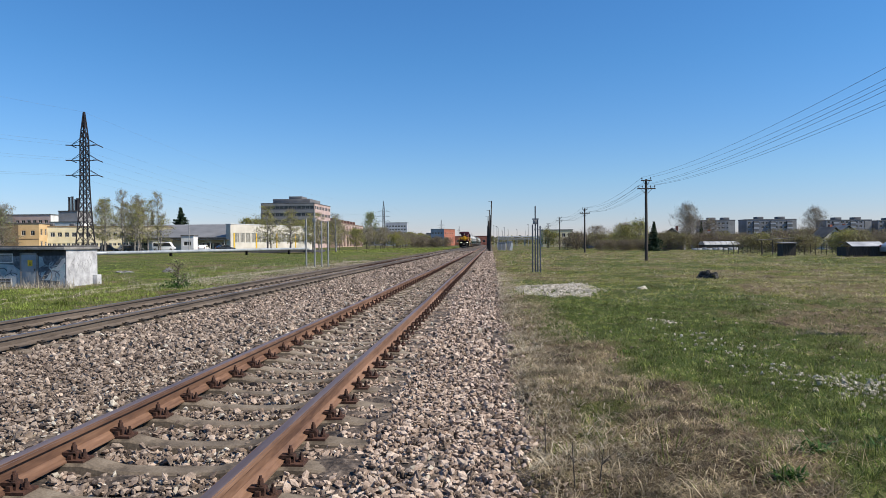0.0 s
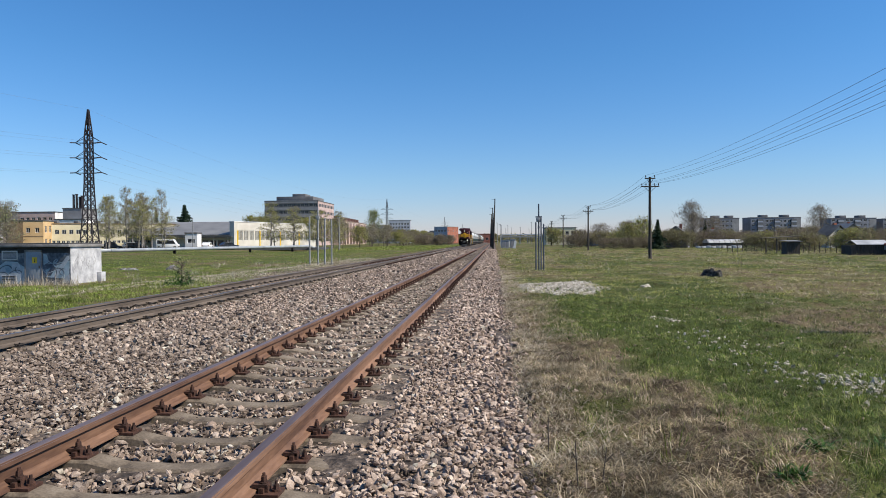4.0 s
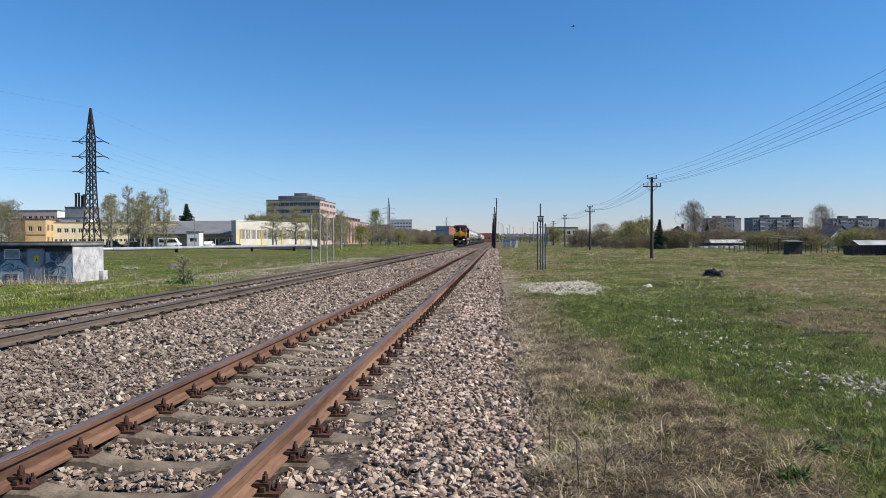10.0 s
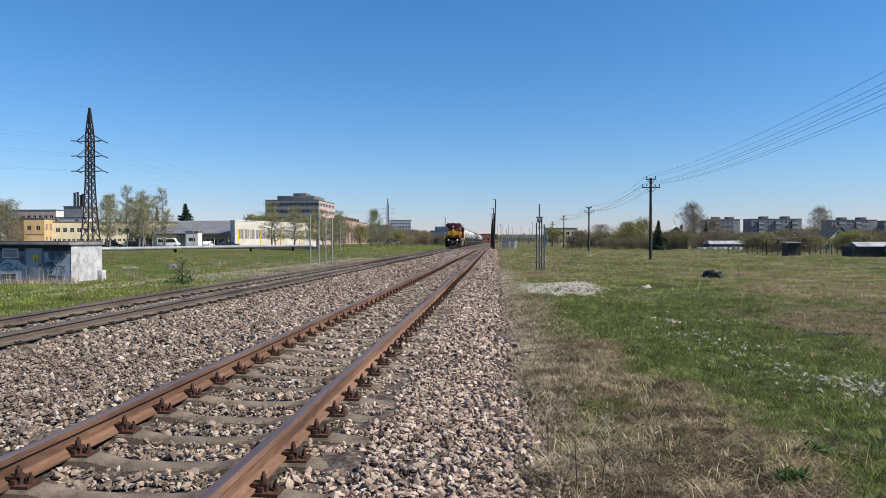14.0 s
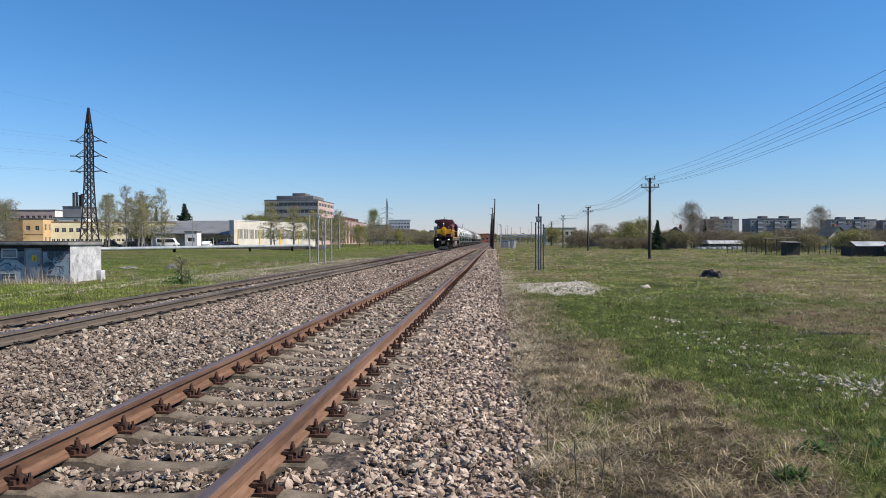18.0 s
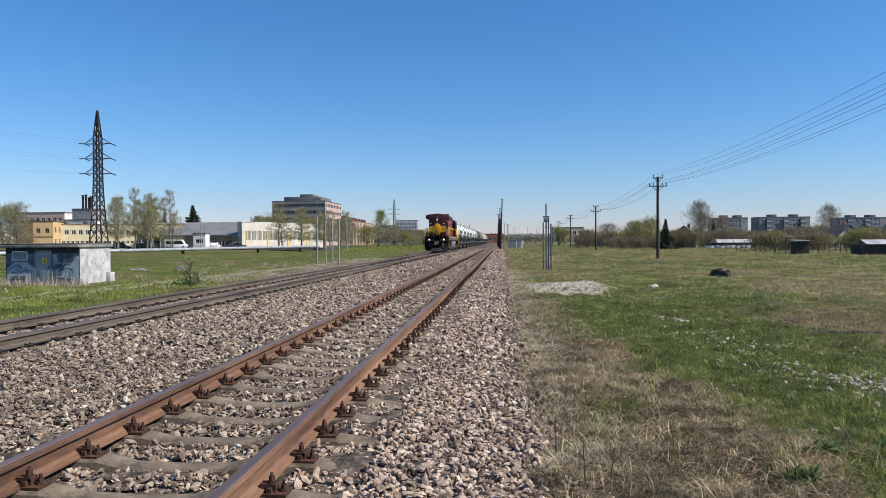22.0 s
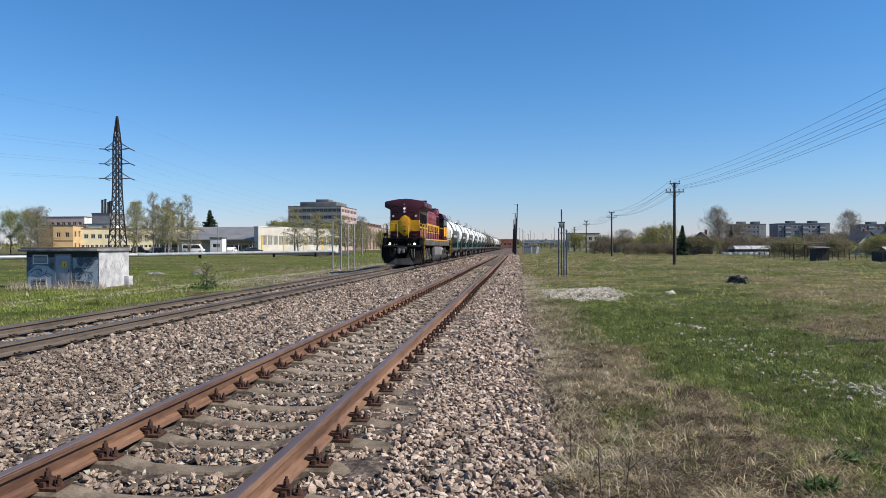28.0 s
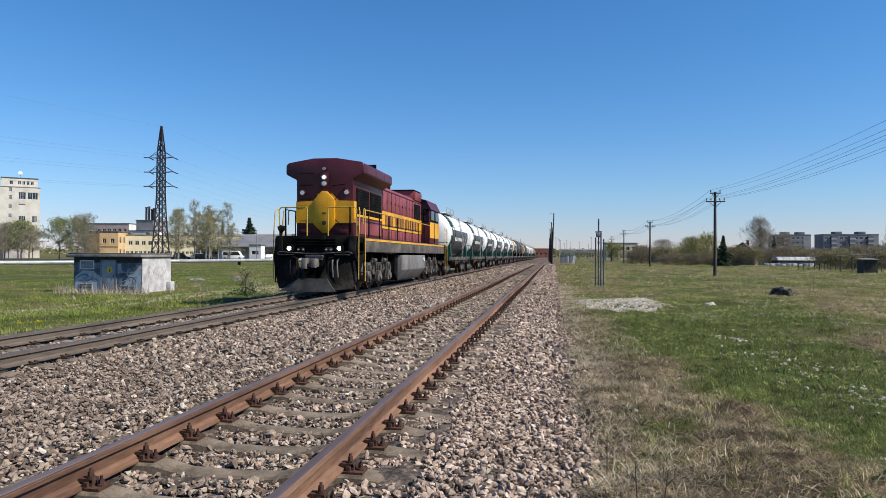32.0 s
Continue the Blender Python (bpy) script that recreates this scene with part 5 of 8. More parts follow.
def steel_post(x, y, z, h, r, mat, label, cap=False, group="steel posts"):
    p = thing("steel_post", pose(x, y, z), label, "post", group)
    put("tube", Shape().rod((0, 0, -0.3), (0, 0, h), r, r, 10), mat, p, smooth=True)
    put("cap", Shape().rod((0, 0, h), (0, 0, h + 0.03), r * 1.15, r * 0.6, 10), mat, p)
    if cap:
        put("bracket", Shape().box(-0.18, 0.18, -0.05, 0.05, h - 0.75, h - 0.68), mat, p)
        put("signal_box", Shape().box(-0.14, 0.14, -0.16, 0.1, h - 1.0, h - 0.76), GALV, p, "small grey box", bevel=0.02)
        put("collar", Shape().rod((0, 0, h - 1.35), (0, 0, h - 1.25), r * 1.6, r * 1.6, 10), mat, p)
    return p


for x, h, c in ((-15.92, 4.35, False), (-15.18, 5.1, True), (-14.58, 4.15, False), (-14.0, 4.1, False)):
    steel_post(x, 57.0, -0.5, h, 0.07, GALV, "grey steel post standing in grass", c, "posts west of the line")
for x, y, h, c in ((2.31, 38.0, 2.65, False), (2.49, 38.3, 3.70, True), (2.60, 38.0, 2.92, False), (2.71, 37.6, 2.55, False)):
    steel_post(x, y, 0.0, h, 0.040, POSTBLUE, "blue-grey steel post standing in grass", c, "posts east of the line")
for x, y, h, lean in ((-0.25, 140, 10.5, 2.0), (-0.62, 168, 10.0, 1.2), (-0.98, 190, 9.3, 0.8)):
    p = thing("wooden_mast", pose(x, y, -0.1, 0, lean, 0), "dark leaning wooden mast beside the track", "pole", "wooden masts")
    put("shaft", Shape().rod((0, 0, -0.3), (0, 0, h), 0.16, 0.11, 10), DARKWOOD, p, smooth=True)
    put("stub", Shape().rod((-0.28, 0, -0.3), (-0.12, 0, h * 0.72), 0.11, 0.09, 10), DARKWOOD, p, smooth=True)
    put("bracket", Shape().rod((-0.75, 0, h - 0.1), (0, 0, h - 0.18), 0.03, 0.03, 6), DARKWOOD, p)
for x, y, h in ((-72.5, 157, 7.6), (-40.2, 172, 8.0), (2.0, 235, 7.4), (5.0, 300, 7.0), (9.6, 380, 9.0), (17.3, 340, 7.5), (31, 420, 10), (1.2, 300, 9.6), (3.1, 300, 8.4), (6.3, 320, 9.0), (12.6, 330, 8.2), (16.4, 300, 9.8)):
    p = thing("lamp_mast", pose(x, y, 0), "thin grey lamp mast in the distance", "lamp post", "lamp masts")
    put("shaft", Shape().rod((0, 0, -0.2), (0, 0, h), 0.13, 0.08, 8), GALV, p, smooth=True)
    put("head", Shape().box(-0.5, 0.1, -0.12, 0.12, h - 0.1, h + 0.06), GALV, p)


def pylon(x, y, h, rz, label, reach=2.6, split=False):
    """A square lattice tower: a tapering foot, a narrow shank with three arms, a spire."""
    py = thing("transmission_tower", pose(x, y, -0.1, 0, 0, rz), label, "pylon", "transmission towers")

    def half(z):
        t = z / h
        return float(np.interp(t, [0, 0.30, 0.50, 0.81, 1.0], [1.35, 0.80, 0.60, 0.55, 0.08]))
    zs = [h * k for k in (0, 0.09, 0.17, 0.245, 0.315, 0.38, 0.44, 0.49, 0.54, 0.59, 0.64, 0.69, 0.745, 0.80, 0.87, 0.94, 1.0)]
    for sx in (-1, 1):
        for sy in (-1, 1):
            put("leg", Shape().path([(sx * half(a), sy * half(a), a) for a in zs], 0.125, 4), LATTICE, py)
    for f in range(4):
        s = Shape()
        c, d = ((1, 0), (0, 1), (-1, 0), (0, -1))[f]

        def corner(z, k):
            w = half(z)
            return (c * w - d * w * k, d * w + c * w * k, z)
        for a, b in zip(zs, zs[1:]):
            for p, q, rad in ((corner(a, -1), corner(b, 1), 0.068), (corner(a, 1), corner(b, -1), 0.068), (corner(b, -1), corner(b, 1), 0.05)):
                if split:
                    put("brace", Shape().rod(p, q, rad, rad, 4), LATTICE, py)
                else:
                    s.rod(p, q, rad, rad, 4)
        if not split:
            put("bracing", s, LATTICE, py, "crossed lattice bracing")["kind"] = "stuff"
    tips = []
    for z in (h * 0.765, h * 0.66, h * 0.555):
        for k in (-1, 1):
            w = half(z)
            s = Shape()
            for q in (-1, 1):
                s.rod((k * w, q * w, z), (k * reach, 0, z + 0.1), 0.07, 0.05, 4)
                s.rod((k * half(z + 1.3), q * half(z + 1.3), z + 1.3), (k * reach, 0, z + 0.15), 0.06, 0.05, 4)
            s.rod((k * 1.7, 0.25, z), (k * 1.7, -0.25, z), 0.04, 0.04, 4)
            arm = put("crossarm", s, LATTICE, py, "tapered lattice arm")
            for q in (-1, 1):
                e = (k * (reach + 0.05), q * 1.7, z - 0.1)
                put("insulator_string", Shape().rod((k * reach, 0, z + 0.1), e, 0.10, 0.10, 8), LATTICE, arm, "dark insulator string")
                tips.append((py.matrix_basis @ Vector(e), q))
    tips.append((py.matrix_basis @ Vector((0, 0, h)), 0))
    return tips


T1 = pylon(-78.4, 125, 27.7, 2, "dark steel lattice power pylon with three arms", split=True)
T2 = pylon(-67.5, 420, 28.6, 2, "distant steel lattice power pylon", 3.6)
T3 = pylon(-53.5, 722, 27.5, 2, "far steel lattice power pylon", 3.8)
T4 = pylon(-48.0, 1010, 27.5, 2, "very far steel lattice power pylon")
T0 = [(Vector((p.x - 11.5, p.y - 297, p.z + 0.3)), q) for p, q in T1]
for A, B in ((T0, T1), (T1, T2), (T2, T3)):
    far = [p for p, q in A if q >= 0]
    near = [p for p, q in B if q <= 0]
    for a, b in zip(far, near):
        cable(a, b, 6.0, 0.009, "power_cable", "slack high-voltage cable between steel pylons", 30)


# ---- hut, pipe, road and vehicles ----


def blob(pts, y0, y1):
    return Shape().prism(pts, "y", y0, y1)


def hut():
    hu = thing("transformer_hut", pose(-27.95, 35.7, -0.66), "small concrete transformer hut with graffiti mural and flat roof", "hut")
    W, D, H = 4.42, 2.95, 2.12
    s = Shape().box(0, W, 0.0, 0.16, 0, H).box(0, W, D - 0.16, D, 0, H).box(0, 0.16, 0.16, D - 0.16, 0, H)
    put("wall", s, MURAL_DARK, hu, "front wall painted dark blue")
    put("side_wall", Shape().box(W - 0.16, W + 0.004, 0.002, D, 0, H), WALLHUT, hu, "pale stained side wall")
    put("roof", Shape().box(-0.32, W + 0.10, -0.28, D + 0.12, H, H + 0.16), HUTCONC, hu, "cracked concrete roof slab", bevel=0.02)
    put("roof_edge", Shape().box(-0.24, W + 0.05, -0.20, D + 0.05, H + 0.16, H + 0.24), ROOFDARK, hu, "bitumen roof covering", bevel=0.03)
    put("lintel", Shape().box(0.05, W, -0.02, 0.0, H - 0.32, H - 0.01), MURAL_BLACK, hu, "dark band under the roof")
    d = put("door", Shape().box(1.84, 2.72, -0.05, 0.04, 0.06, 1.86), DOORGREY, hu, "grey steel door", bevel=0.015)
    put("door_frame", Shape().box(1.76, 1.84, -0.06, 0.04, 0.04, 1.94).box(2.72, 2.80, -0.06, 0.04, 0.04, 1.94).box(1.76, 2.80, -0.06, 0.04, 1.86, 1.96), HUTCONC, hu)
    put("warning_sign", Shape().prism([(2.22, 1.22), (2.50, 1.22), (2.50, 1.56), (2.22, 1.56)], "y", -0.064, -0.052), SIGNYEL, d, "yellow warning plate")
    put("warning_mark", Shape().prism([(2.33, 1.27), (2.40, 1.27), (2.36, 1.50)], "y", -0.070, -0.065), BLACKIRON, d)
    put("door_handle", Shape().box(2.62, 2.66, -0.09, -0.05, 0.95, 1.08), BLACKIRON, d)
    v = put("vent", Shape().box(0.42, 0.46, -0.05, 0.02, 1.42, 1.92).box(1.30, 1.34, -0.05, 0.02, 1.42, 1.92).box(0.42, 1.34, -0.05, 0.02, 1.88, 1.93).box(0.42, 1.34, -0.05, 0.02, 1.40, 1.45), RENDER_WHITE, hu, "white louvred vent")
    for i in range(9):
        put("slat", Shape().box(0.46, 1.30, -0.035, 0.0, 1.46 + i * 0.048, 1.485 + i * 0.048), WALLHUT, v)
    v = put("vent", Shape().box(0.36, 1.24, -0.03, 0.02, 0.18, 0.55), WALLHUT, hu, "lower vent grille")
    for i in range(4):
        put("slat", Shape().box(0.42, 1.18, -0.045, -0.028, 0.22 + i * 0.085, 0.26 + i * 0.085), BLACKIRON, v)
    # mural shapes
    r = random.Random(4)

    def swirl(cx, cz, rad, wid, a0, a1, mat, n=14):
        s = Shape()
        for i in range(n):
            t0, t1 = a0 + (a1 - a0) * i / n, a0 + (a1 - a0) * (i + 1) / n
            q = []
            for t, rr in ((t0, rad), (t1, rad), (t1, rad - wid), (t0, rad - wid)):
                rr *= 1 + 0.12 * math.sin(2.3 * t)
                q.append((cx + rr * math.cos(t), cz + rr * math.sin(t) * 0.8))
            s.prism(q, "y", -0.012, 0.01)
        put("mural_stroke", s, mat, hu)
    put("mural_patch", blob([(3.0, 0.45), (4.25, 0.35), (4.36, 0.95), (4.36, 1.35), (3.5, 1.05), (2.95, 0.85)], -0.008, 0.01), MURAL_LIGHT, hu, "pale teal painted shape")
    put("mural_patch", blob([(0.06, 0.1), (1.4, 0.05), (1.62, 0.7), (1.35, 1.30), (0.6, 1.34), (0.06, 0.95)], -0.008, 0.01), MURAL_LIGHT, hu, "pale teal painted shape")
    put("mural_patch", blob([(1.40, 1.2), (1.74, 1.0), (1.74, 0.1), (1.5, 0.05)], -0.009, 0.01), MURAL_LIGHT, hu)
    put("mural_patch", blob([(2.82, 0.05), (4.36, 0.05), (4.36, 0.33), (3.2, 0.42)], -0.009, 0.01), MURAL_DARK, hu)
    for pts, mt in (([(2.95, 0.5), (3.25, 0.5), (3.95, 1.55), (3.7, 1.6)], MURAL_DARK), ([(3.35, 0.45), (3.6, 0.42), (4.36, 1.45), (4.36, 1.65), (4.2, 1.6)], MURAL_PALE), ([(0.1, 0.35), (0.5, 0.15), (0.75, 0.5), (0.55, 1.0), (0.2, 0.85)], MURAL_PALE),
                    ([(0.85, 0.1), (1.6, 0.08), (1.66, 0.7), (1.4, 1.22), (1.0, 1.25)], MURAL_PALE), ([(2.85, 1.1), (3.15, 1.3), (3.05, 1.7), (2.85, 1.75)], MURAL_LIGHT), ([(3.9, 0.1), (4.36, 0.1), (4.36, 0.6), (4.15, 0.5)], MURAL_PALE)):
        put("mural_patch", blob(pts, -0.011, 0.01), mt, hu)
    for cx, cz, rad, wid, a0, a1, mt in ((0.62, 0.85, 0.36, 0.06, 0.3, 3.0, MURAL_DARK), (1.2, 0.55, 0.4, 0.05, 0.5, 2.8, MURAL_DARK), (3.5, 0.55, 0.55, 0.07, 0.2, 1.4, MURAL_DARK),
                                          (3.9, 1.25, 0.45, 0.06, 2.4, 5.2, MURAL_LIGHT), (3.3, 1.45, 0.36, 0.05, 3.6, 6.2, MURAL_LIGHT), (4.1, 0.75, 0.3, 0.04, 1.6, 4.4, MURAL_DARK), (3.1, 0.85, 0.25, 0.04, 3.0, 6.0, MURAL_PALE),
                                          (2.9, 0.6, 0.7, 0.05, -0.4, 1.1, MURAL_DARK), (3.7, 0.2, 0.9, 0.04, 0.9, 2.3, MURAL_PALE), (0.3, 0.35, 0.5, 0.05, -0.3, 1.6, MURAL_DARK), (3.6, 1.55, 0.5, 0.04, 3.3, 5.6, MURAL_LIGHT), (1.55, 0.9, 0.35, 0.04, 2.6, 4.4, MURAL_DARK)):
        swirl(cx, cz, rad, wid, a0, a1, mt)
    # scribbles on the pale side wall
    for i in range(13):
        y = 0.35 + i * 0.17 + r.uniform(-0.05, 0.05)
        z = r.uniform(0.7, 1.2)
        pts = [(W + 0.003, y + 0.12 * math.sin(j * 1.7 + i), z + j * 0.16 * r.uniform(0.7, 1.1)) for j in range(5)]
        put("scribble", Shape().path(pts, 0.009, 4), HUTCONC if i % 3 else RENDER_WHITE, hu)
    put("meter_box", Shape().box(W + 0.004, W + 0.30, D - 0.5, D - 0.06, 0.05, 0.62), WALLHUT, hu, "small pale box at the foot of the wall", bevel=0.02)
    put("plinth", Shape().box(-0.05, W + 0.05, -0.06, D + 0.05, -0.3, 0.06), HUTCONC, hu)


hut()


def heat_pipe():
    pi = thing("heating_pipe", pose(0, 0, 0), "long pale metal-clad heating pipe above the grass", "pipe")
    pts = [Vector(p) for p in ((-100, 44, 0.34), (-73.0, 85, 0.34), (-61.8, 104, 0.50), (-54.6, 133, 0.56), (-45.9, 165, 0.60), (-45.2, 168, -0.2))]
    for a, b in zip(pts, pts[1:]):
        put("pipe_run", Shape().rod(a, b, 0.29, 0.29, 16), PIPE, pi, smooth=True)
        n = int((b - a).length // 16)
        for i in range(n):
            p = a.lerp(b, (i + 0.5) / n)
            put("support", Shape().box(p.x - 0.2, p.x + 0.2, p.y - 0.2, p.y + 0.2, -0.7, p.z - 0.24), FRAMEBLK, pi, "dark low support")
            put("joint_band", Shape().rod(p - (b - a).normalized() * 0.1, p + (b - a).normalized() * 0.1, 0.30, 0.30, 16), GALV, pi)


heat_pipe()
put_road = raw_mesh("road", np.array([(-190, 120, 0.26), (-44, 166, 0.26), (-44, 176, 0.26), (-190, 150, 0.26), (-190, 120, -0.3), (-44, 166, -0.3), (-44, 176, -0.3), (-190, 150, -0.3)], float),
                    np.array([(0, 1, 2, 3), (0, 4, 5, 1), (1, 5, 6, 2), (2, 6, 7, 3), (3, 7, 4, 0)]), ASPHALT)
tagged(new("road", put_road), "grey asphalt road before the workshops", "road", kind="structure")


def vehicle(x, y, rz, L, W, H, hood, mat, label, category, van=False):
    v = thing("van" if van else "car", pose(x, y, 0.26, 0, 0, rz), label, category, "parked vehicles")
    g = 0.22
    if van:
        prof = [(-L / 2, g), (L / 2, g), (L / 2, 0.95), (L / 2 - 0.5, 1.15), (L / 2 - 1.15, H - 0.08), (L / 2 - 1.5, H), (-L / 2 + 0.15, H), (-L / 2, H - 0.2)]
        glass = [(L / 2 - 0.62, 1.18), (L / 2 - 1.2, H - 0.28), (-L / 2 + 0.35, H - 0.28), (-L / 2 + 0.35, 1.18)]
    else:
        prof = [(-L / 2, g), (L / 2, g), (L / 2, 0.68), (L / 2 - hood, 0.88), (L / 2 - hood - 0.75, H), (-L / 2 + 1.0, H), (-L / 2 + 0.25, 0.95), (-L / 2, 0.85)]
        glass = [(L / 2 - hood - 0.12, 0.90), (L / 2 - hood - 0.78, H - 0.1), (-L / 2 + 1.05, H - 0.1), (-L / 2 + 0.5, 0.92)]
    put("body", Shape().prism(prof, "y", -W / 2, W / 2), mat, v, bevel=0.06)
    for k in (-1, 1):
        put("side_glass", Shape().prism(glass, "y", k * W / 2 - 0.02, k * W / 2 + 0.012), GLASS, v, "dark side windows")
        for q in (-L / 2 + 0.8, L / 2 - 0.85):
            w = put("wheel", Shape().rod((q, k * (W / 2 - 0.2), 0.32), (q, k * (W / 2 + 0.02), 0.32), 0.32, 0.32, 18), RUBBER, v, "black tyre", smooth=True)
            put("rim", Shape().rod((q, k * (W / 2 + 0.01), 0.32), (q, k * (W / 2 + 0.035), 0.32), 0.19, 0.17, 12), GALV, w)
        put("headlight", Shape().box(L / 2 - 0.06, L / 2 + 0.02, k * W / 2 * 0.55 - 0.16, k * W / 2 * 0.55 + 0.16, 0.55, 0.72), LENS, v)
        put("tail_light", Shape().box(-L / 2 - 0.02, -L / 2 + 0.05, k * W / 2 * 0.8 - 0.1, k * W / 2 * 0.8 + 0.1, 0.65, 0.9), ROOFRED, v)
    put("bumper", Shape().box(L / 2 - 0.05, L / 2 + 0.05, -W / 2 + 0.05, W / 2 - 0.05, 0.28, 0.5), RUBBER, v, bevel=0.03)


vehicle(-86.6, 172.7, 12, 5.6, 2.0, 2.35, 1, CARWHITE, "white minibus with dark windows parked on the road", "van", True)
vehicle(-91.0, 154, 20, 4.4, 1.8, 1.75, 1.1, CARBLACK, "dark off-road car parked by the workshop", "car")
vehicle(-87.6, 157, 14, 4.3, 1.8, 1.6, 1.1, CARSILVER, "grey estate car parked by the workshop", "car")
vehicle(-84.8, 154, 14, 4.3, 1.8, 1.5, 1.1, CARBLACK, "black hatchback parked by the workshop", "car")
vehicle(-70.2, 160.0, 100, 4.5, 1.8, 1.45, 1.2, CARWHITE, "white saloon car parked by the hall", "car")
vehicle(-64.0, 158.0, 52, 4.5, 1.8, 1.45, 1.2, CARBLACK, "black saloon car parked by the hall", "car")
vehicle(41.4, 70.5, 8, 4.3, 1.7, 1.42, 1.1, CARSILVER, "silver car parked beside the garden plots", "car")


# ---- buildings ----


def facade(W, H, cells, depth=0.16):
    """A wall in the plane y = 0 facing -y, with real openings (x0, x1, z0, z1)."""
    xs = sorted({0.0, W, *(c[0] for c in cells), *(c[1] for c in cells)})
    zs = sorted({0.0, H, *(c[2] for c in cells), *(c[3] for c in cells)})
    s = Shape()
    filled = set()
    for c in cells:
        for i, x in enumerate(xs[:-1]):
            if c[0] <= x < c[1]:
                for j, z in enumerate(zs[:-1]):
                    if c[2] <= z < c[3]:
                        filled.add((i, j))
    for j in range(len(zs) - 1):
        i = 0
        while i < len(xs) - 1:
            if (i, j) in filled:
                i += 1
                continue
            k = i
            while k < len(xs) - 1 and (k, j) not in filled:
                k += 1
            s.add([(xs[i], 0, zs[j]), (xs[k], 0, zs[j]), (xs[k], 0, zs[j + 1]), (xs[i], 0, zs[j + 1])], [(0, 1, 2, 3)])
            i = k
    for x0, x1, z0, z1 in cells:
        s.add([(x0, 0, z0), (x1, 0, z0), (x1, 0, z1), (x0, 0, z1), (x0, depth, z0), (x1, depth, z0), (x1, depth, z1), (x0, depth, z1)], [(0, 4, 5, 1), (1, 5, 6, 2), (2, 6, 7, 3), (3, 7, 4, 0)])
    return s


def windows(parent, cells, frame_mat, depth=0.16, mull=1, glass=GLASS):
    """A window in every opening: one frame mesh and one pane, shared between equal sizes."""
    cache = {}
    for x0, x1, z0, z1 in cells:
        w, h = round(x1 - x0, 3), round(z1 - z0, 3)
        if (w, h) not in cache:
            f = Shape()
            for y in (depth - 0.06, depth - 0.01):
                f.v += [(0, y, 0), (w, y, 0), (w, y, h), (0, y, h), (0.07, y, 0.07), (w - 0.07, y, 0.07), (w - 0.07, y, h - 0.07), (0.07, y, h - 0.07)]
            for i in range(4):
                j = (i + 1) % 4
                f.f += [(i, j, 4 + j, 4 + i), (8 + j, 8 + i, 12 + i, 12 + j), (i, 8 + i, 8 + j, j), (4 + j, 12 + j, 12 + i, 4 + i)]
            bars = Shape()
            for i in range(mull):
                c = w * (i + 1) / (mull + 1)
                bars.box(c - 0.035, c + 0.035, depth - 0.055, depth - 0.012, 0.071, h - 0.071)
            cache[w, h] = (f.mesh("window", frame_mat), Shape().box(0.03, w - 0.03, depth - 0.035, depth + 0.02, 0.03, h - 0.03).mesh("pane", glass), bars.mesh("mullion", frame_mat))
        wi = put("window", cache[w, h][0], None, parent, m=pose(x0, 0, z0))
        put("pane", cache[w, h][1], None, wi)
        if mull:
            put("mullion", cache[w, h][2], None, wi)


def grid(x0, step, n, w, z0, zstep, m, h, skip=()):
    return [(round(x0 + i * step, 3), round(x0 + i * step + w, 3), round(z0 + j * zstep, 3), round(z0 + j * zstep + h, 3)) for j in range(m) for i in range(n) if (i, j) not in skip]


def building(name, x, y, rz, W, D, H, wall, cells, label, category="building", right=(), roof=ROOFDARK, frame_mat=RENDER_WHITE, parapet=0.3, side_wall=None, mull=1, z=0.0, left=(), glass=GLASS):
    b = thing(name, pose(x, y, z, 0, 0, rz), label, category)
    fw = put("front_wall", facade(W, H, cells), wall, b)
    windows(fw, cells, frame_mat, mull=mull, glass=glass)
    rw = put("side_wall", facade(D, H, list(right)), side_wall or wall, b, m=pose(W, 0, 0, 0, 0, 90))
    windows(rw, right, frame_mat, mull=mull)
    lw = put("side_wall", facade(D, H, list(left)), side_wall or wall, b, m=pose(0, D, 0, 0, 0, -90))
    windows(lw, left, frame_mat, mull=mull)
    put("back_wall", Shape().box(0.02, W - 0.02, D - 0.25, D - 0.01, -0.2, H), wall, b)
    put("inner_core", Shape().box(0.3, W - 0.3, 0.4, D - 0.35, -0.2, H - 0.1), RENDER_DARK, b)
    put("roof", Shape().box(-0.12, W + 0.12, -0.12, D + 0.12, H, H + parapet), roof, b)
    return b


# yellow workshop, ochre block and boiler house
building("workshop", -123.0, 175, 31, 33.8, 12, 7.0, RENDER_YELLOW, grid(1.0, 1.72, 19, 1.05, 4.25, 3.1, 1, 1.25) + grid(0.9, 1.15, 28, 0.8, 1.7, 3.1, 1, 0.8), "long pale yellow two-storey workshop with small windows", roof=BROWNTONE, right=grid(1, 2.4, 4, 1.2, 1.2, 3.1, 2, 1.35))
b = building("office_wing", -127.7, 167.9, 16, 8.4, 10, 7.7, RENDER_ORANGE, grid(4.2, 2.2, 2, 1.0, 4.6, 3.4, 1, 1.3), "ochre orange rendered office wing", right=grid(1.2, 3, 3, 1.4, 1.3, 3.4, 2, 1.7))
# Brown over the left part puts a turned-away face's shade into colour.
put("brown_panel", Shape().box(0.05, 3.5, -0.06, -0.003, 0.1, 7.4), BROWNTONE, b, "left part of the front browned as a turned-away face")
put("floor_line", Shape().box(3.5, 8.35, -0.05, -0.003, 3.5, 3.75), BROWNTONE, b)
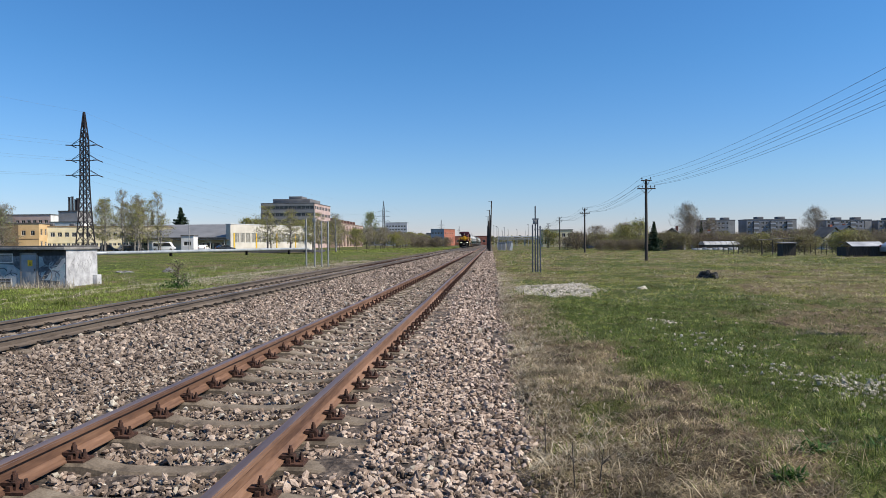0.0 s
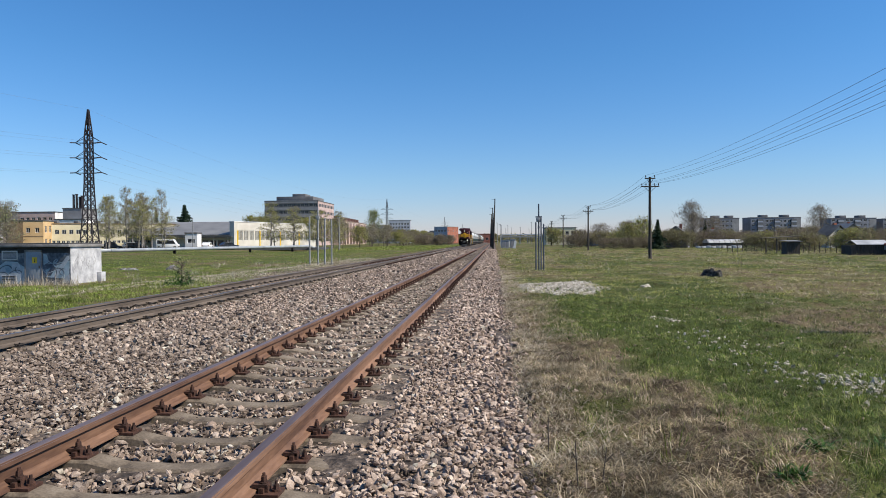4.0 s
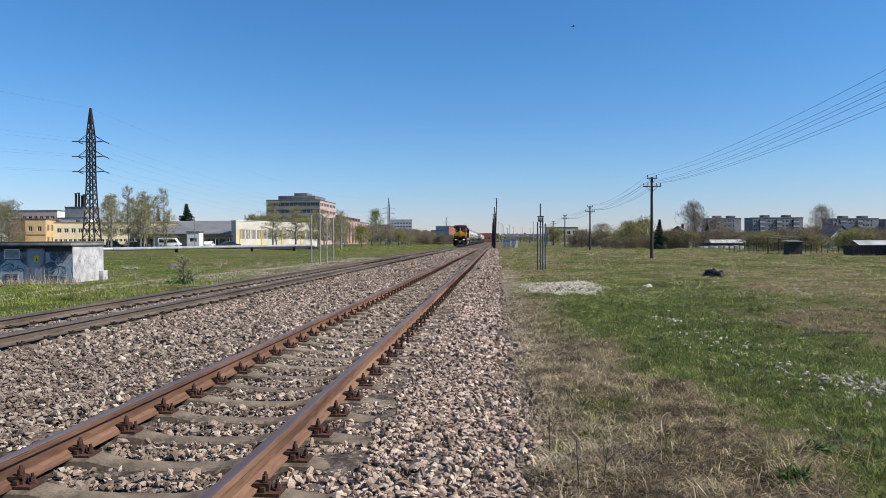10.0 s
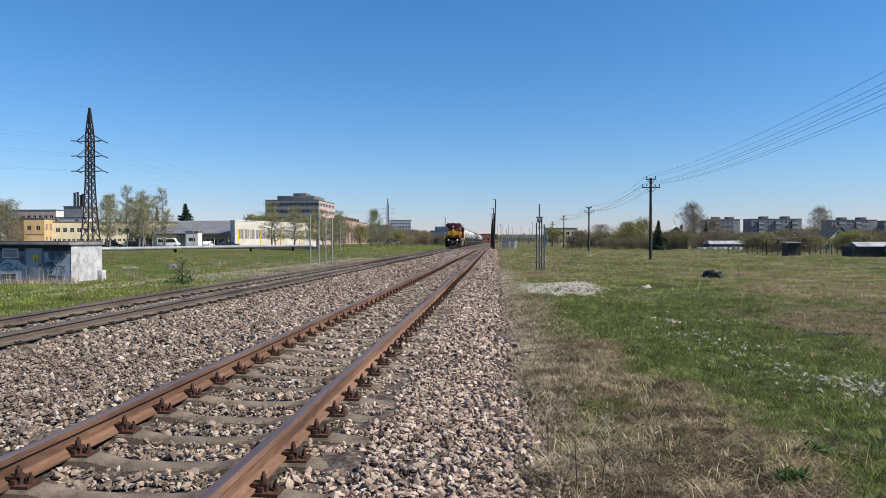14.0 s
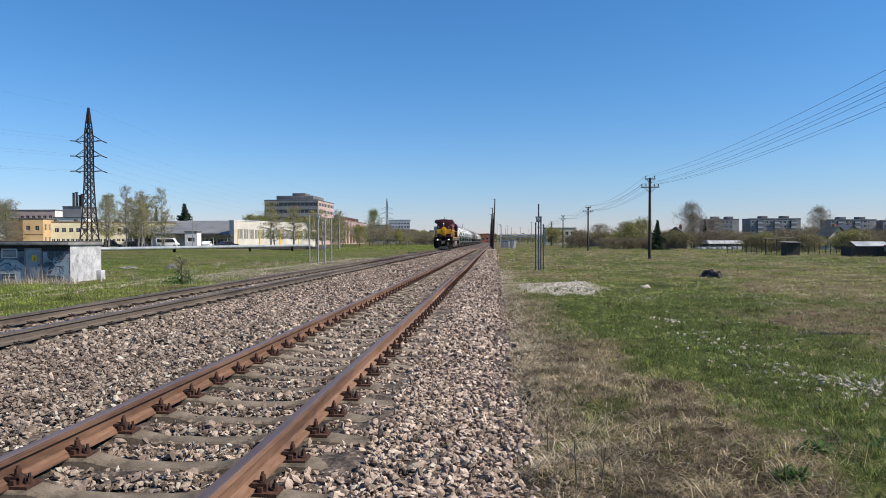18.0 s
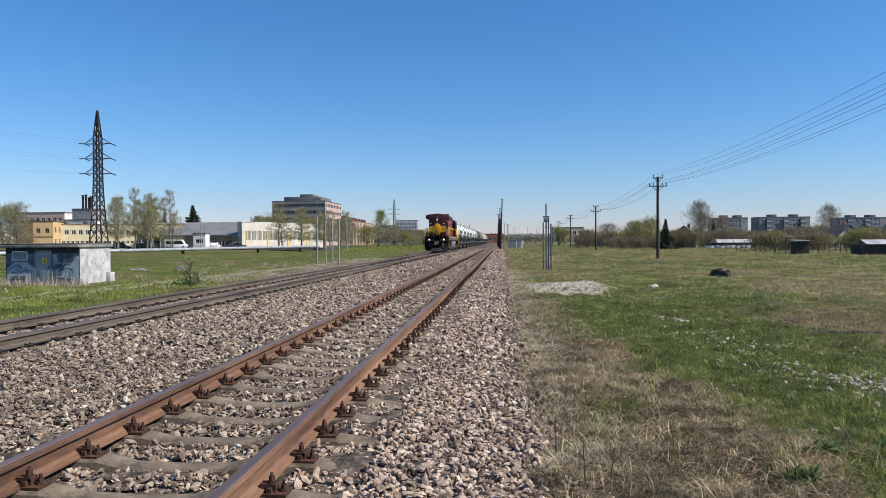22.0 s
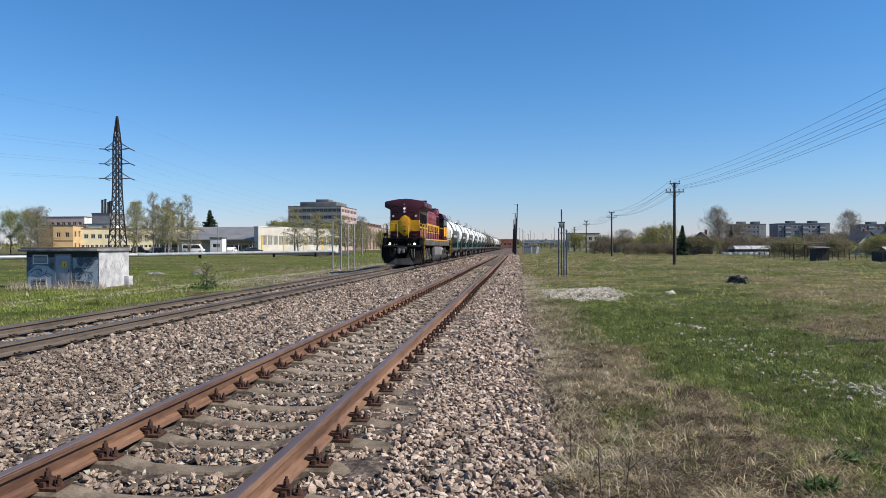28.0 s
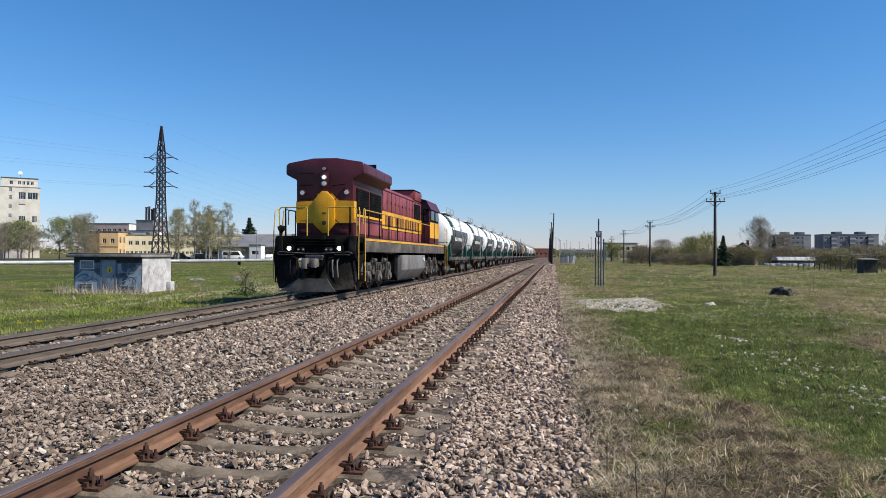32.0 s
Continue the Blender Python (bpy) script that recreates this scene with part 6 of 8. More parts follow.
b = building("storage_block", -177.8, 231, 2, 19.5, 14, 13.0, RENDER_PINK, grid(6.6, 2.1, 6, 1.3, 10.1, 3, 1, 1.1), "faded pink storage block with flat dark roof", side_wall=RENDER_WHITE)
put("grey_end", Shape().box(0.02, 5.6, -0.06, -0.003, 6.0, 12.9), RENDER_GREY, b, "grey rendered end")
for i in range(4):
    put("red_panel", Shape().box(8.0 + i * 2.9, 9.7 + i * 2.9, -0.05, -0.003, 8.8, 9.9), BRICKPALE, b, "red-brown wall panel")
building("boiler_house", -148.2, 221, 0, 6.8, 9, 13.6, RENDER_GREY, grid(1.0, 2.4, 2, 1.2, 8.5, 3, 1, 1.6), "tall grey boiler house")
building("boiler_annex", -146.6, 214, 0, 11.0, 7, 9.6, RENDER_WHITE, grid(0.8, 2.0, 5, 1.1, 6.2, 3, 1, 1.3), "white boiler annex with dark flat roof")
for x, h in ((-145.2, 18.4), (-144.1, 18.6), (-143.0, 17.6), (-142.2, 18.0)):
    c = thing("chimney", pose(x, 222.5, 9.0), "thin dark steel boiler chimney", "chimney", "boiler chimneys")
    put("flue", Shape().rod((0, 0, 0), (0, 0, h - 9), 0.42, 0.36, 12), LATTICE, c, smooth=True)
    put("cowl", Shape().rod((0, 0, h - 9), (0, 0, h - 8.8), 0.5, 0.5, 12), LATTICE, c)
for i in range(5):
    c = thing("roof_vent", pose(-121.5 + i * 4.4, 178.2 + i * 2.65, 7.3), "small dark roof vent", "roof vent", "vents on the workshop")
    put("cowl", Shape().box(-0.7, 0.7, -0.5, 0.5, 0, 0.75), RENDER_DARK, c, bevel=0.08)

# hall with a long sloping metal roof, and its white front
h = thing("factory_hall", pose(-96, 182, 0), "wide low hall with a sloping grey metal roof", "hall")
put("roof", Shape().prism([(-1.0, 3.7), (16, 7.7), (34, 7.7), (34, 7.95), (15.9, 7.95), (-1.0, 3.9)], "x", -7, 24.6), ROOFGREY, h, "plain grey metal roof")
cl = grid(12.5, 2.2, 5, 1.7, 0.7, 3, 1, 1.6)
fw = put("front_wall", facade(24.4, 3.7, cl), RENDER_CREAM, h)
windows(fw, cl, RENDER_DARK)
put("side_wall", Shape().box(0, 0.25, 0.1, 33.5, -0.2, 3.7), RENDER_WHITE, h)
put("front_canopy", Shape().box(6, 24, -2.6, 0, 3.05, 3.35), ROOFDARK, h, "dark flat canopy")
for i in range(5):
    put("canopy_post", Shape().rod((7 + i * 4, -2.4, -0.2), (7 + i * 4, -2.4, 3.1), 0.08, 0.08, 8), RENDER_WHITE, h)
cl = grid(1.7, 2.3, 15, 1.75, 2.3, 3, 1, 2.7)
b = building("showroom_front", -71.4, 180, 69.5, 38, 1.6, 7.35, RENDER_CREAM, cl, "white hall front with tall windows and yellow pilasters", mull=2, glass=PALEGLASS, roof=RENDER_WHITE, parapet=0.15)
for i in range(15):
    if i in (0, 4, 8, 12):
        put("pilaster", Shape().box(1.15 + i * 2.3, 1.55 + i * 2.3, -0.12, 0.0, 0.2, 5.0), SIGNYEL, b, "yellow pilaster")
b = building("gate_booth", -75.9, 160, 5, 3.0, 3.0, 3.9, RENDER_WHITE, [(0.6, 2.4, 1.6, 2.6)], "white gate booth with flat roof", "booth")

# office tower: window bands; shade is put into the dark front, sun into the paler side
cells = grid(0.7, 2.0, 12, 1.75, 2.0, 3.15, 6, 1.45)
b = building("office_tower", -104.6, 300, 0, 24.8, 30, 20.2, RENDER_DARK, cells, "six-storey grey office block with window bands, front darkened as shade", right=grid(1.2, 2.9, 10, 2.2, 2.0, 3.15, 6, 1.45), side_wall=RENDER_PINK, frame_mat=RENDER_GREY)
put("penthouse", Shape().box(4.6, 21.8, 3, 22, 20.4, 22.6), RENDER_DARK, b, "set-back top storey", bevel=0.05)
put("plant_room", Shape().box(11.5, 17.5, 5, 14, 22.6, 23.9), RENDER_DARK, b, bevel=0.05)
for j in range(6):
    put("spandrel", Shape().box(0.2, 24.6, -0.10, -0.003, 3.55 + j * 3.15, 4.9 + j * 3.15), RENDER_GREY, b, "grey spandrel band")

# brick flats with chimneys
b = building("brick_flats", -76.6, 326, 92, 88, 13, 12.3, BRICKPALE, grid(2.0, 4.3, 20, 1.7, 1.6, 3.0, 4, 1.6), "long pinkish brick apartment house with pale balconies", roof=ROOFBROWN, parapet=0.5, mull=1)
for i in range(9):
    put("balcony", Shape().box(3.9 + i * 9.2, 5.9 + i * 9.2, -1.1, 0.0, 0.6, 11.6), RENDER_PINK, b, "pale balcony stack", bevel=0.03)
    c = put("chimney", Shape().box(4 + i * 9.4, 5.4 + i * 9.4, 3.5, 5.0, 12.8, 15.0), BRICKDULL, b, "dull red chimney")
put("gable", Shape().prism([(0, 12.3), (13, 12.3), (6.5, 14.2)], "x", 0, 88), ROOFBROWN, b, "low pitched roof")
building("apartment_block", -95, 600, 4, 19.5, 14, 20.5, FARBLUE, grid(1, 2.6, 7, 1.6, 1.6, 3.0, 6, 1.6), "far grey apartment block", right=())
building("apartment_block", -118, 640, 4, 22, 14, 17.0, RENDER_GREY, grid(1, 2.6, 8, 1.6, 1.6, 3.0, 5, 1.6), "far pale grey apartment block")
building("apartment_block", -62, 640, 0, 8, 12, 11.5, RENDER_DARK, grid(0.8, 2.4, 3, 1.4, 1.6, 3.0, 3, 1.5), "small dark far block")
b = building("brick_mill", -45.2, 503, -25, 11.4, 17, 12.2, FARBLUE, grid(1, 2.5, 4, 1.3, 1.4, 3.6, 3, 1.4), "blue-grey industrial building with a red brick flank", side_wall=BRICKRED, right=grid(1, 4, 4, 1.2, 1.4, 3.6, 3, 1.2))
building("red_warehouse", -42, 620, 0, 42, 16, 8.0, BRICKRED, grid(2, 4, 10, 2.4, 2.5, 3, 1, 2.2), "long low red brick warehouse closing the view", "warehouse", roof=ROOFRED)

# white seven-storey slab
cl = [(11.1, 13.1, 19.6, 21.9), (13.6, 16.5, 19.6, 21.9), (11.1, 13.0, 12.0, 14.1), (14.9, 16.3, 12.0, 14.1), (11.1, 13.0, 17.6, 18.1), (11.1, 13.0, 9.6, 10.1), (11.1, 13.0, 5.4, 7.2)]
cl += [(8.3, 9.2, z, z + 1.35) for z in (22.0, 19.4, 16.4, 13.4, 10.7, 7.8)]
b = building("white_slab_block", -182.2, 188.5, 42, 17.2, 16, 23.5, RENDER_CREAM, cl, "tall white rendered slab with few windows", mull=3, roof=HUTCONC, parapet=0.2)
ph = [(2.2, 3.2, 0.8, 2.0)] + grid(4.6, 1.2, 4, 0.85, 0.8, 1, 1, 1.2)
pw = put("penthouse", facade(10.2, 2.9, ph), RENDER_CREAM, b, "set-back top storey", m=pose(6.3, 1.4, 23.7))
windows(pw, ph, RENDER_WHITE)
put("penthouse_body", Shape().box(6.32, 16.48, 1.7, 13, 23.7, 26.55), RENDER_CREAM, b)
put("penthouse_roof", Shape().box(6.1, 16.7, 1.2, 13.2, 26.6, 26.8), ROOFDARK, b)
put("antenna", Shape().rod((11.6, 6, 26.8), (11.6, 6, 29.6), 0.10, 0.05, 6), GALV, b)
put("dish", Shape().rod((11.6, 5.9, 28.8), (11.6, 5.75, 28.85), 0.25, 0.62, 14), RENDER_WHITE, b, "white satellite dish", smooth=True)
building("white_slab_wing", -198.0, 173.5, 42, 20.5, 16, 27.5, RENDER_CREAM, grid(1.5, 3.2, 6, 1.5, 2.2, 3.3, 7, 1.7), "neighbouring white slab wing", roof=HUTCONC)
b = thing("arched_shed", pose(-172, 182, 0), "small round-roofed pale shed", "shed")
put("shell", Shape().prism([(5 * math.cos(math.pi * i / 14), 8.6 * math.sin(math.pi * i / 14)) for i in range(15)], "y", 0, 9), RENDER_GREY, b, smooth=True)

# far flats beyond the gardens
for x, w, hh in ((128.6, 19.5, 14.2), (154.5, 30, 14.4), (201.0, 27, 13.6), (231, 26, 13.0), (259, 30, 13.0)):
    fl = 5
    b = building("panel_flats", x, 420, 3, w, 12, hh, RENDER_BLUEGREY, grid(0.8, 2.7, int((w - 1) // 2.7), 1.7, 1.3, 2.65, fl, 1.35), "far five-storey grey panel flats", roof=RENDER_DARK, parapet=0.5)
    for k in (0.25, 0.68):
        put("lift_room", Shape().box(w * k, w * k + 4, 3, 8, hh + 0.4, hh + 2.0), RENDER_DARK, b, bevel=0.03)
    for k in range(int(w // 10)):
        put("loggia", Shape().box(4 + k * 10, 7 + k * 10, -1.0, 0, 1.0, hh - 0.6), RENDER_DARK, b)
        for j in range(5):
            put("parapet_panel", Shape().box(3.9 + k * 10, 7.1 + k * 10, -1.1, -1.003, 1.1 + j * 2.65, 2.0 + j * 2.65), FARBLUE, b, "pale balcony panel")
    put("end_panel", Shape().box(w - 4.2, w - 0.3, -0.08, -0.003, 0.8, hh - 0.4), RENDER_GREY, b, "grey end panel")


def house(x, y, rz, W, D, H, ridge, wall, roof, label):
    b = thing("house", pose(x, y, 0, 0, 0, rz), label, "house")
    cl = [(W * 0.2, W * 0.2 + 0.9, H - 1.4, H - 0.3), (W * 0.65, W * 0.65 + 0.9, H - 1.4, H - 0.3)]
    fw = put("front_wall", facade(W, H, cl), wall, b)
    windows(fw, cl, RENDER_WHITE)
    put("gable", Shape().prism([(0, H), (W, H), (W / 2, ridge)], "y", 0.0, 0.2), wall, b)
    put("gable_window", Shape().box(W / 2 - 0.45, W / 2 + 0.45, -0.03, 0.05, H + 0.2, H + 0.9), GLASS, b)
    put("body", Shape().box(0.02, W - 0.02, 0.2, D, -0.2, H), wall, b)
    for k in (0, 1):
        a, c = (-0.4, W / 2) if k == 0 else (W + 0.4, W / 2)
        put("roof_slope", Shape().prism([(a, H - 0.25), (c, ridge + 0.12), (c, ridge + 0.28), (a, H - 0.08)], "y", -0.4, D + 0.4), roof, b)
    put("chimney", Shape().box(W * 0.6, W * 0.6 + 0.5, D * 0.5, D * 0.5 + 0.5, H, ridge + 0.7), BRICKRED, b)


house(61.0, 128, 10, 3.8, 3.6, 2.3, 3.9, RENDER_CREAM, ROOFDARK, "white gabled garden house with a grey roof")
house(34.6, 141, -20, 4.6, 6, 2.5, 4.2, RENDER_DARK, ROOFDARK, "dark-roofed house half hidden by shrubs")
house(45.6, 152, 0, 5, 6, 2.3, 3.6, RENDER_GREY, ROOFGREY, "small grey garden house")
house(86, 175, 0, 6, 7, 3.0, 5.2, RENDER_GREY, ROOFGREY, "grey garden house beyond the plots")

# depot sheds and gantry at the end of the view
building("yellow_depot", 19.8, 262, 0, 11.5, 12, 6.4, RENDER_YELLOW, grid(0.8, 2.2, 5, 1.3, 1.0, 2.8, 2, 1.4), "pale yellow depot building")
b = thing("footbridge", pose(4, 400, 0), "long low grey pipe bridge on posts", "bridge")
put("deck", Shape().box(0, 26, -1, 1, 3.6, 4.3), GALV, b)
put("upper_pipe", Shape().rod((0, 0, 5.2), (26, 0, 5.2), 0.35, 0.35, 10), PIPE, b)
for i in range(6):
    put("bridge_post", Shape().rod((0.5 + i * 5, 0, -0.2), (0.5 + i * 5, 0, 5.0), 0.25, 0.25, 6), GALV, b)
for x, y, w, hh in ((1.4, 150, 1.9, 1.75), (3.5, 152, 1.2, 1.95)):
    c = thing("relay_cabinet", pose(x, y, 0), "grey trackside relay cabinet", "cabinet", "relay cabinets")
    put("body", Shape().box(0, w, 0, 1.2, -0.1, hh), WALLHUT, c, bevel=0.03)
    put("lid", Shape().box(-0.1, w + 0.1, -0.1, 1.3, hh, hh + 0.12), RENDER_GREY, c)
    put("cabinet_door", Shape().box(w * 0.1, w * 0.45, -0.03, 0.0, 0.15, hh - 0.2), RENDER_GREY, c)
    put("cabinet_door", Shape().box(w * 0.52, w * 0.9, -0.03, 0.0, 0.15, hh - 0.2), RENDER_GREY, c)
c = thing("trackside_sign", pose(4.0, 138, 0, 0, 8, 0), "tilted white trackside board on a short post", "sign")
put("board", Shape().box(-0.25, 0.25, -0.03, 0.03, 0.1, 1.6), RENDER_WHITE, c)
put("post", Shape().rod((-0.3, 0, -0.2), (-0.2, 0, 1.5), 0.04, 0.04, 6), GALV, c)
c = thing("container", pose(27.5, 205, 0), "blue painted storage container", "container")
put("body", Shape().box(0, 3.4, 0, 2.2, 0, 1.9), BLUEPAINT, c, bevel=0.03)
for i in range(8):
    put("rib", Shape().box(0.2 + i * 0.42, 0.32 + i * 0.42, -0.05, 0, 0.1, 1.8), BLUEPAINT, c)


def greenhouse(x, y, rz, L, W, low, top, wall, label):
    g = thing("greenhouse", pose(x, y, 0, 0, 0, rz), label, "greenhouse", "garden greenhouses")
    put("base_wall", Shape().box(0, L, 0, W, -0.1, low), wall, g)
    n = 10
    prof = [(W / 2 - (W / 2 + 0.1) * math.cos(math.pi * i / n), low + (top - low) * math.sin(math.pi * i / n)) for i in range(n + 1)]
    put("film_roof", Shape().prism(prof, "x", -0.1, L + 0.1), SHEET, g, "cloudy white plastic film", smooth=True)
    for i in range(int(L // 1.1) + 1):
        s = Shape()
        pts = [(i * 1.1, a, b + 0.02) for a, b in prof]
        put("hoop", s.path(pts, 0.03, 5), OLDWOOD, g)


greenhouse(42.6, 138, 4, 6.9, 3, 0.95, 1.65, OLDWOOD, "long low greenhouse of white film on hoops")
gh = thing("hotbed", pose(36.1, 71.3, 0, 0, 0, -4), "low dark-walled hotbed half covered with white film", "greenhouse", "garden greenhouses")
for i in range(13):
    put("wall_board", Shape().box(i * 0.3, i * 0.3 + 0.285, 0, 0.04, -0.1, 1.0 + 0.03 * (i % 3)), DARKWOOD, gh)
put("frame_box", Shape().box(0.02, 3.88, 0.045, 2.3, -0.1, 0.95), DARKWOOD, gh)
put("film_sheet", Shape().prism([(-0.1, 1.05), (1.3, 1.5), (2.4, 1.1), (2.4, 1.06), (1.3, 1.46), (-0.1, 1.01)], "x", 0.5, 3.7), SHEET, gh, "sagging white plastic film")
put("ridge_pole", Shape().rod((-0.2, 1.3, 1.42), (4.1, 1.3, 1.46), 0.03, 0.03, 6), DARKWOOD, gh)
c = thing("garden_shed", pose(31.1, 74.3, 0), "dark weathered wooden garden shed with a sagging roof", "shed")
for i in range(7):
    put("plank", Shape().box(i * 0.19, i * 0.19 + 0.175, 0.0, 0.04, -0.1, 1.34 + 0.04 * (i % 2)), DARKWOOD, c)
put("body", Shape().box(0.02, 1.32, 0.045, 1.5, -0.1, 1.32), DARKWOOD, c)
put("roof", Shape().prism([(-0.2, 1.36), (1.7, 1.48), (1.7, 1.53), (-0.2, 1.41)], "x", -0.1, 1.5), RENDER_DARK, c)
c = thing("lean_to_roof", pose(31.0, 80, 0), "thin pale boards over an open garden shelter", "shelter")
put("roof_boards", Shape().prism([(0, 1.72), (4.0, 1.95), (4.0, 2.01), (0, 1.78)], "y", 0, 1.6), OLDWOOD, c)
for i in range(4):
    put("post", Shape().rod((0.2 + i * 1.2, 0.2, -0.1), (0.2 + i * 1.2, 0.2, 1.75), 0.05, 0.05, 6), OLDWOOD, c)
r = random.Random(3)
for i in range(48):
    x = 29.2 + i * 0.47
    y = 87 - i * 0.32
    p = thing("fence_post", pose(x, y, -0.05, r.uniform(-3, 3), r.uniform(-4, 4), 0), "thin weathered garden fence post", "fence post", "garden fence posts")
    put("stake", Shape().rod((0, 0, -0.2), (0, 0, r.uniform(0.85, 1.3)), 0.04, 0.032, 6), DARKWOOD, p)
f = thing("fence_mesh", pose(0, 0, 0), "sagging wire strands of the garden fence", "fence")
for z in (0.3, 0.55, 0.8):
    put("strand", Shape().path([(29.2 + i * 0.47, 87 - i * 0.32, z + 0.03 * math.sin(i)) for i in range(48)], 0.012, 4), WIRE, f)
for i in range(9):
    p = thing("block_pile", pose(38.5 + i * 0.95, 131, 0, 0, 0, r.uniform(-20, 20)), "pale concrete block lying by the plots", "block", "pale blocks")
    put("block", Shape().box(-0.4, 0.4, -0.25, 0.25, -0.05, r.uniform(0.35, 0.6)), WALLHUT, p, bevel=0.04)

# ---- trees and shrubs ----


def leaf_mesh(name, pts, size, mat, long=1.0, seed=0):
    """Many small separate leaves (or thin twigs, when long) about the points."""
    g = np.random.default_rng(seed)
    n = len(pts)
    a = g.standard_normal((n, 3))
    if long > 1:
        a[:, 2] = np.abs(a[:, 2]) + 0.6
    a /= np.linalg.norm(a, axis=1)[:, None]
    b = np.cross(a, g.standard_normal((n, 3)))
    b /= np.linalg.norm(b, axis=1)[:, None]
    s = size * np.exp(0.35 * g.standard_normal(n))[:, None]
    wide = 0.35 if long < 2 else 0.045
    v = np.stack([pts - a * s * 0.5 * long, pts + b * s * wide, pts + a * s * 0.5 * long, pts - b * s * wide], 1)
    return raw_mesh(name, v.reshape(-1, 3), (np.arange(n)[:, None] * 4 + np.arange(4)[None]), mat)


def grow(seed, h, width, first, limbs, droop=0.0, trunk_r=None, fork=False):
    """Trunk and limbs as one tapered shape, with points along the fine branches."""
    r = random.Random(seed)
    s = Shape()
    tips = []
    trunk_r = trunk_r or h * 0.016
    p = Vector((0, 0, -0.2))
    axis = []
    n = 7
    for i in range(n + 1):
        axis.append(Vector((r.uniform(-1, 1) * h * 0.012 * i ** 0.5, r.uniform(-1, 1) * h * 0.012 * i ** 0.5, -0.2 + (h * 0.96 + 0.2) * i / n)))
    for i in range(n):
        s.rod(axis[i], axis[i + 1], trunk_r * (1 - i / n) + 0.015, trunk_r * (1 - (i + 1) / n) + 0.012, 7, False)
    for k in range(limbs):
        t = first + (1 - first) * (k + r.random()) / limbs
        base = axis[0].lerp(axis[-1], t)
        j = min(n - 1, int(t * n))
        base = axis[j].lerp(axis[j + 1], t * n - j)
        ang = k * 2.4 + r.uniform(-0.5, 0.5)
        prof = math.sin(math.pi * min(1.0, 0.22 + 0.78 * (t - first) / (1 - first + 1e-6)) ** 0.8)
        reach = width * 0.5 * (0.35 + 0.75 * prof) * r.uniform(0.7, 1.15)
        rise = reach * r.uniform(0.5, 1.2)
        rise *= 0.45 + 0.55 * t
        tip = base + Vector((math.cos(ang) * reach, math.sin(ang) * reach, rise - droop * reach))
        dome = h * (0.55 + 0.45 * math.sqrt(max(0.0, 1 - (reach / (width * 0.58)) ** 2)))
        tip.z = min(tip.z, dome)
        mid = base.lerp(tip, 0.5) + Vector((0, 0, reach * 0.12))
        rb = trunk_r * 0.38 * (1 - t) + 0.02
        s.rod(base, mid, rb, rb * 0.6, 5, False).rod(mid, tip, rb * 0.6, 0.012, 5, False)
        for q in range(5):
            u = 0.3 + 0.7 * q / 4
            c = base.lerp(mid, u * 2) if u < 0.5 else mid.lerp(tip, u * 2 - 1)
            e = c + Vector((r.uniform(-1, 1), r.uniform(-1, 1), r.uniform(-0.25, 0.9) - droop)) * reach * 0.42
            s.rod(c, e, rb * 0.3 + 0.008, 0.008, 4, False)
            tips += [(c, e)]
        tips.append((mid, tip))
    return s, tips


def cloud(tips, n, spread, seed):
    g = np.random.default_rng(seed)
    a = np.array([t[0] for t in tips])
    b = np.array([t[1] for t in tips])
    k = g.integers(0, len(tips), n)
    u = g.random(n)[:, None] ** 0.7
    return a[k] * (1 - u) + b[k] * u + g.standard_normal((n, 3)) * spread


def tree(name, seed, h, width, first, limbs, leaves, size, mat, bark, label, category="tree", spread=None, twigs=0, droop=0.0, twig_mat=None):
    t = thing(name, pose(0, -60, 0), label, category)
    s, tips = grow(seed, h, width, first, limbs, droop)
    put("trunk", s.mesh("trunk", bark, fix=False, smooth=True), None, t)
    sp = spread or width * 0.05
    if leaves:
        put("crown", leaf_mesh("crown", cloud(tips, leaves, sp, seed), size, mat, 1.0, seed), None, t)
    if twigs:
        put("twig_crown", leaf_mesh("twig_crown", cloud(tips, twigs, sp, seed + 1), size * 1.5, twig_mat or LEAF_BROWN, 3.5, seed + 2), None, t)
    return t


def spruce(seed, h, width, label):
    t = thing("spruce", pose(0, -60, 0), label, "conifer")
    put("trunk", Shape().rod((0, 0, -0.2), (0, 0, h), h * 0.014, 0.02, 7), BARK, t, smooth=True)
    g = np.random.default_rng(seed)
    pts = []
    r = random.Random(seed)
    z = h * 0.08
    while z < h:
        rad = width * 0.5 * (1 - z / h) ** 1.2 + 0.03
        for k in range(11):
            a = r.uniform(0, 6.283)
            rr = rad * r.uniform(0.45, 1.25)
            m = 80
            u = g.random(m)
            pts.append(np.stack([np.cos(a) * rr * u, np.sin(a) * rr * u, z - 0.30 * rr * u + 0.14 * rr * u * u + 0.008 * h * g.standard_normal(m)], 1) + g.standard_normal((m, 3)) * 0.05 * rad)
        z += h * 0.062
    put("crown", leaf_mesh("crown", np.concatenate(pts), h * 0.022, NEEDLE, 1.7, seed), None, t)
    return t


def place(ob, spots):
    """The first spot takes the thing itself, the rest take copies; a spot: x, y, height scale, width scale."""
    for i, (x, y, sh, sw) in enumerate(spots):
        m = Matrix.LocRotScale((x, y, float(ground_z(np.array(x), np.array(y))) - 0.05), Euler((0, 0, i * 1.9 + x)), (sw, sw, sh))
        if i == 0:
            ob.matrix_basis = m
        else:
            c = copy_thing(ob, Matrix.Identity(4))
            c.matrix_basis = m


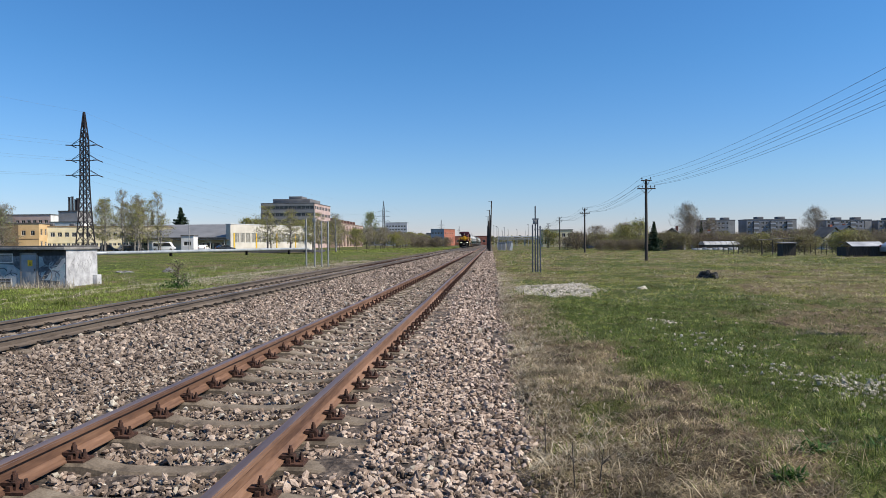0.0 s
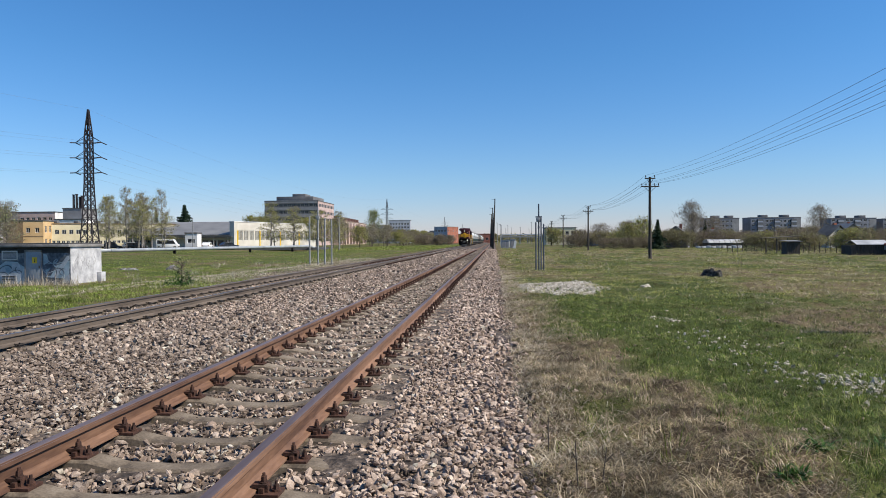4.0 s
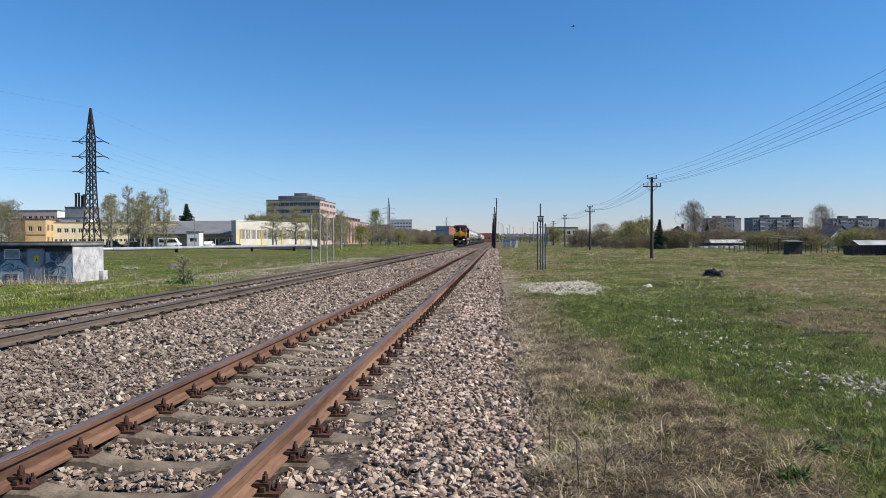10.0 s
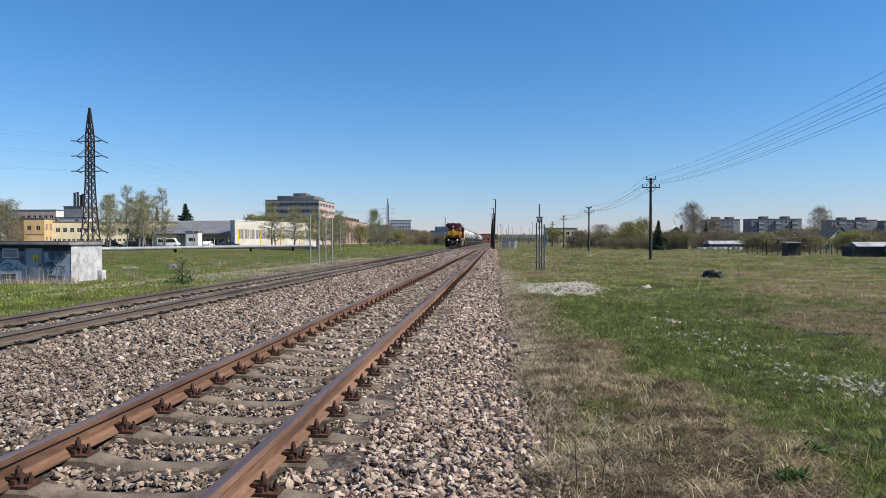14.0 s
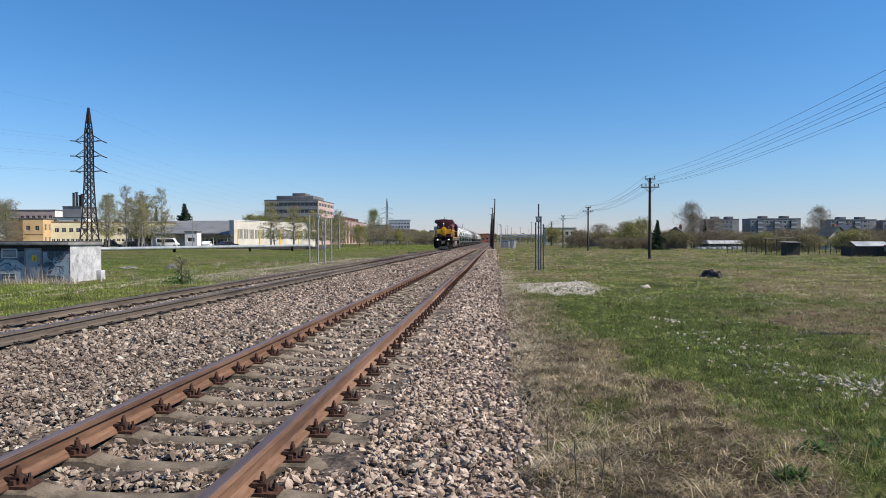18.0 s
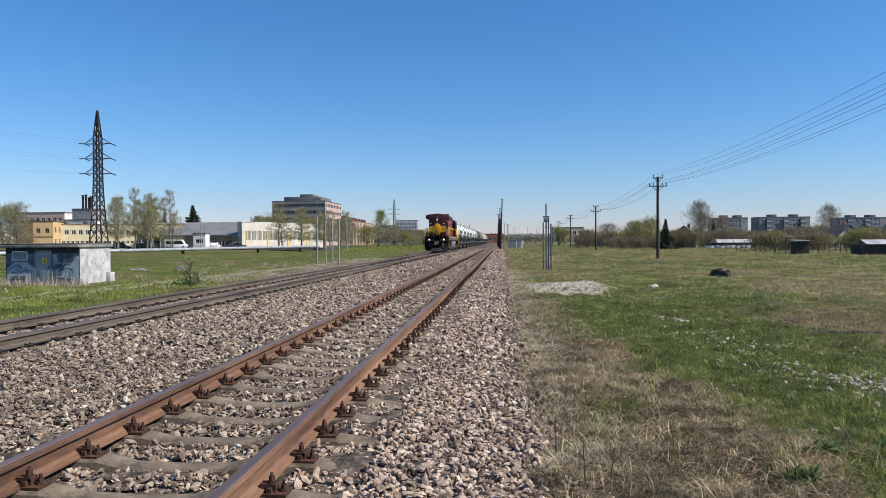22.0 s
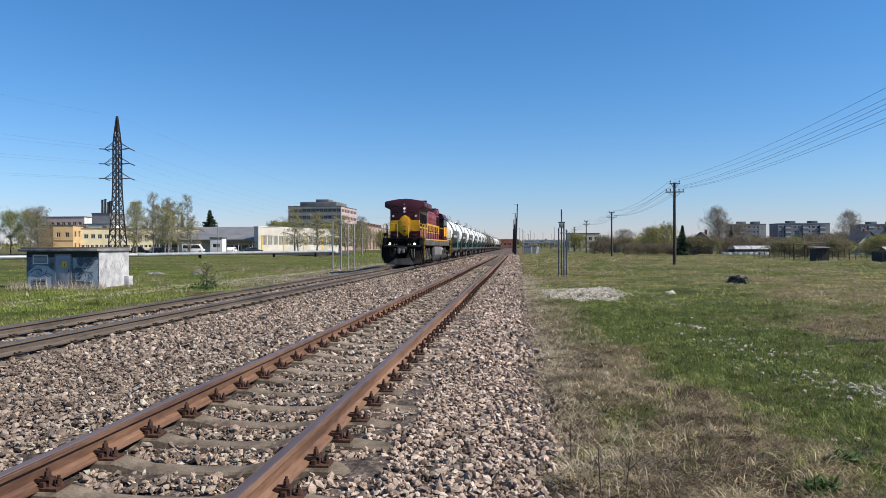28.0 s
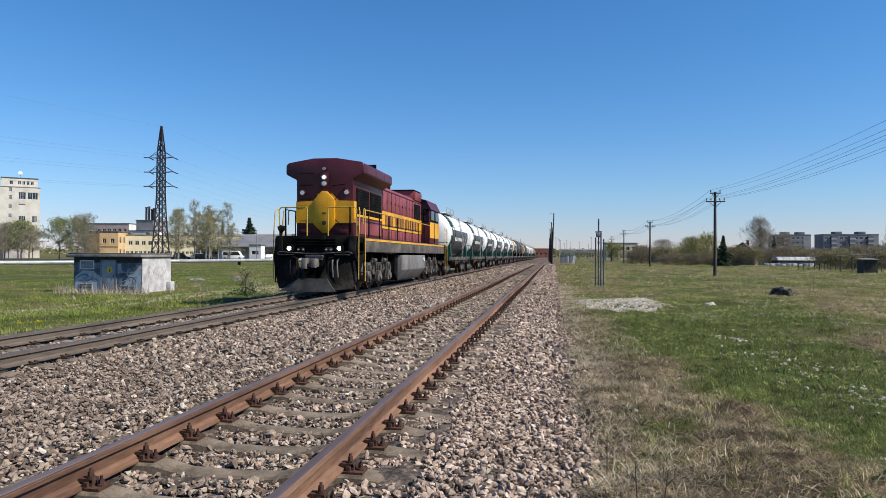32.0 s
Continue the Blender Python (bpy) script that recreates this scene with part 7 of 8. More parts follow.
# unit trees are 10 m high; the spots scale them
birch_a = tree("birch", 11, 10, 4.4, 0.20, 26, 1900, 0.14, LEAF_SPRING, BIRCHBARK, "slender birch with thin yellow-green spring leaves", twigs=1000, droop=0.25, twig_mat=PALETWIG)
birch_b = tree("birch", 12, 10, 3.8, 0.25, 28, 1000, 0.12, LEAF_SPRING, BIRCHBARK, "slender birch, mostly bare with first buds", twigs=2300, droop=0.2, twig_mat=PALETWIG)
broad_a = tree("deciduous_tree", 13, 10, 8.0, 0.16, 26, 5200, 0.24, LEAF_SPRING, BARK, "broad tree in fresh yellow-green leaf", twigs=1200)
broad_b = tree("deciduous_tree", 14, 10, 8.5, 0.18, 26, 4200, 0.24, LEAF_GREEN, BARK, "broad tree in fresh green leaf", twigs=1200)
bare_a = tree("bare_tree", 15, 10, 7.5, 0.22, 48, 500, 0.16, LEAF_OLIVE, BARK, "rounded bare tree with dense fine twigs", twigs=5000, twig_mat=PALETWIG)
bare_b = tree("bare_tree", 16, 10, 7.0, 0.2, 22, 900, 0.18, LEAF_OLIVE, BARK, "bare brown tree with fine twigs", twigs=2400, twig_mat=PALETWIG)
bare_far = tree("bare_tree", 22, 10, 7.0, 0.2, 14, 420, 0.28, LEAF_OLIVE, BARK, "far greyish bare tree of the avenue", twigs=900, twig_mat=PALETWIG)
bush_a = tree("shrub", 17, 3, 4.2, 0.02, 24, 2000, 0.15, LEAF_OLIVE, BARK, "dense olive-brown garden shrub", "shrub", twigs=1000, spread=0.3)
bush_b = tree("shrub", 18, 3, 4.0, 0.02, 24, 2200, 0.15, LEAF_SPRING, BARK, "yellow-green leafing garden shrub", "shrub", twigs=700, spread=0.3)
bush_c = tree("shrub", 19, 3, 4.4, 0.02, 24, 700, 0.13, LEAF_OLIVE, BARK, "brown nearly leafless thicket", "shrub", twigs=2400, spread=0.3)
fir = spruce(20, 10, 5.5, "dark green spruce standing alone")
wide_fir = spruce(21, 13.6, 10.5, "broad dark green spruce behind the hall")

# birches before the workshop
place(birch_a, [(-57.6, 170, 1.22, 1.5), (-53.4, 176, 1.12, 1.6), (-47.6, 183, 1.1, 1.5), (-50.6, 188, 1.12, 1.5), (-44.5, 190, 1.0, 1.4), (-59.5, 178, 1.0, 1.2), (-87.0, 146, 1.22, 1.15), (-84.0, 141, 1.20, 1.2), (-80.0, 146, 1.12, 1.2), (-77.6, 143, 1.02, 1.2), (-93, 165, 1.25, 1.2), (-87.5, 166, 1.35, 1.2), (-76.0, 150, 0.85, 1.2)])
place(birch_b, [(-85.2, 150, 1.46, 1.0), (-55.0, 181, 1.2, 1.2), (-45.8, 196, 1.15, 1.3), (-83.2, 152, 1.36, 1.1), (-86.6, 160, 1.3, 1.1), (-77.6, 152, 1.42, 1.0), (-89.5, 149, 1.2, 1.2), (-79.8, 148, 1.22, 0.9), (-96, 172, 1.3, 1.2)])
# avenue along the far side
broad_spots, yellow_spots, bare_spots = [], [], []
r = random.Random(8)
for i in range(26):
    y = 235 + i * 17
    x = -52 - 0.022 * (y - 235) + r.uniform(-3, 3)
    (yellow_spots if i % 4 == 1 else bare_spots).append((x, y, r.uniform(0.75, 1.05), r.uniform(0.85, 1.15)))
for i in range(12):
    y = 240 + i * 30
    bare_spots.append((-66 - r.uniform(0, 8), y, r.uniform(0.8, 1.15), 1.0))
for i in range(40):
    y = 285 + i * 11
    (yellow_spots if i % 6 == 2 else bare_spots).append((-46 - 0.03 * (y - 285) + r.uniform(-4, 3), y, r.uniform(0.55, 0.95), r.uniform(0.9, 1.3)))
yellow_spots += [(-60, 212, 0.95, 0.95), (-55, 226, 0.9, 1.0), (-70, 255, 1.05, 1.0), (-92, 262, 1.15, 1.0), (-99, 268, 1.2, 0.9), (-84, 268, 1.0, 1.0)]
broad_spots += [(-128, 158, 1.05, 0.95), (-121, 156, 1.05, 0.9), (-134, 152, 0.95, 1.0), (-78, 430, 2.1, 1.2)]
bare_spots += [(-113, 148, 1.12, 0.9), (-124, 143, 0.7, 1.0), (-137, 150, 0.9, 1.0), (-142, 160, 0.8, 1.1), (-128, 138, 0.6, 1.0), (-154, 168, 1.0, 1.0), (-148, 172, 0.9, 0.8), (-109, 143, 0.6, 1.0), (-163, 180, 1.0, 0.9)]
place(broad_a, yellow_spots)
place(broad_b, broad_spots)
place(bare_b, [q for q in bare_spots if q[1] < 235])
place(bare_far, [q for q in bare_spots if q[1] >= 235])
place(wide_fir, [(-102.0, 215, 1.05, 1.45)])
place(fir, [(28.4, 120, 0.53, 0.78), (46.5, 153, 0.62, 0.6), (-104, 200, 1.2, 0.9)])
# garden side
place(bare_a, [(42.8, 150, 0.95, 0.78), (45.5, 158, 0.75, 0.7), (74.0, 160, 0.90, 0.74), (33.0, 172, 0.62, 0.8), (25.8, 168, 0.55, 0.9), (93, 152, 0.86, 1.1), (88, 140, 0.7, 1.1), (104, 160, 0.9, 1.1), (60, 190, 0.75, 0.9)])
olive, leafy, brown = [], [], []
for i in range(54):
    x = 17 + i * 1.75
    y = 158 - 0.30 * (x - 17) + r.uniform(-9, 9)
    (olive, leafy, brown)[r.choice((0, 0, 1, 2, 2))].append((x, y, r.uniform(0.75, 1.25), r.uniform(0.9, 1.35)))
for i in range(22):
    x = 34 + i * 1.5
    y = 104 - 0.5 * (x - 34) + r.uniform(-5, 5)
    (olive, leafy, brown)[r.choice((0, 0, 1, 2))].append((x, y, r.uniform(0.6, 0.95), r.uniform(0.7, 1.05)))
for i in range(26):
    (olive, brown)[i % 2].append((60 + i * 4.5, 190 + r.uniform(-12, 12), r.uniform(0.7, 1.1), r.uniform(1.0, 1.5)))
olive += [(35.2, 136, 1.1, 1.0), (37.4, 135, 1.0, 1.0), (33.4, 138, 1.0, 0.9)]
olive, leafy, brown = ([p for p in q if not (40.5 < p[0] * 138 / p[1] < 51.5 and p[1] < 141)] for q in (olive, leafy, brown))
leafy += [(55.0, 119, 0.7, 0.8), (57.3, 118, 0.62, 0.8), (59.2, 120, 0.72, 0.8), (49.8, 100, 0.85, 0.8), (51.9, 101, 0.66, 0.7), (54.4, 100, 0.62, 0.7), (57.0, 101, 0.85, 0.8), (29.6, 138, 1.75, 1.2), (26.5, 136, 1.5, 1.1), (17.8, 215, 1.7, 1.1), (19.6, 213, 1.5, 1.1), (21.0, 168, 1.2, 1.0)]
brown += [(21 + i * 1.9, 132, 0.62, 0.8) for i in range(6)]
brown += [(-46 + i * 1.05 + r.uniform(-1, 1), 395 + r.uniform(-25, 60), r.uniform(1.2, 1.9), r.uniform(1.3, 2.0)) for i in range(18)]
place(bush_a, olive)
place(bush_b, leafy)
place(bush_c, brown)
place(tree("deciduous_tree", 31, 10, 8.5, 0.1, 18, 1300, 0.42, LEAF_OLIVE, BARK, "far tree in thin olive leaf", twigs=600),
      [(x, 360 + r.uniform(-30, 60), r.uniform(0.38, 0.6), r.uniform(0.7, 1.1)) for x in range(36, 330, 9)])
place(tree("deciduous_tree", 32, 10, 8.5, 0.1, 18, 1300, 0.5, LEAF_OLIVE, BARK, "far tree at the end of the line", twigs=500),
      [(x, 700 + r.uniform(-30, 60), r.uniform(0.7, 1.0), r.uniform(1.2, 1.9)) for x in range(-260, 60, 13)])

# woods on the horizon
g = np.random.default_rng(5)
n = 40000
a = g.uniform(-1.0, 0.75, n)
d = g.uniform(900, 1250, n)
px, pyy = d * np.tan(a * 0.9), d
hh = 9 + 4 * wavy(px, pyy, 160, 2) + 3 * wavy(px, pyy, 37, 1)
pts = np.stack([px, pyy, g.random(n) ** 0.8 * np.maximum(hh, 3)], 1)
tagged(new("far_woods", leaf_mesh("far_woods", pts, 2.6, LEAF_OLIVE, 1.0, 9)), "distant olive-brown woods along the horizon", "woods", kind="stuff")


# ---- grass and small things on the ground ----


def blades(name, x, y, length, width, lean, mat, seed, zfun=ground_z, lift=-0.012):
    """Bent grass blades: two quads and a tip each, as three triangles."""
    g = np.random.default_rng(seed)
    n = len(x)
    z = zfun(x, y) + lift * (0.4 + 0.6 * g.random(n))
    L = length * np.exp(0.35 * g.standard_normal(n))
    W = width * np.exp(0.25 * g.standard_normal(n))
    az = g.uniform(0, 2 * math.pi, n)
    tilt = np.clip(lean + 0.28 * g.standard_normal(n), 0.02, 1.5)
    dx, dy = np.cos(az), np.sin(az)
    sx, sy = -dy * W / 2, dx * W / 2
    h1 = L * 0.55
    p0 = np.stack([x, y, z], 1)
    p1 = p0 + np.stack([dx * h1 * np.sin(tilt * 0.85), dy * h1 * np.sin(tilt * 0.85), h1 * np.cos(tilt * 0.85)], 1)
    p2 = p1 + np.stack([dx * (L - h1) * np.sin(tilt * 1.25), dy * (L - h1) * np.sin(tilt * 1.25), (L - h1) * np.cos(np.minimum(tilt * 1.25, 1.62))], 1)
    s = np.stack([sx, sy, np.zeros(n)], 1)
    v = np.stack([p0 - s, p0 + s, p1 - s * 0.8, p1 + s * 0.8, p2], 1)
    t = np.array([(0, 1, 3), (0, 3, 2), (2, 3, 4)])
    f = t[None] + 5 * np.arange(n)[:, None, None]
    return new(name, raw_mesh(name, v.reshape(-1, 3), f.reshape(-1, 3), mat))


def tussocks(name, cx, cy, each, length, width, radius, mat, seed, label, flat=0.0):
    """Domed clumps: blades that spread outwards from a common middle."""
    g = np.random.default_rng(seed)
    m = len(cx)
    big = np.repeat(np.exp(0.35 * g.standard_normal(m)), each)
    a, q = g.uniform(0, 2 * math.pi, m * each), np.sqrt(g.random(m * each))
    x = np.repeat(cx, each) + radius * big * q * np.cos(a) * 1.2
    y = np.repeat(cy, each) + radius * big * q * np.sin(a)
    n = m * each
    z = ground_z(x, y) - 0.01
    L, W = length * big * np.exp(0.25 * g.standard_normal(n)), width * np.exp(0.25 * g.standard_normal(n))
    az = a + 0.7 * g.standard_normal(n)
    tilt = np.clip(flat + 0.25 + 0.75 * q + 0.2 * g.standard_normal(n), 0.05, 1.45)
    d = np.stack([np.cos(az), np.sin(az)], 1)
    sway = np.stack([-d[:, 1] * W / 2, d[:, 0] * W / 2, np.zeros(n)], 1)
    h1 = L * 0.55
    p0 = np.stack([x, y, z], 1)
    p1 = p0 + np.stack([d[:, 0] * h1 * np.sin(0.8 * tilt), d[:, 1] * h1 * np.sin(0.8 * tilt), h1 * np.cos(0.8 * tilt)], 1)
    t2 = np.minimum(1.35 * tilt, 1.6)
    p2 = p1 + (L - h1)[:, None] * np.stack([d[:, 0] * np.sin(t2), d[:, 1] * np.sin(t2), np.cos(t2)], 1)
    v = np.stack([p0 - sway, p0 + sway, p1 - sway * 0.8, p1 + sway * 0.8, p2], 1)
    f = np.array([(0, 1, 3), (0, 3, 2), (2, 3, 4)])[None] + 5 * np.arange(n)[:, None, None]
    return tagged(new(name, raw_mesh(name, v.reshape(-1, 3), f.reshape(-1, 3), mat)), label, "grass", kind="stuff")


def wedge(n, y0, y1, x0=0.0, slope=0.66, margin=0.8):
    """Points over the seen part of the right-hand meadow."""
    y = rng.uniform(y0, y1, n)
    x = rng.uniform(x0, slope * y1 + margin, n)
    k = x < slope * y + margin
    return x[k], y[k]


zones = ((120000, 3.0, 9.0, 0.058, 0.0038), (130000, 9.0, 18.0, 0.055, 0.006), (95000, 18.0, 36.0, 0.06, 0.011), (60000, 36.0, 75.0, 0.08, 0.026), (36000, 75.0, 150.0, 0.12, 0.06))
for i, (n, y0, y1, ln, wd) in enumerate(zones):
    x, y = wedge(n, y0, y1)
    c = cover(x, y)
    clump = wavy(x, y, 0.9, 11) * 0.5 + wavy(x, y, 0.37, 12) * 0.5
    mats = wavy(x, y, 2.3, 31) * 0.5 + wavy(x, y * 0.5, 5.5, 32) * 0.5
    w = smooth01(13.0, 26.0, y)
    share = (1 - w) * (c + 0.25 * clump + 0.10) + w * (0.60 + 0.7 * mats)
    gr = rng.random(len(x)) < np.clip(share, 0.12, 0.86)
    keep = rng.random(len(x)) < 0.70 + 0.55 * clump
    soil = (x < 0.3 + 0.15 * mottle(x, y, 0.8, 4)) & (rng.random(len(x)) < 0.55)
    k = keep & gr & ~soil
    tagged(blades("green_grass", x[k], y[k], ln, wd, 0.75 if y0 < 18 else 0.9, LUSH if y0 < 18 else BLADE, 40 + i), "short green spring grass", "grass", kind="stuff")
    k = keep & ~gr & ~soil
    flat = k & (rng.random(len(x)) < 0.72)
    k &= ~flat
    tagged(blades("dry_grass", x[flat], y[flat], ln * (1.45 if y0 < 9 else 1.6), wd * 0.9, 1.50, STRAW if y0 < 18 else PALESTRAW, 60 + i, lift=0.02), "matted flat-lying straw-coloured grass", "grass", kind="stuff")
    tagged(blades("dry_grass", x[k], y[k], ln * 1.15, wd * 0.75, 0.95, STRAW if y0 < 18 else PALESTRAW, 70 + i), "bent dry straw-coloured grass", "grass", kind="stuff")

for i, (n, y0, y1, each, ln, wd, rad) in enumerate(((1700, 3.2, 9.0, 34, 0.075, 0.0055, 0.07), (2800, 9.0, 20.0, 24, 0.08, 0.008, 0.10), (3600, 20.0, 45.0, 14, 0.10, 0.017, 0.16), (2800, 45.0, 110.0, 10, 0.15, 0.05, 0.30))):
    cx, cy = wedge(n, y0, y1, 0.4)
    c = cover(cx, cy)
    pick = rng.random(len(cx))
    k = pick < c + 0.05
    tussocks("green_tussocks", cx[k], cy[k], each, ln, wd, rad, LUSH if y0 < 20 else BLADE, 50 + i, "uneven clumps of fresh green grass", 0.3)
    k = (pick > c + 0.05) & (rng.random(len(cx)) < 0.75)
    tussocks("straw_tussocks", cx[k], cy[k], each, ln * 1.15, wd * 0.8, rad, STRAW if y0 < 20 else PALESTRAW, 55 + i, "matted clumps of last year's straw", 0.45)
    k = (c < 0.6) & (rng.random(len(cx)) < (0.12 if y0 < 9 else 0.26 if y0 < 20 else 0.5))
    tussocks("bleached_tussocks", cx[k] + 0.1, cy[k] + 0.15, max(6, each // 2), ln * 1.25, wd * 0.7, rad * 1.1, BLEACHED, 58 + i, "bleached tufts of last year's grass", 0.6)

x, y = 0.08 + np.abs(0.55 * rng.standard_normal(16000)), 5.0 + 32 * rng.random(16000) ** 1.2
k = mottle(x, y, 0.8, 28) + 0.4 * mottle(x, y, 0.25, 29) > -0.35
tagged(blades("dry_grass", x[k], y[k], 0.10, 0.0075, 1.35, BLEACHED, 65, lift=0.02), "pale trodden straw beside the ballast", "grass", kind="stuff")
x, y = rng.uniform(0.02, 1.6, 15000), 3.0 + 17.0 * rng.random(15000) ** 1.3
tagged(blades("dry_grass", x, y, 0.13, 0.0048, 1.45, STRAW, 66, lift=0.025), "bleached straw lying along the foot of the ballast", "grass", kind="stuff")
x, y = wedge(5000, 3.0, 10.0, 0.3)
k = (x < 1.2 + 0.42 * np.maximum(0.0, 9.0 - y) + 0.5 * wavy(x, y, 1.9, 5)) & (wavy(x, y, 0.8, 12) + 0.5 * wavy(x, y, 1.7, 14) > -0.25)
x, y = x[k], y[k]
tagged(blades("dry_grass", x, y, 0.20, 0.0045, 1.48, STRAW, 67, lift=0.03), "long bleached straw stalks lying flat", "grass", kind="stuff")

x, y = rng.uniform(0.4, 6.0, 15000), rng.uniform(-6.0, 3.1, 15000)
gr = rng.random(len(x)) < 0.15 + 0.8 * cover(x, y)
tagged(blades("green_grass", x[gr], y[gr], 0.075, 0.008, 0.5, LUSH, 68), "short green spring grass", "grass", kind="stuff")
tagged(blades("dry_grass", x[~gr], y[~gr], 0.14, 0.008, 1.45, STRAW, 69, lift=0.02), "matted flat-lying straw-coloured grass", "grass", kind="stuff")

# the strip beyond the running line, with two trodden straw tracks
def worn(x, y):
    """How worn the verge is: pale along two foot tracks and on the bank's foot."""
    one = np.exp(-((x + 18.9 - 0.11 * (y - 32) + 0.35 * mottle(x, y, 4, 21)) / 0.42) ** 2)
    two = 0.7 * np.exp(-((x + 16.6 - 0.03 * (y - 32) + 0.5 * mottle(x, y, 4, 22)) / 0.4) ** 2)
    foot = np.exp(-((x + 13.3 + 0.5 * mottle(x, y, 5, 23)) / 1.5) ** 2)
    return np.clip((one + two) * smooth01(17.0, 24.0, y) * (0.75 + 0.5 * mottle(x, y, 2.5, 24)) + foot * smooth01(27.0, 36.0, y), 0, 1)


for i, (n, y0, y1, xa, xb, ln, wd) in enumerate(((62000, 11, 34, -26, -11.3, 0.10, 0.010), (50000, 30, 62, -44, -11.3, 0.085, 0.02), (44000, 60, 170, -78, -11.5, 0.10, 0.05), (9000, 170, 330, -50, -11.5, 0.3, 0.12))):
    x, y = rng.uniform(xa, xb, n), rng.uniform(y0, y1, n)
    c = cover(x, y)
    w = worn(x, y)
    gr = rng.random(n) < np.clip(c + 0.42 + 0.25 * mottle(x, y, 1.6, 25) - 1.1 * w, 0.04, 0.98)
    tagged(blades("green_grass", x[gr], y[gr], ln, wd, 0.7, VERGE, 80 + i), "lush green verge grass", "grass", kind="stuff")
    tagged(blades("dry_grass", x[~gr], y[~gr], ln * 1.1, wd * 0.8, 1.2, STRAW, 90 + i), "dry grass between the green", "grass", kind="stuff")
x, y = rng.uniform(-24, -11.6, 120000), rng.uniform(15, 75, 120000)
k = rng.random(len(x)) < 1.3 * worn(x, y) * np.where(x < -14.6, 1.0, 0.22)
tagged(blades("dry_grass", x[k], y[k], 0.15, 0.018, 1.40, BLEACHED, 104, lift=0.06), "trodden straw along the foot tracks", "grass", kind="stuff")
cx, cy = rng.uniform(-27, -12.0, 900), rng.uniform(12, 34, 900)
k = mottle(cx, cy, 2.4, 26) > -0.2
tussocks("verge_tussocks", cx[k], cy[k], 30, 0.17, 0.012, 0.16, VERGE, 105, "thick clumps of bright verge grass", 0.1)
# tall straw at the hut's foot and on the verge
x, y = rng.uniform(-28.4, -22.6, 800), 35.42 - np.abs(rng.standard_normal(800)) * 0.7
tagged(blades("tall_dry_grass", x, y, 0.42, 0.014, 0.5, BLEACHED, 101), "tall bleached grass at the foot of the hut", "grass", kind="stuff")
cx, cy = rng.uniform(-27, -13, 70), rng.uniform(27, 75, 70)
x = np.repeat(cx, 26) + 0.20 * rng.standard_normal(70 * 26)
y = np.repeat(cy, 26) + 0.20 * rng.standard_normal(70 * 26)
tagged(blades("dry_tussocks", x, y, 0.34, 0.014, 0.75, BLEACHED, 102), "scattered pale tussocks of last year's grass", "grass", kind="stuff")
cx, cy = wedge(900, 17, 95, 2.0)
x = np.repeat(cx, 18) + 0.16 * rng.standard_normal(len(cx) * 18)
y = np.repeat(cy, 18) + 0.16 * rng.standard_normal(len(cx) * 18)
tagged(blades("dry_tussocks", x, y, 0.22, 0.013, 1.3, BLEACHED, 103), "scattered pale tussocks of last year's grass", "grass", kind="stuff")

# pale gravel spread and loose pebbles in the turf
n = 3600
a, q = rng.uniform(0, 2 * math.pi, n), np.sqrt(rng.random(n))
edge = 1 + 0.35 * mottle(3 * np.cos(a), 3 * np.sin(a), 1.6, 2)
x = 2.4 + 1.35 * q * np.cos(a) * edge + 0.12 * rng.standard_normal(n) + 0.09 * (np.sin(a) * q * 3)
y = 24.0 + 3.1 * q * np.sin(a) * edge + 0.25 * rng.standard_normal(n)
k = mottle(x, y, 0.5, 14) + 0.9 * (1 - q) > -0.45
x, y, q = x[k], y[k], q[k]
z = ground_z(x, y) + 0.02 * (1 - q) + 0.005
tagged(stones("gravel_spread", x, y, z, 0.046, PEBBLE), "spread heap of pale limestone gravel on the grass", "gravel", kind="stuff")
parts = []
for cx, cy, sx, sy, n in ((4.1, 7.75, 0.28, 0.38, 170), (4.55, 7.6, 0.35, 0.4, 170), (3.5, 8.9, 0.25, 0.4, 24), (3.6, 10.4, 0.25, 0.7, 34), (3.65, 12.4, 0.18, 0.5, 22), (3.6, 14.3, 0.18, 0.25, 60), (3.3, 11.4, 0.5, 1.2, 22), (3.8, 8.3, 0.28, 0.35, 36)):
    parts.append(np.stack([cx + sx * rng.standard_normal(n), cy + sy * rng.standard_normal(n)], 1))
p = np.concatenate(parts)
tagged(stones("loose_pebbles", p[:, 0], p[:, 1], ground_z(p[:, 0], p[:, 1]) + 0.008, 0.031, PEBBLE), "loose pale pebbles scattered through the turf", "pebbles", kind="stuff")
x, y = 0.25 + np.abs(0.32 * rng.standard_normal(2600)), 3.4 + 36 * rng.random(2600) ** 1.4
tagged(stones("strewn_stones", x, y, ground_z(x, y) + 0.008, 0.03, STONE, CHIP, CHIPF), "ballast stones strewn along the edge of the grass", "stones", kind="stuff")
x, y = rng.uniform(-15.4, -11.6, 5200), rng.uniform(29, 66, 5200)
k = mottle(x, y, 1.8, 27) + 0.5 * (x > -13.5) > 0.0
tagged(stones("strewn_stones", x[k], y[k], ground_z(x[k], y[k]) + 0.02, 0.055, STONE_OLD, CHIP, CHIPF), "spilt brown stones on the foot of the bank", "stones", kind="stuff")
x, y = wedge(420, 3.2, 16, 0.4)
tagged(stones("stray_stones", x, y, ground_z(x, y) + 0.004, 0.028, STONE), "stray ballast stones in the grass", "stones", kind="stuff")


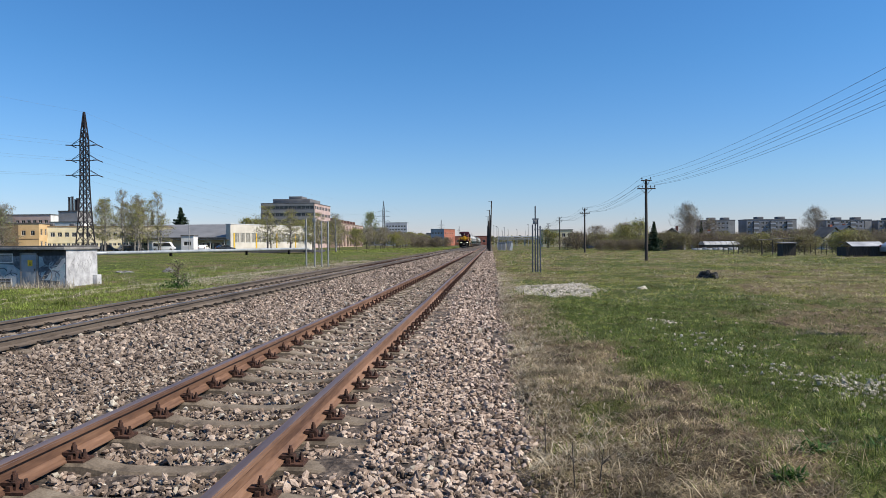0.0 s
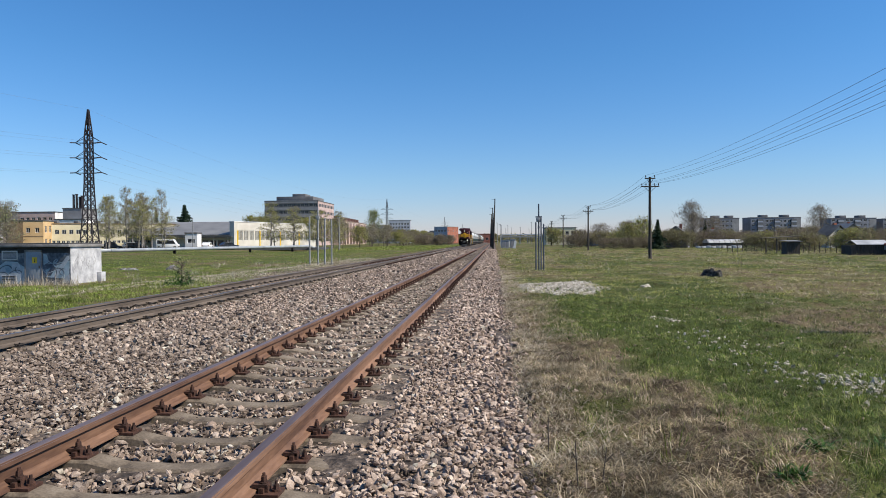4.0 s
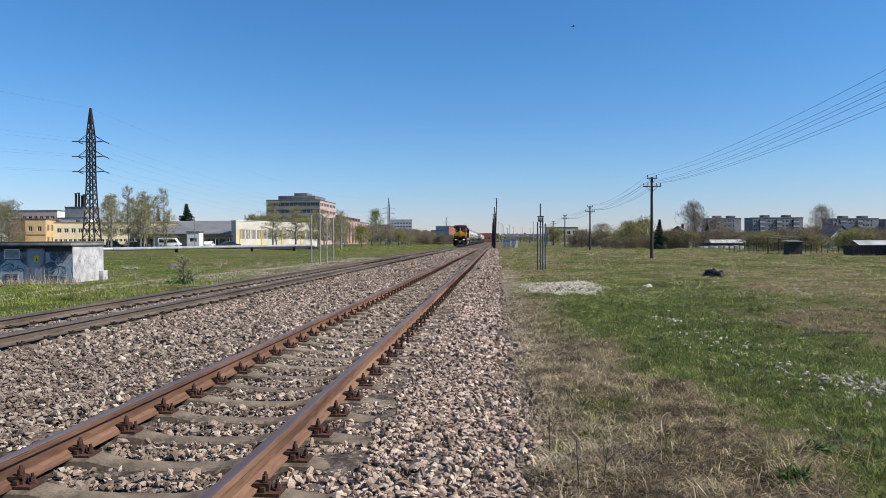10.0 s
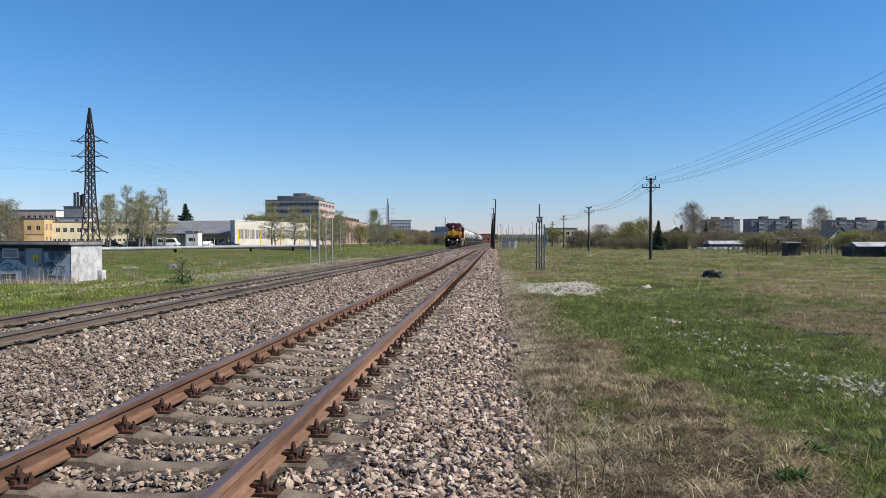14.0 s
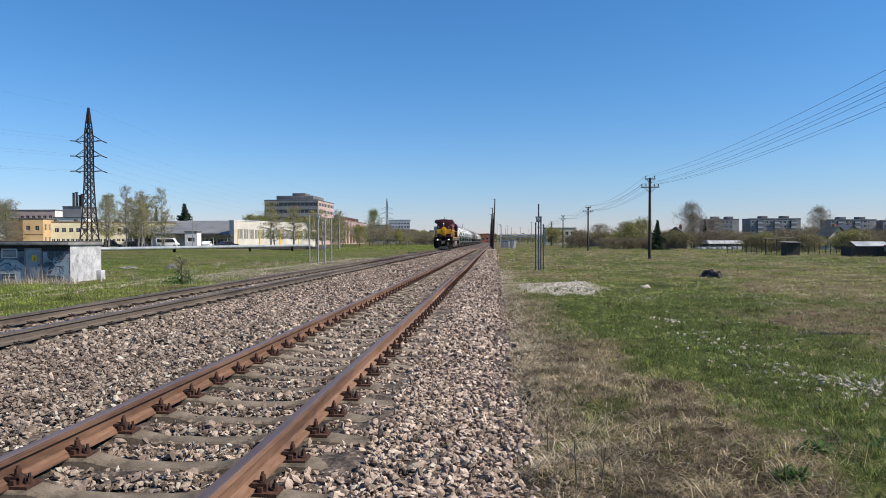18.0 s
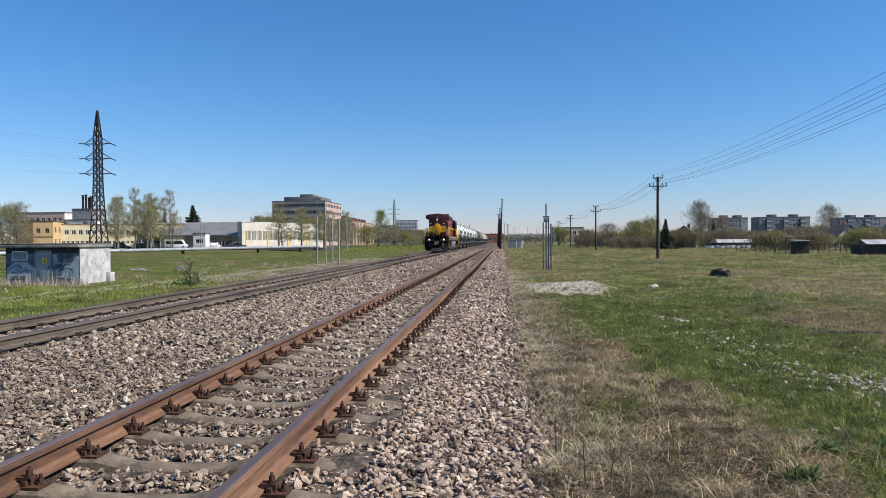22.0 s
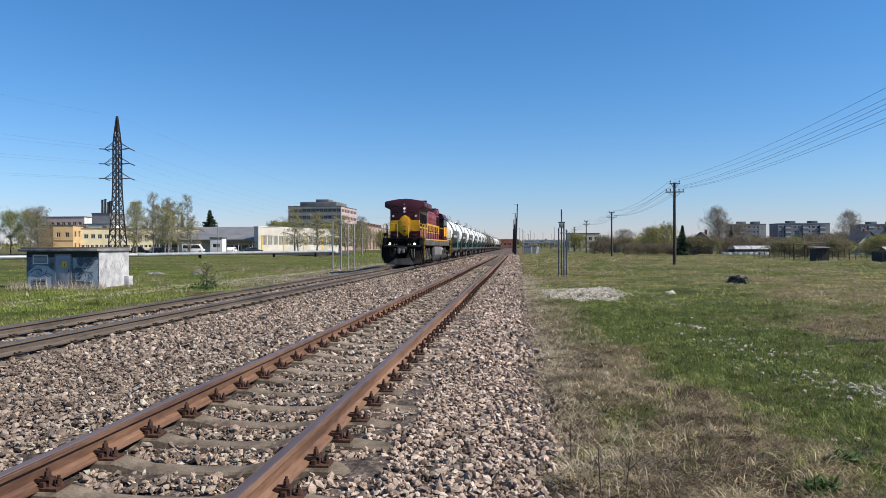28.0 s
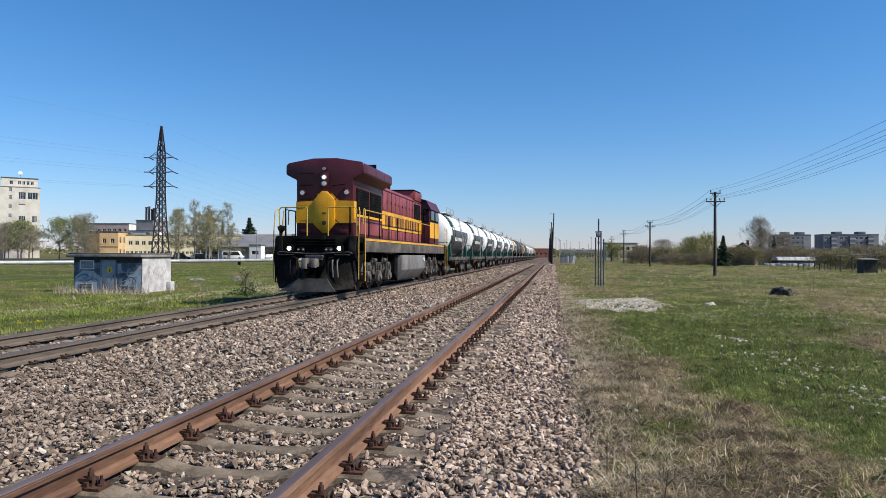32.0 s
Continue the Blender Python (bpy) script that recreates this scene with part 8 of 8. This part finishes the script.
def rock(name, x, y, z, sx, sy, sz, mat, label, seed):
    """A lumpy boulder: a sphere pushed in and out."""
    bm = bmesh.new()
    bmesh.ops.create_icosphere(bm, subdivisions=3, radius=1)
    for v in bm.verts:
        k = 1 + 0.6 * noise.noise(v.co * 1.3 + Vector((seed, 0, 0))) + 0.3 * noise.noise(v.co * 3.4 + Vector((0, seed, 0)))
        v.co = Vector((v.co.x * sx * k, v.co.y * sy * k, max(-0.2, v.co.z * k) * sz))
    me = bpy.data.meshes.new(name)
    bm.to_mesh(me)
    bm.free()
    me.materials.append(mat)
    ob = new(name, me)
    ob.matrix_basis = pose(x, y, z)
    return tagged(ob, label, "rock")


rock("boulder", 9.75, 31.6, 0.0, 0.31, 0.32, 0.36, ROCKDARK, "black tarry boulder lying in the meadow", 2)
rock("boulder", 10.05, 31.35, 0.0, 0.24, 0.28, 0.24, ROCKDARK, "grey boulder leaning on the black one", 5)
rock("stone", 5.2, 23.6, 0.0, 0.17, 0.13, 0.13, PEBBLE, "small pale stone in the turf", 3)
rock("stone", -27.7, 56, -0.62, 0.42, 0.35, 0.32, HUTCONC, "pale stone lying on the verge", 4)
rock("stone", -29.9, 53.5, -0.62, 0.55, 0.4, 0.18, HUTCONC, "flat pale stone lying on the verge", 6)
rock("stone", -31.2, 54.5, -0.62, 0.35, 0.3, 0.14, HUTCONC, "flat pale stone lying on the verge", 7)


def weed(x, y, h, n, seed, name="weed", mat=WEED, label="dark green leafy weed clump", w=0.024):
    xx = x + 0.05 * rng.standard_normal(n)
    yy = y + 0.05 * rng.standard_normal(n)
    return tagged(blades(name, xx, yy, h, w, 1.15, mat, seed), label, "weed", kind="stuff")


weed(2.42, 5.25, 0.085, 90, 201)
weed(2.02, 4.72, 0.08, 90, 202)
weed(2.95, 5.35, 0.08, 80, 203)
weed(3.1, 5.5, 0.07, 40, 204)
weed(4.6, 14.3, 0.12, 24, 205, label="dark green thistle rosette")
for i in range(9):
    weed(rng.uniform(1.6, 5.0), rng.uniform(5.2, 13.0), 0.06, 18, 210 + i)
for i, (x, y) in enumerate(((-14.9, 16.9), (-14.6, 17.2))):
    weed(x, y, 0.10, 60, 230 + i, "dandelion_clump", DANDELION, "yellow flowering dandelion clump", 0.03)
for i, (x, y, h) in enumerate(((0.55, 4.55, 0.32), (0.72, 4.62, 0.26), (0.42, 5.4, 0.30), (5.2, 27, 0.9), (10.5, 30, 0.8), (11.9, 33.5, 0.85), (7.3, 25, 0.6), (8.9, 28.8, 0.7))):
    st = thing("dry_stalk", pose(x, y, float(ground_z(np.array(x), np.array(y))), 0, rng.uniform(-6, 6), rng.uniform(0, 360)), "single dry brown weed stalk", "stalk", "dry stalks")
    put("stem", Shape().rod((0, 0, -0.03), (h * 0.06, 0, h), 0.004 + h * 0.004, 0.003, 5), OLDWOOD, st)
    put("twig", Shape().rod((h * 0.03, 0, h * 0.55), (h * 0.2, 0.03, h * 0.85), 0.003, 0.002, 4), OLDWOOD, st)

# scraggy bush by the running line, with a bare crown
sb = tree("scraggy_bush", 41, 1.35, 0.9, 0.01, 16, 420, 0.05, LEAF_GREEN, BARK, "small green scraggy bush with bare top twigs", "shrub", spread=0.08, twigs=160, twig_mat=LEAF_BROWN)
q = rng.standard_normal((1300, 3)) * np.array([0.36, 0.36, 0.27])
q[:, 2] = np.abs(q[:, 2]) * np.exp(-0.6 * (q[:, 0] ** 2 + q[:, 1] ** 2)) + 0.02
put("leaves", leaf_mesh("leaves", q, 0.055, WEED, 1.0, 77), None, sb, "low green leaves at its foot")
sb.matrix_basis = pose(-14.5, 30.2, -0.40)

# a bird crossing the sky
bird = thing("bird", pose(-60, 60, 21.5), "small dark bird in flight", "bird")
put("body", Shape().rod((-0.16, 0, 0), (0.02, 0, 0.01), 0.015, 0.045, 8).rod((0.02, 0, 0.01), (0.17, 0, 0.0), 0.045, 0.012, 8), BLACKIRON, bird, smooth=True)
for k in (-1, 1):
    put("wing", Shape().add([(0.06, 0, 0.02), (0.02, k * 0.16, 0.07), (-0.06, k * 0.30, 0.03), (-0.06, k * 0.14, 0.05), (-0.05, 0, 0.02), (0.06, 0, 0.028), (0.02, k * 0.16, 0.078), (-0.06, k * 0.30, 0.036), (-0.06, k * 0.14, 0.058), (-0.05, 0, 0.028)],
                            [(0, 1, 2, 3, 4), (9, 8, 7, 6, 5), (0, 5, 6, 1), (1, 6, 7, 2), (2, 7, 8, 3), (3, 8, 9, 4), (4, 9, 5, 0)]), BLACKIRON, bird)


def motions():
    """The train rolls in; every wheelset turns with the distance run."""
    for ob, behind in RIDING:
        walk(ob, [(t, pose(MAIN_X, front_at(t) + behind, MAIN_Z)) for t in range(0, 33)])
    flight = [(0.0, -77.0, 30.0), (3.0, -53.0, 26.0), (6.4, -27.96, 22.78), (7.0, -21.41, 21.64), (7.6, -14.59, 21.05), (8.2, -8.42, 20.66), (13.0, 28.82, 20.34), (18.0, 76.0, 23.0), (32.0, 190.0, 26.0)]
    walk(bird, [(t, pose(x, 60, z)) for t, x, z in flight])
    for w, place, r in ROLLING:
        rows = []
        for i in range(321):
            t = i / 10
            turn = math.degrees((front_at(0) - front_at(t)) / r / (0.961 if r > 0.5 else 1.0))
            rows.append((t, pose(*place, turn % 360.0)))
        walk(w, rows)


motions()
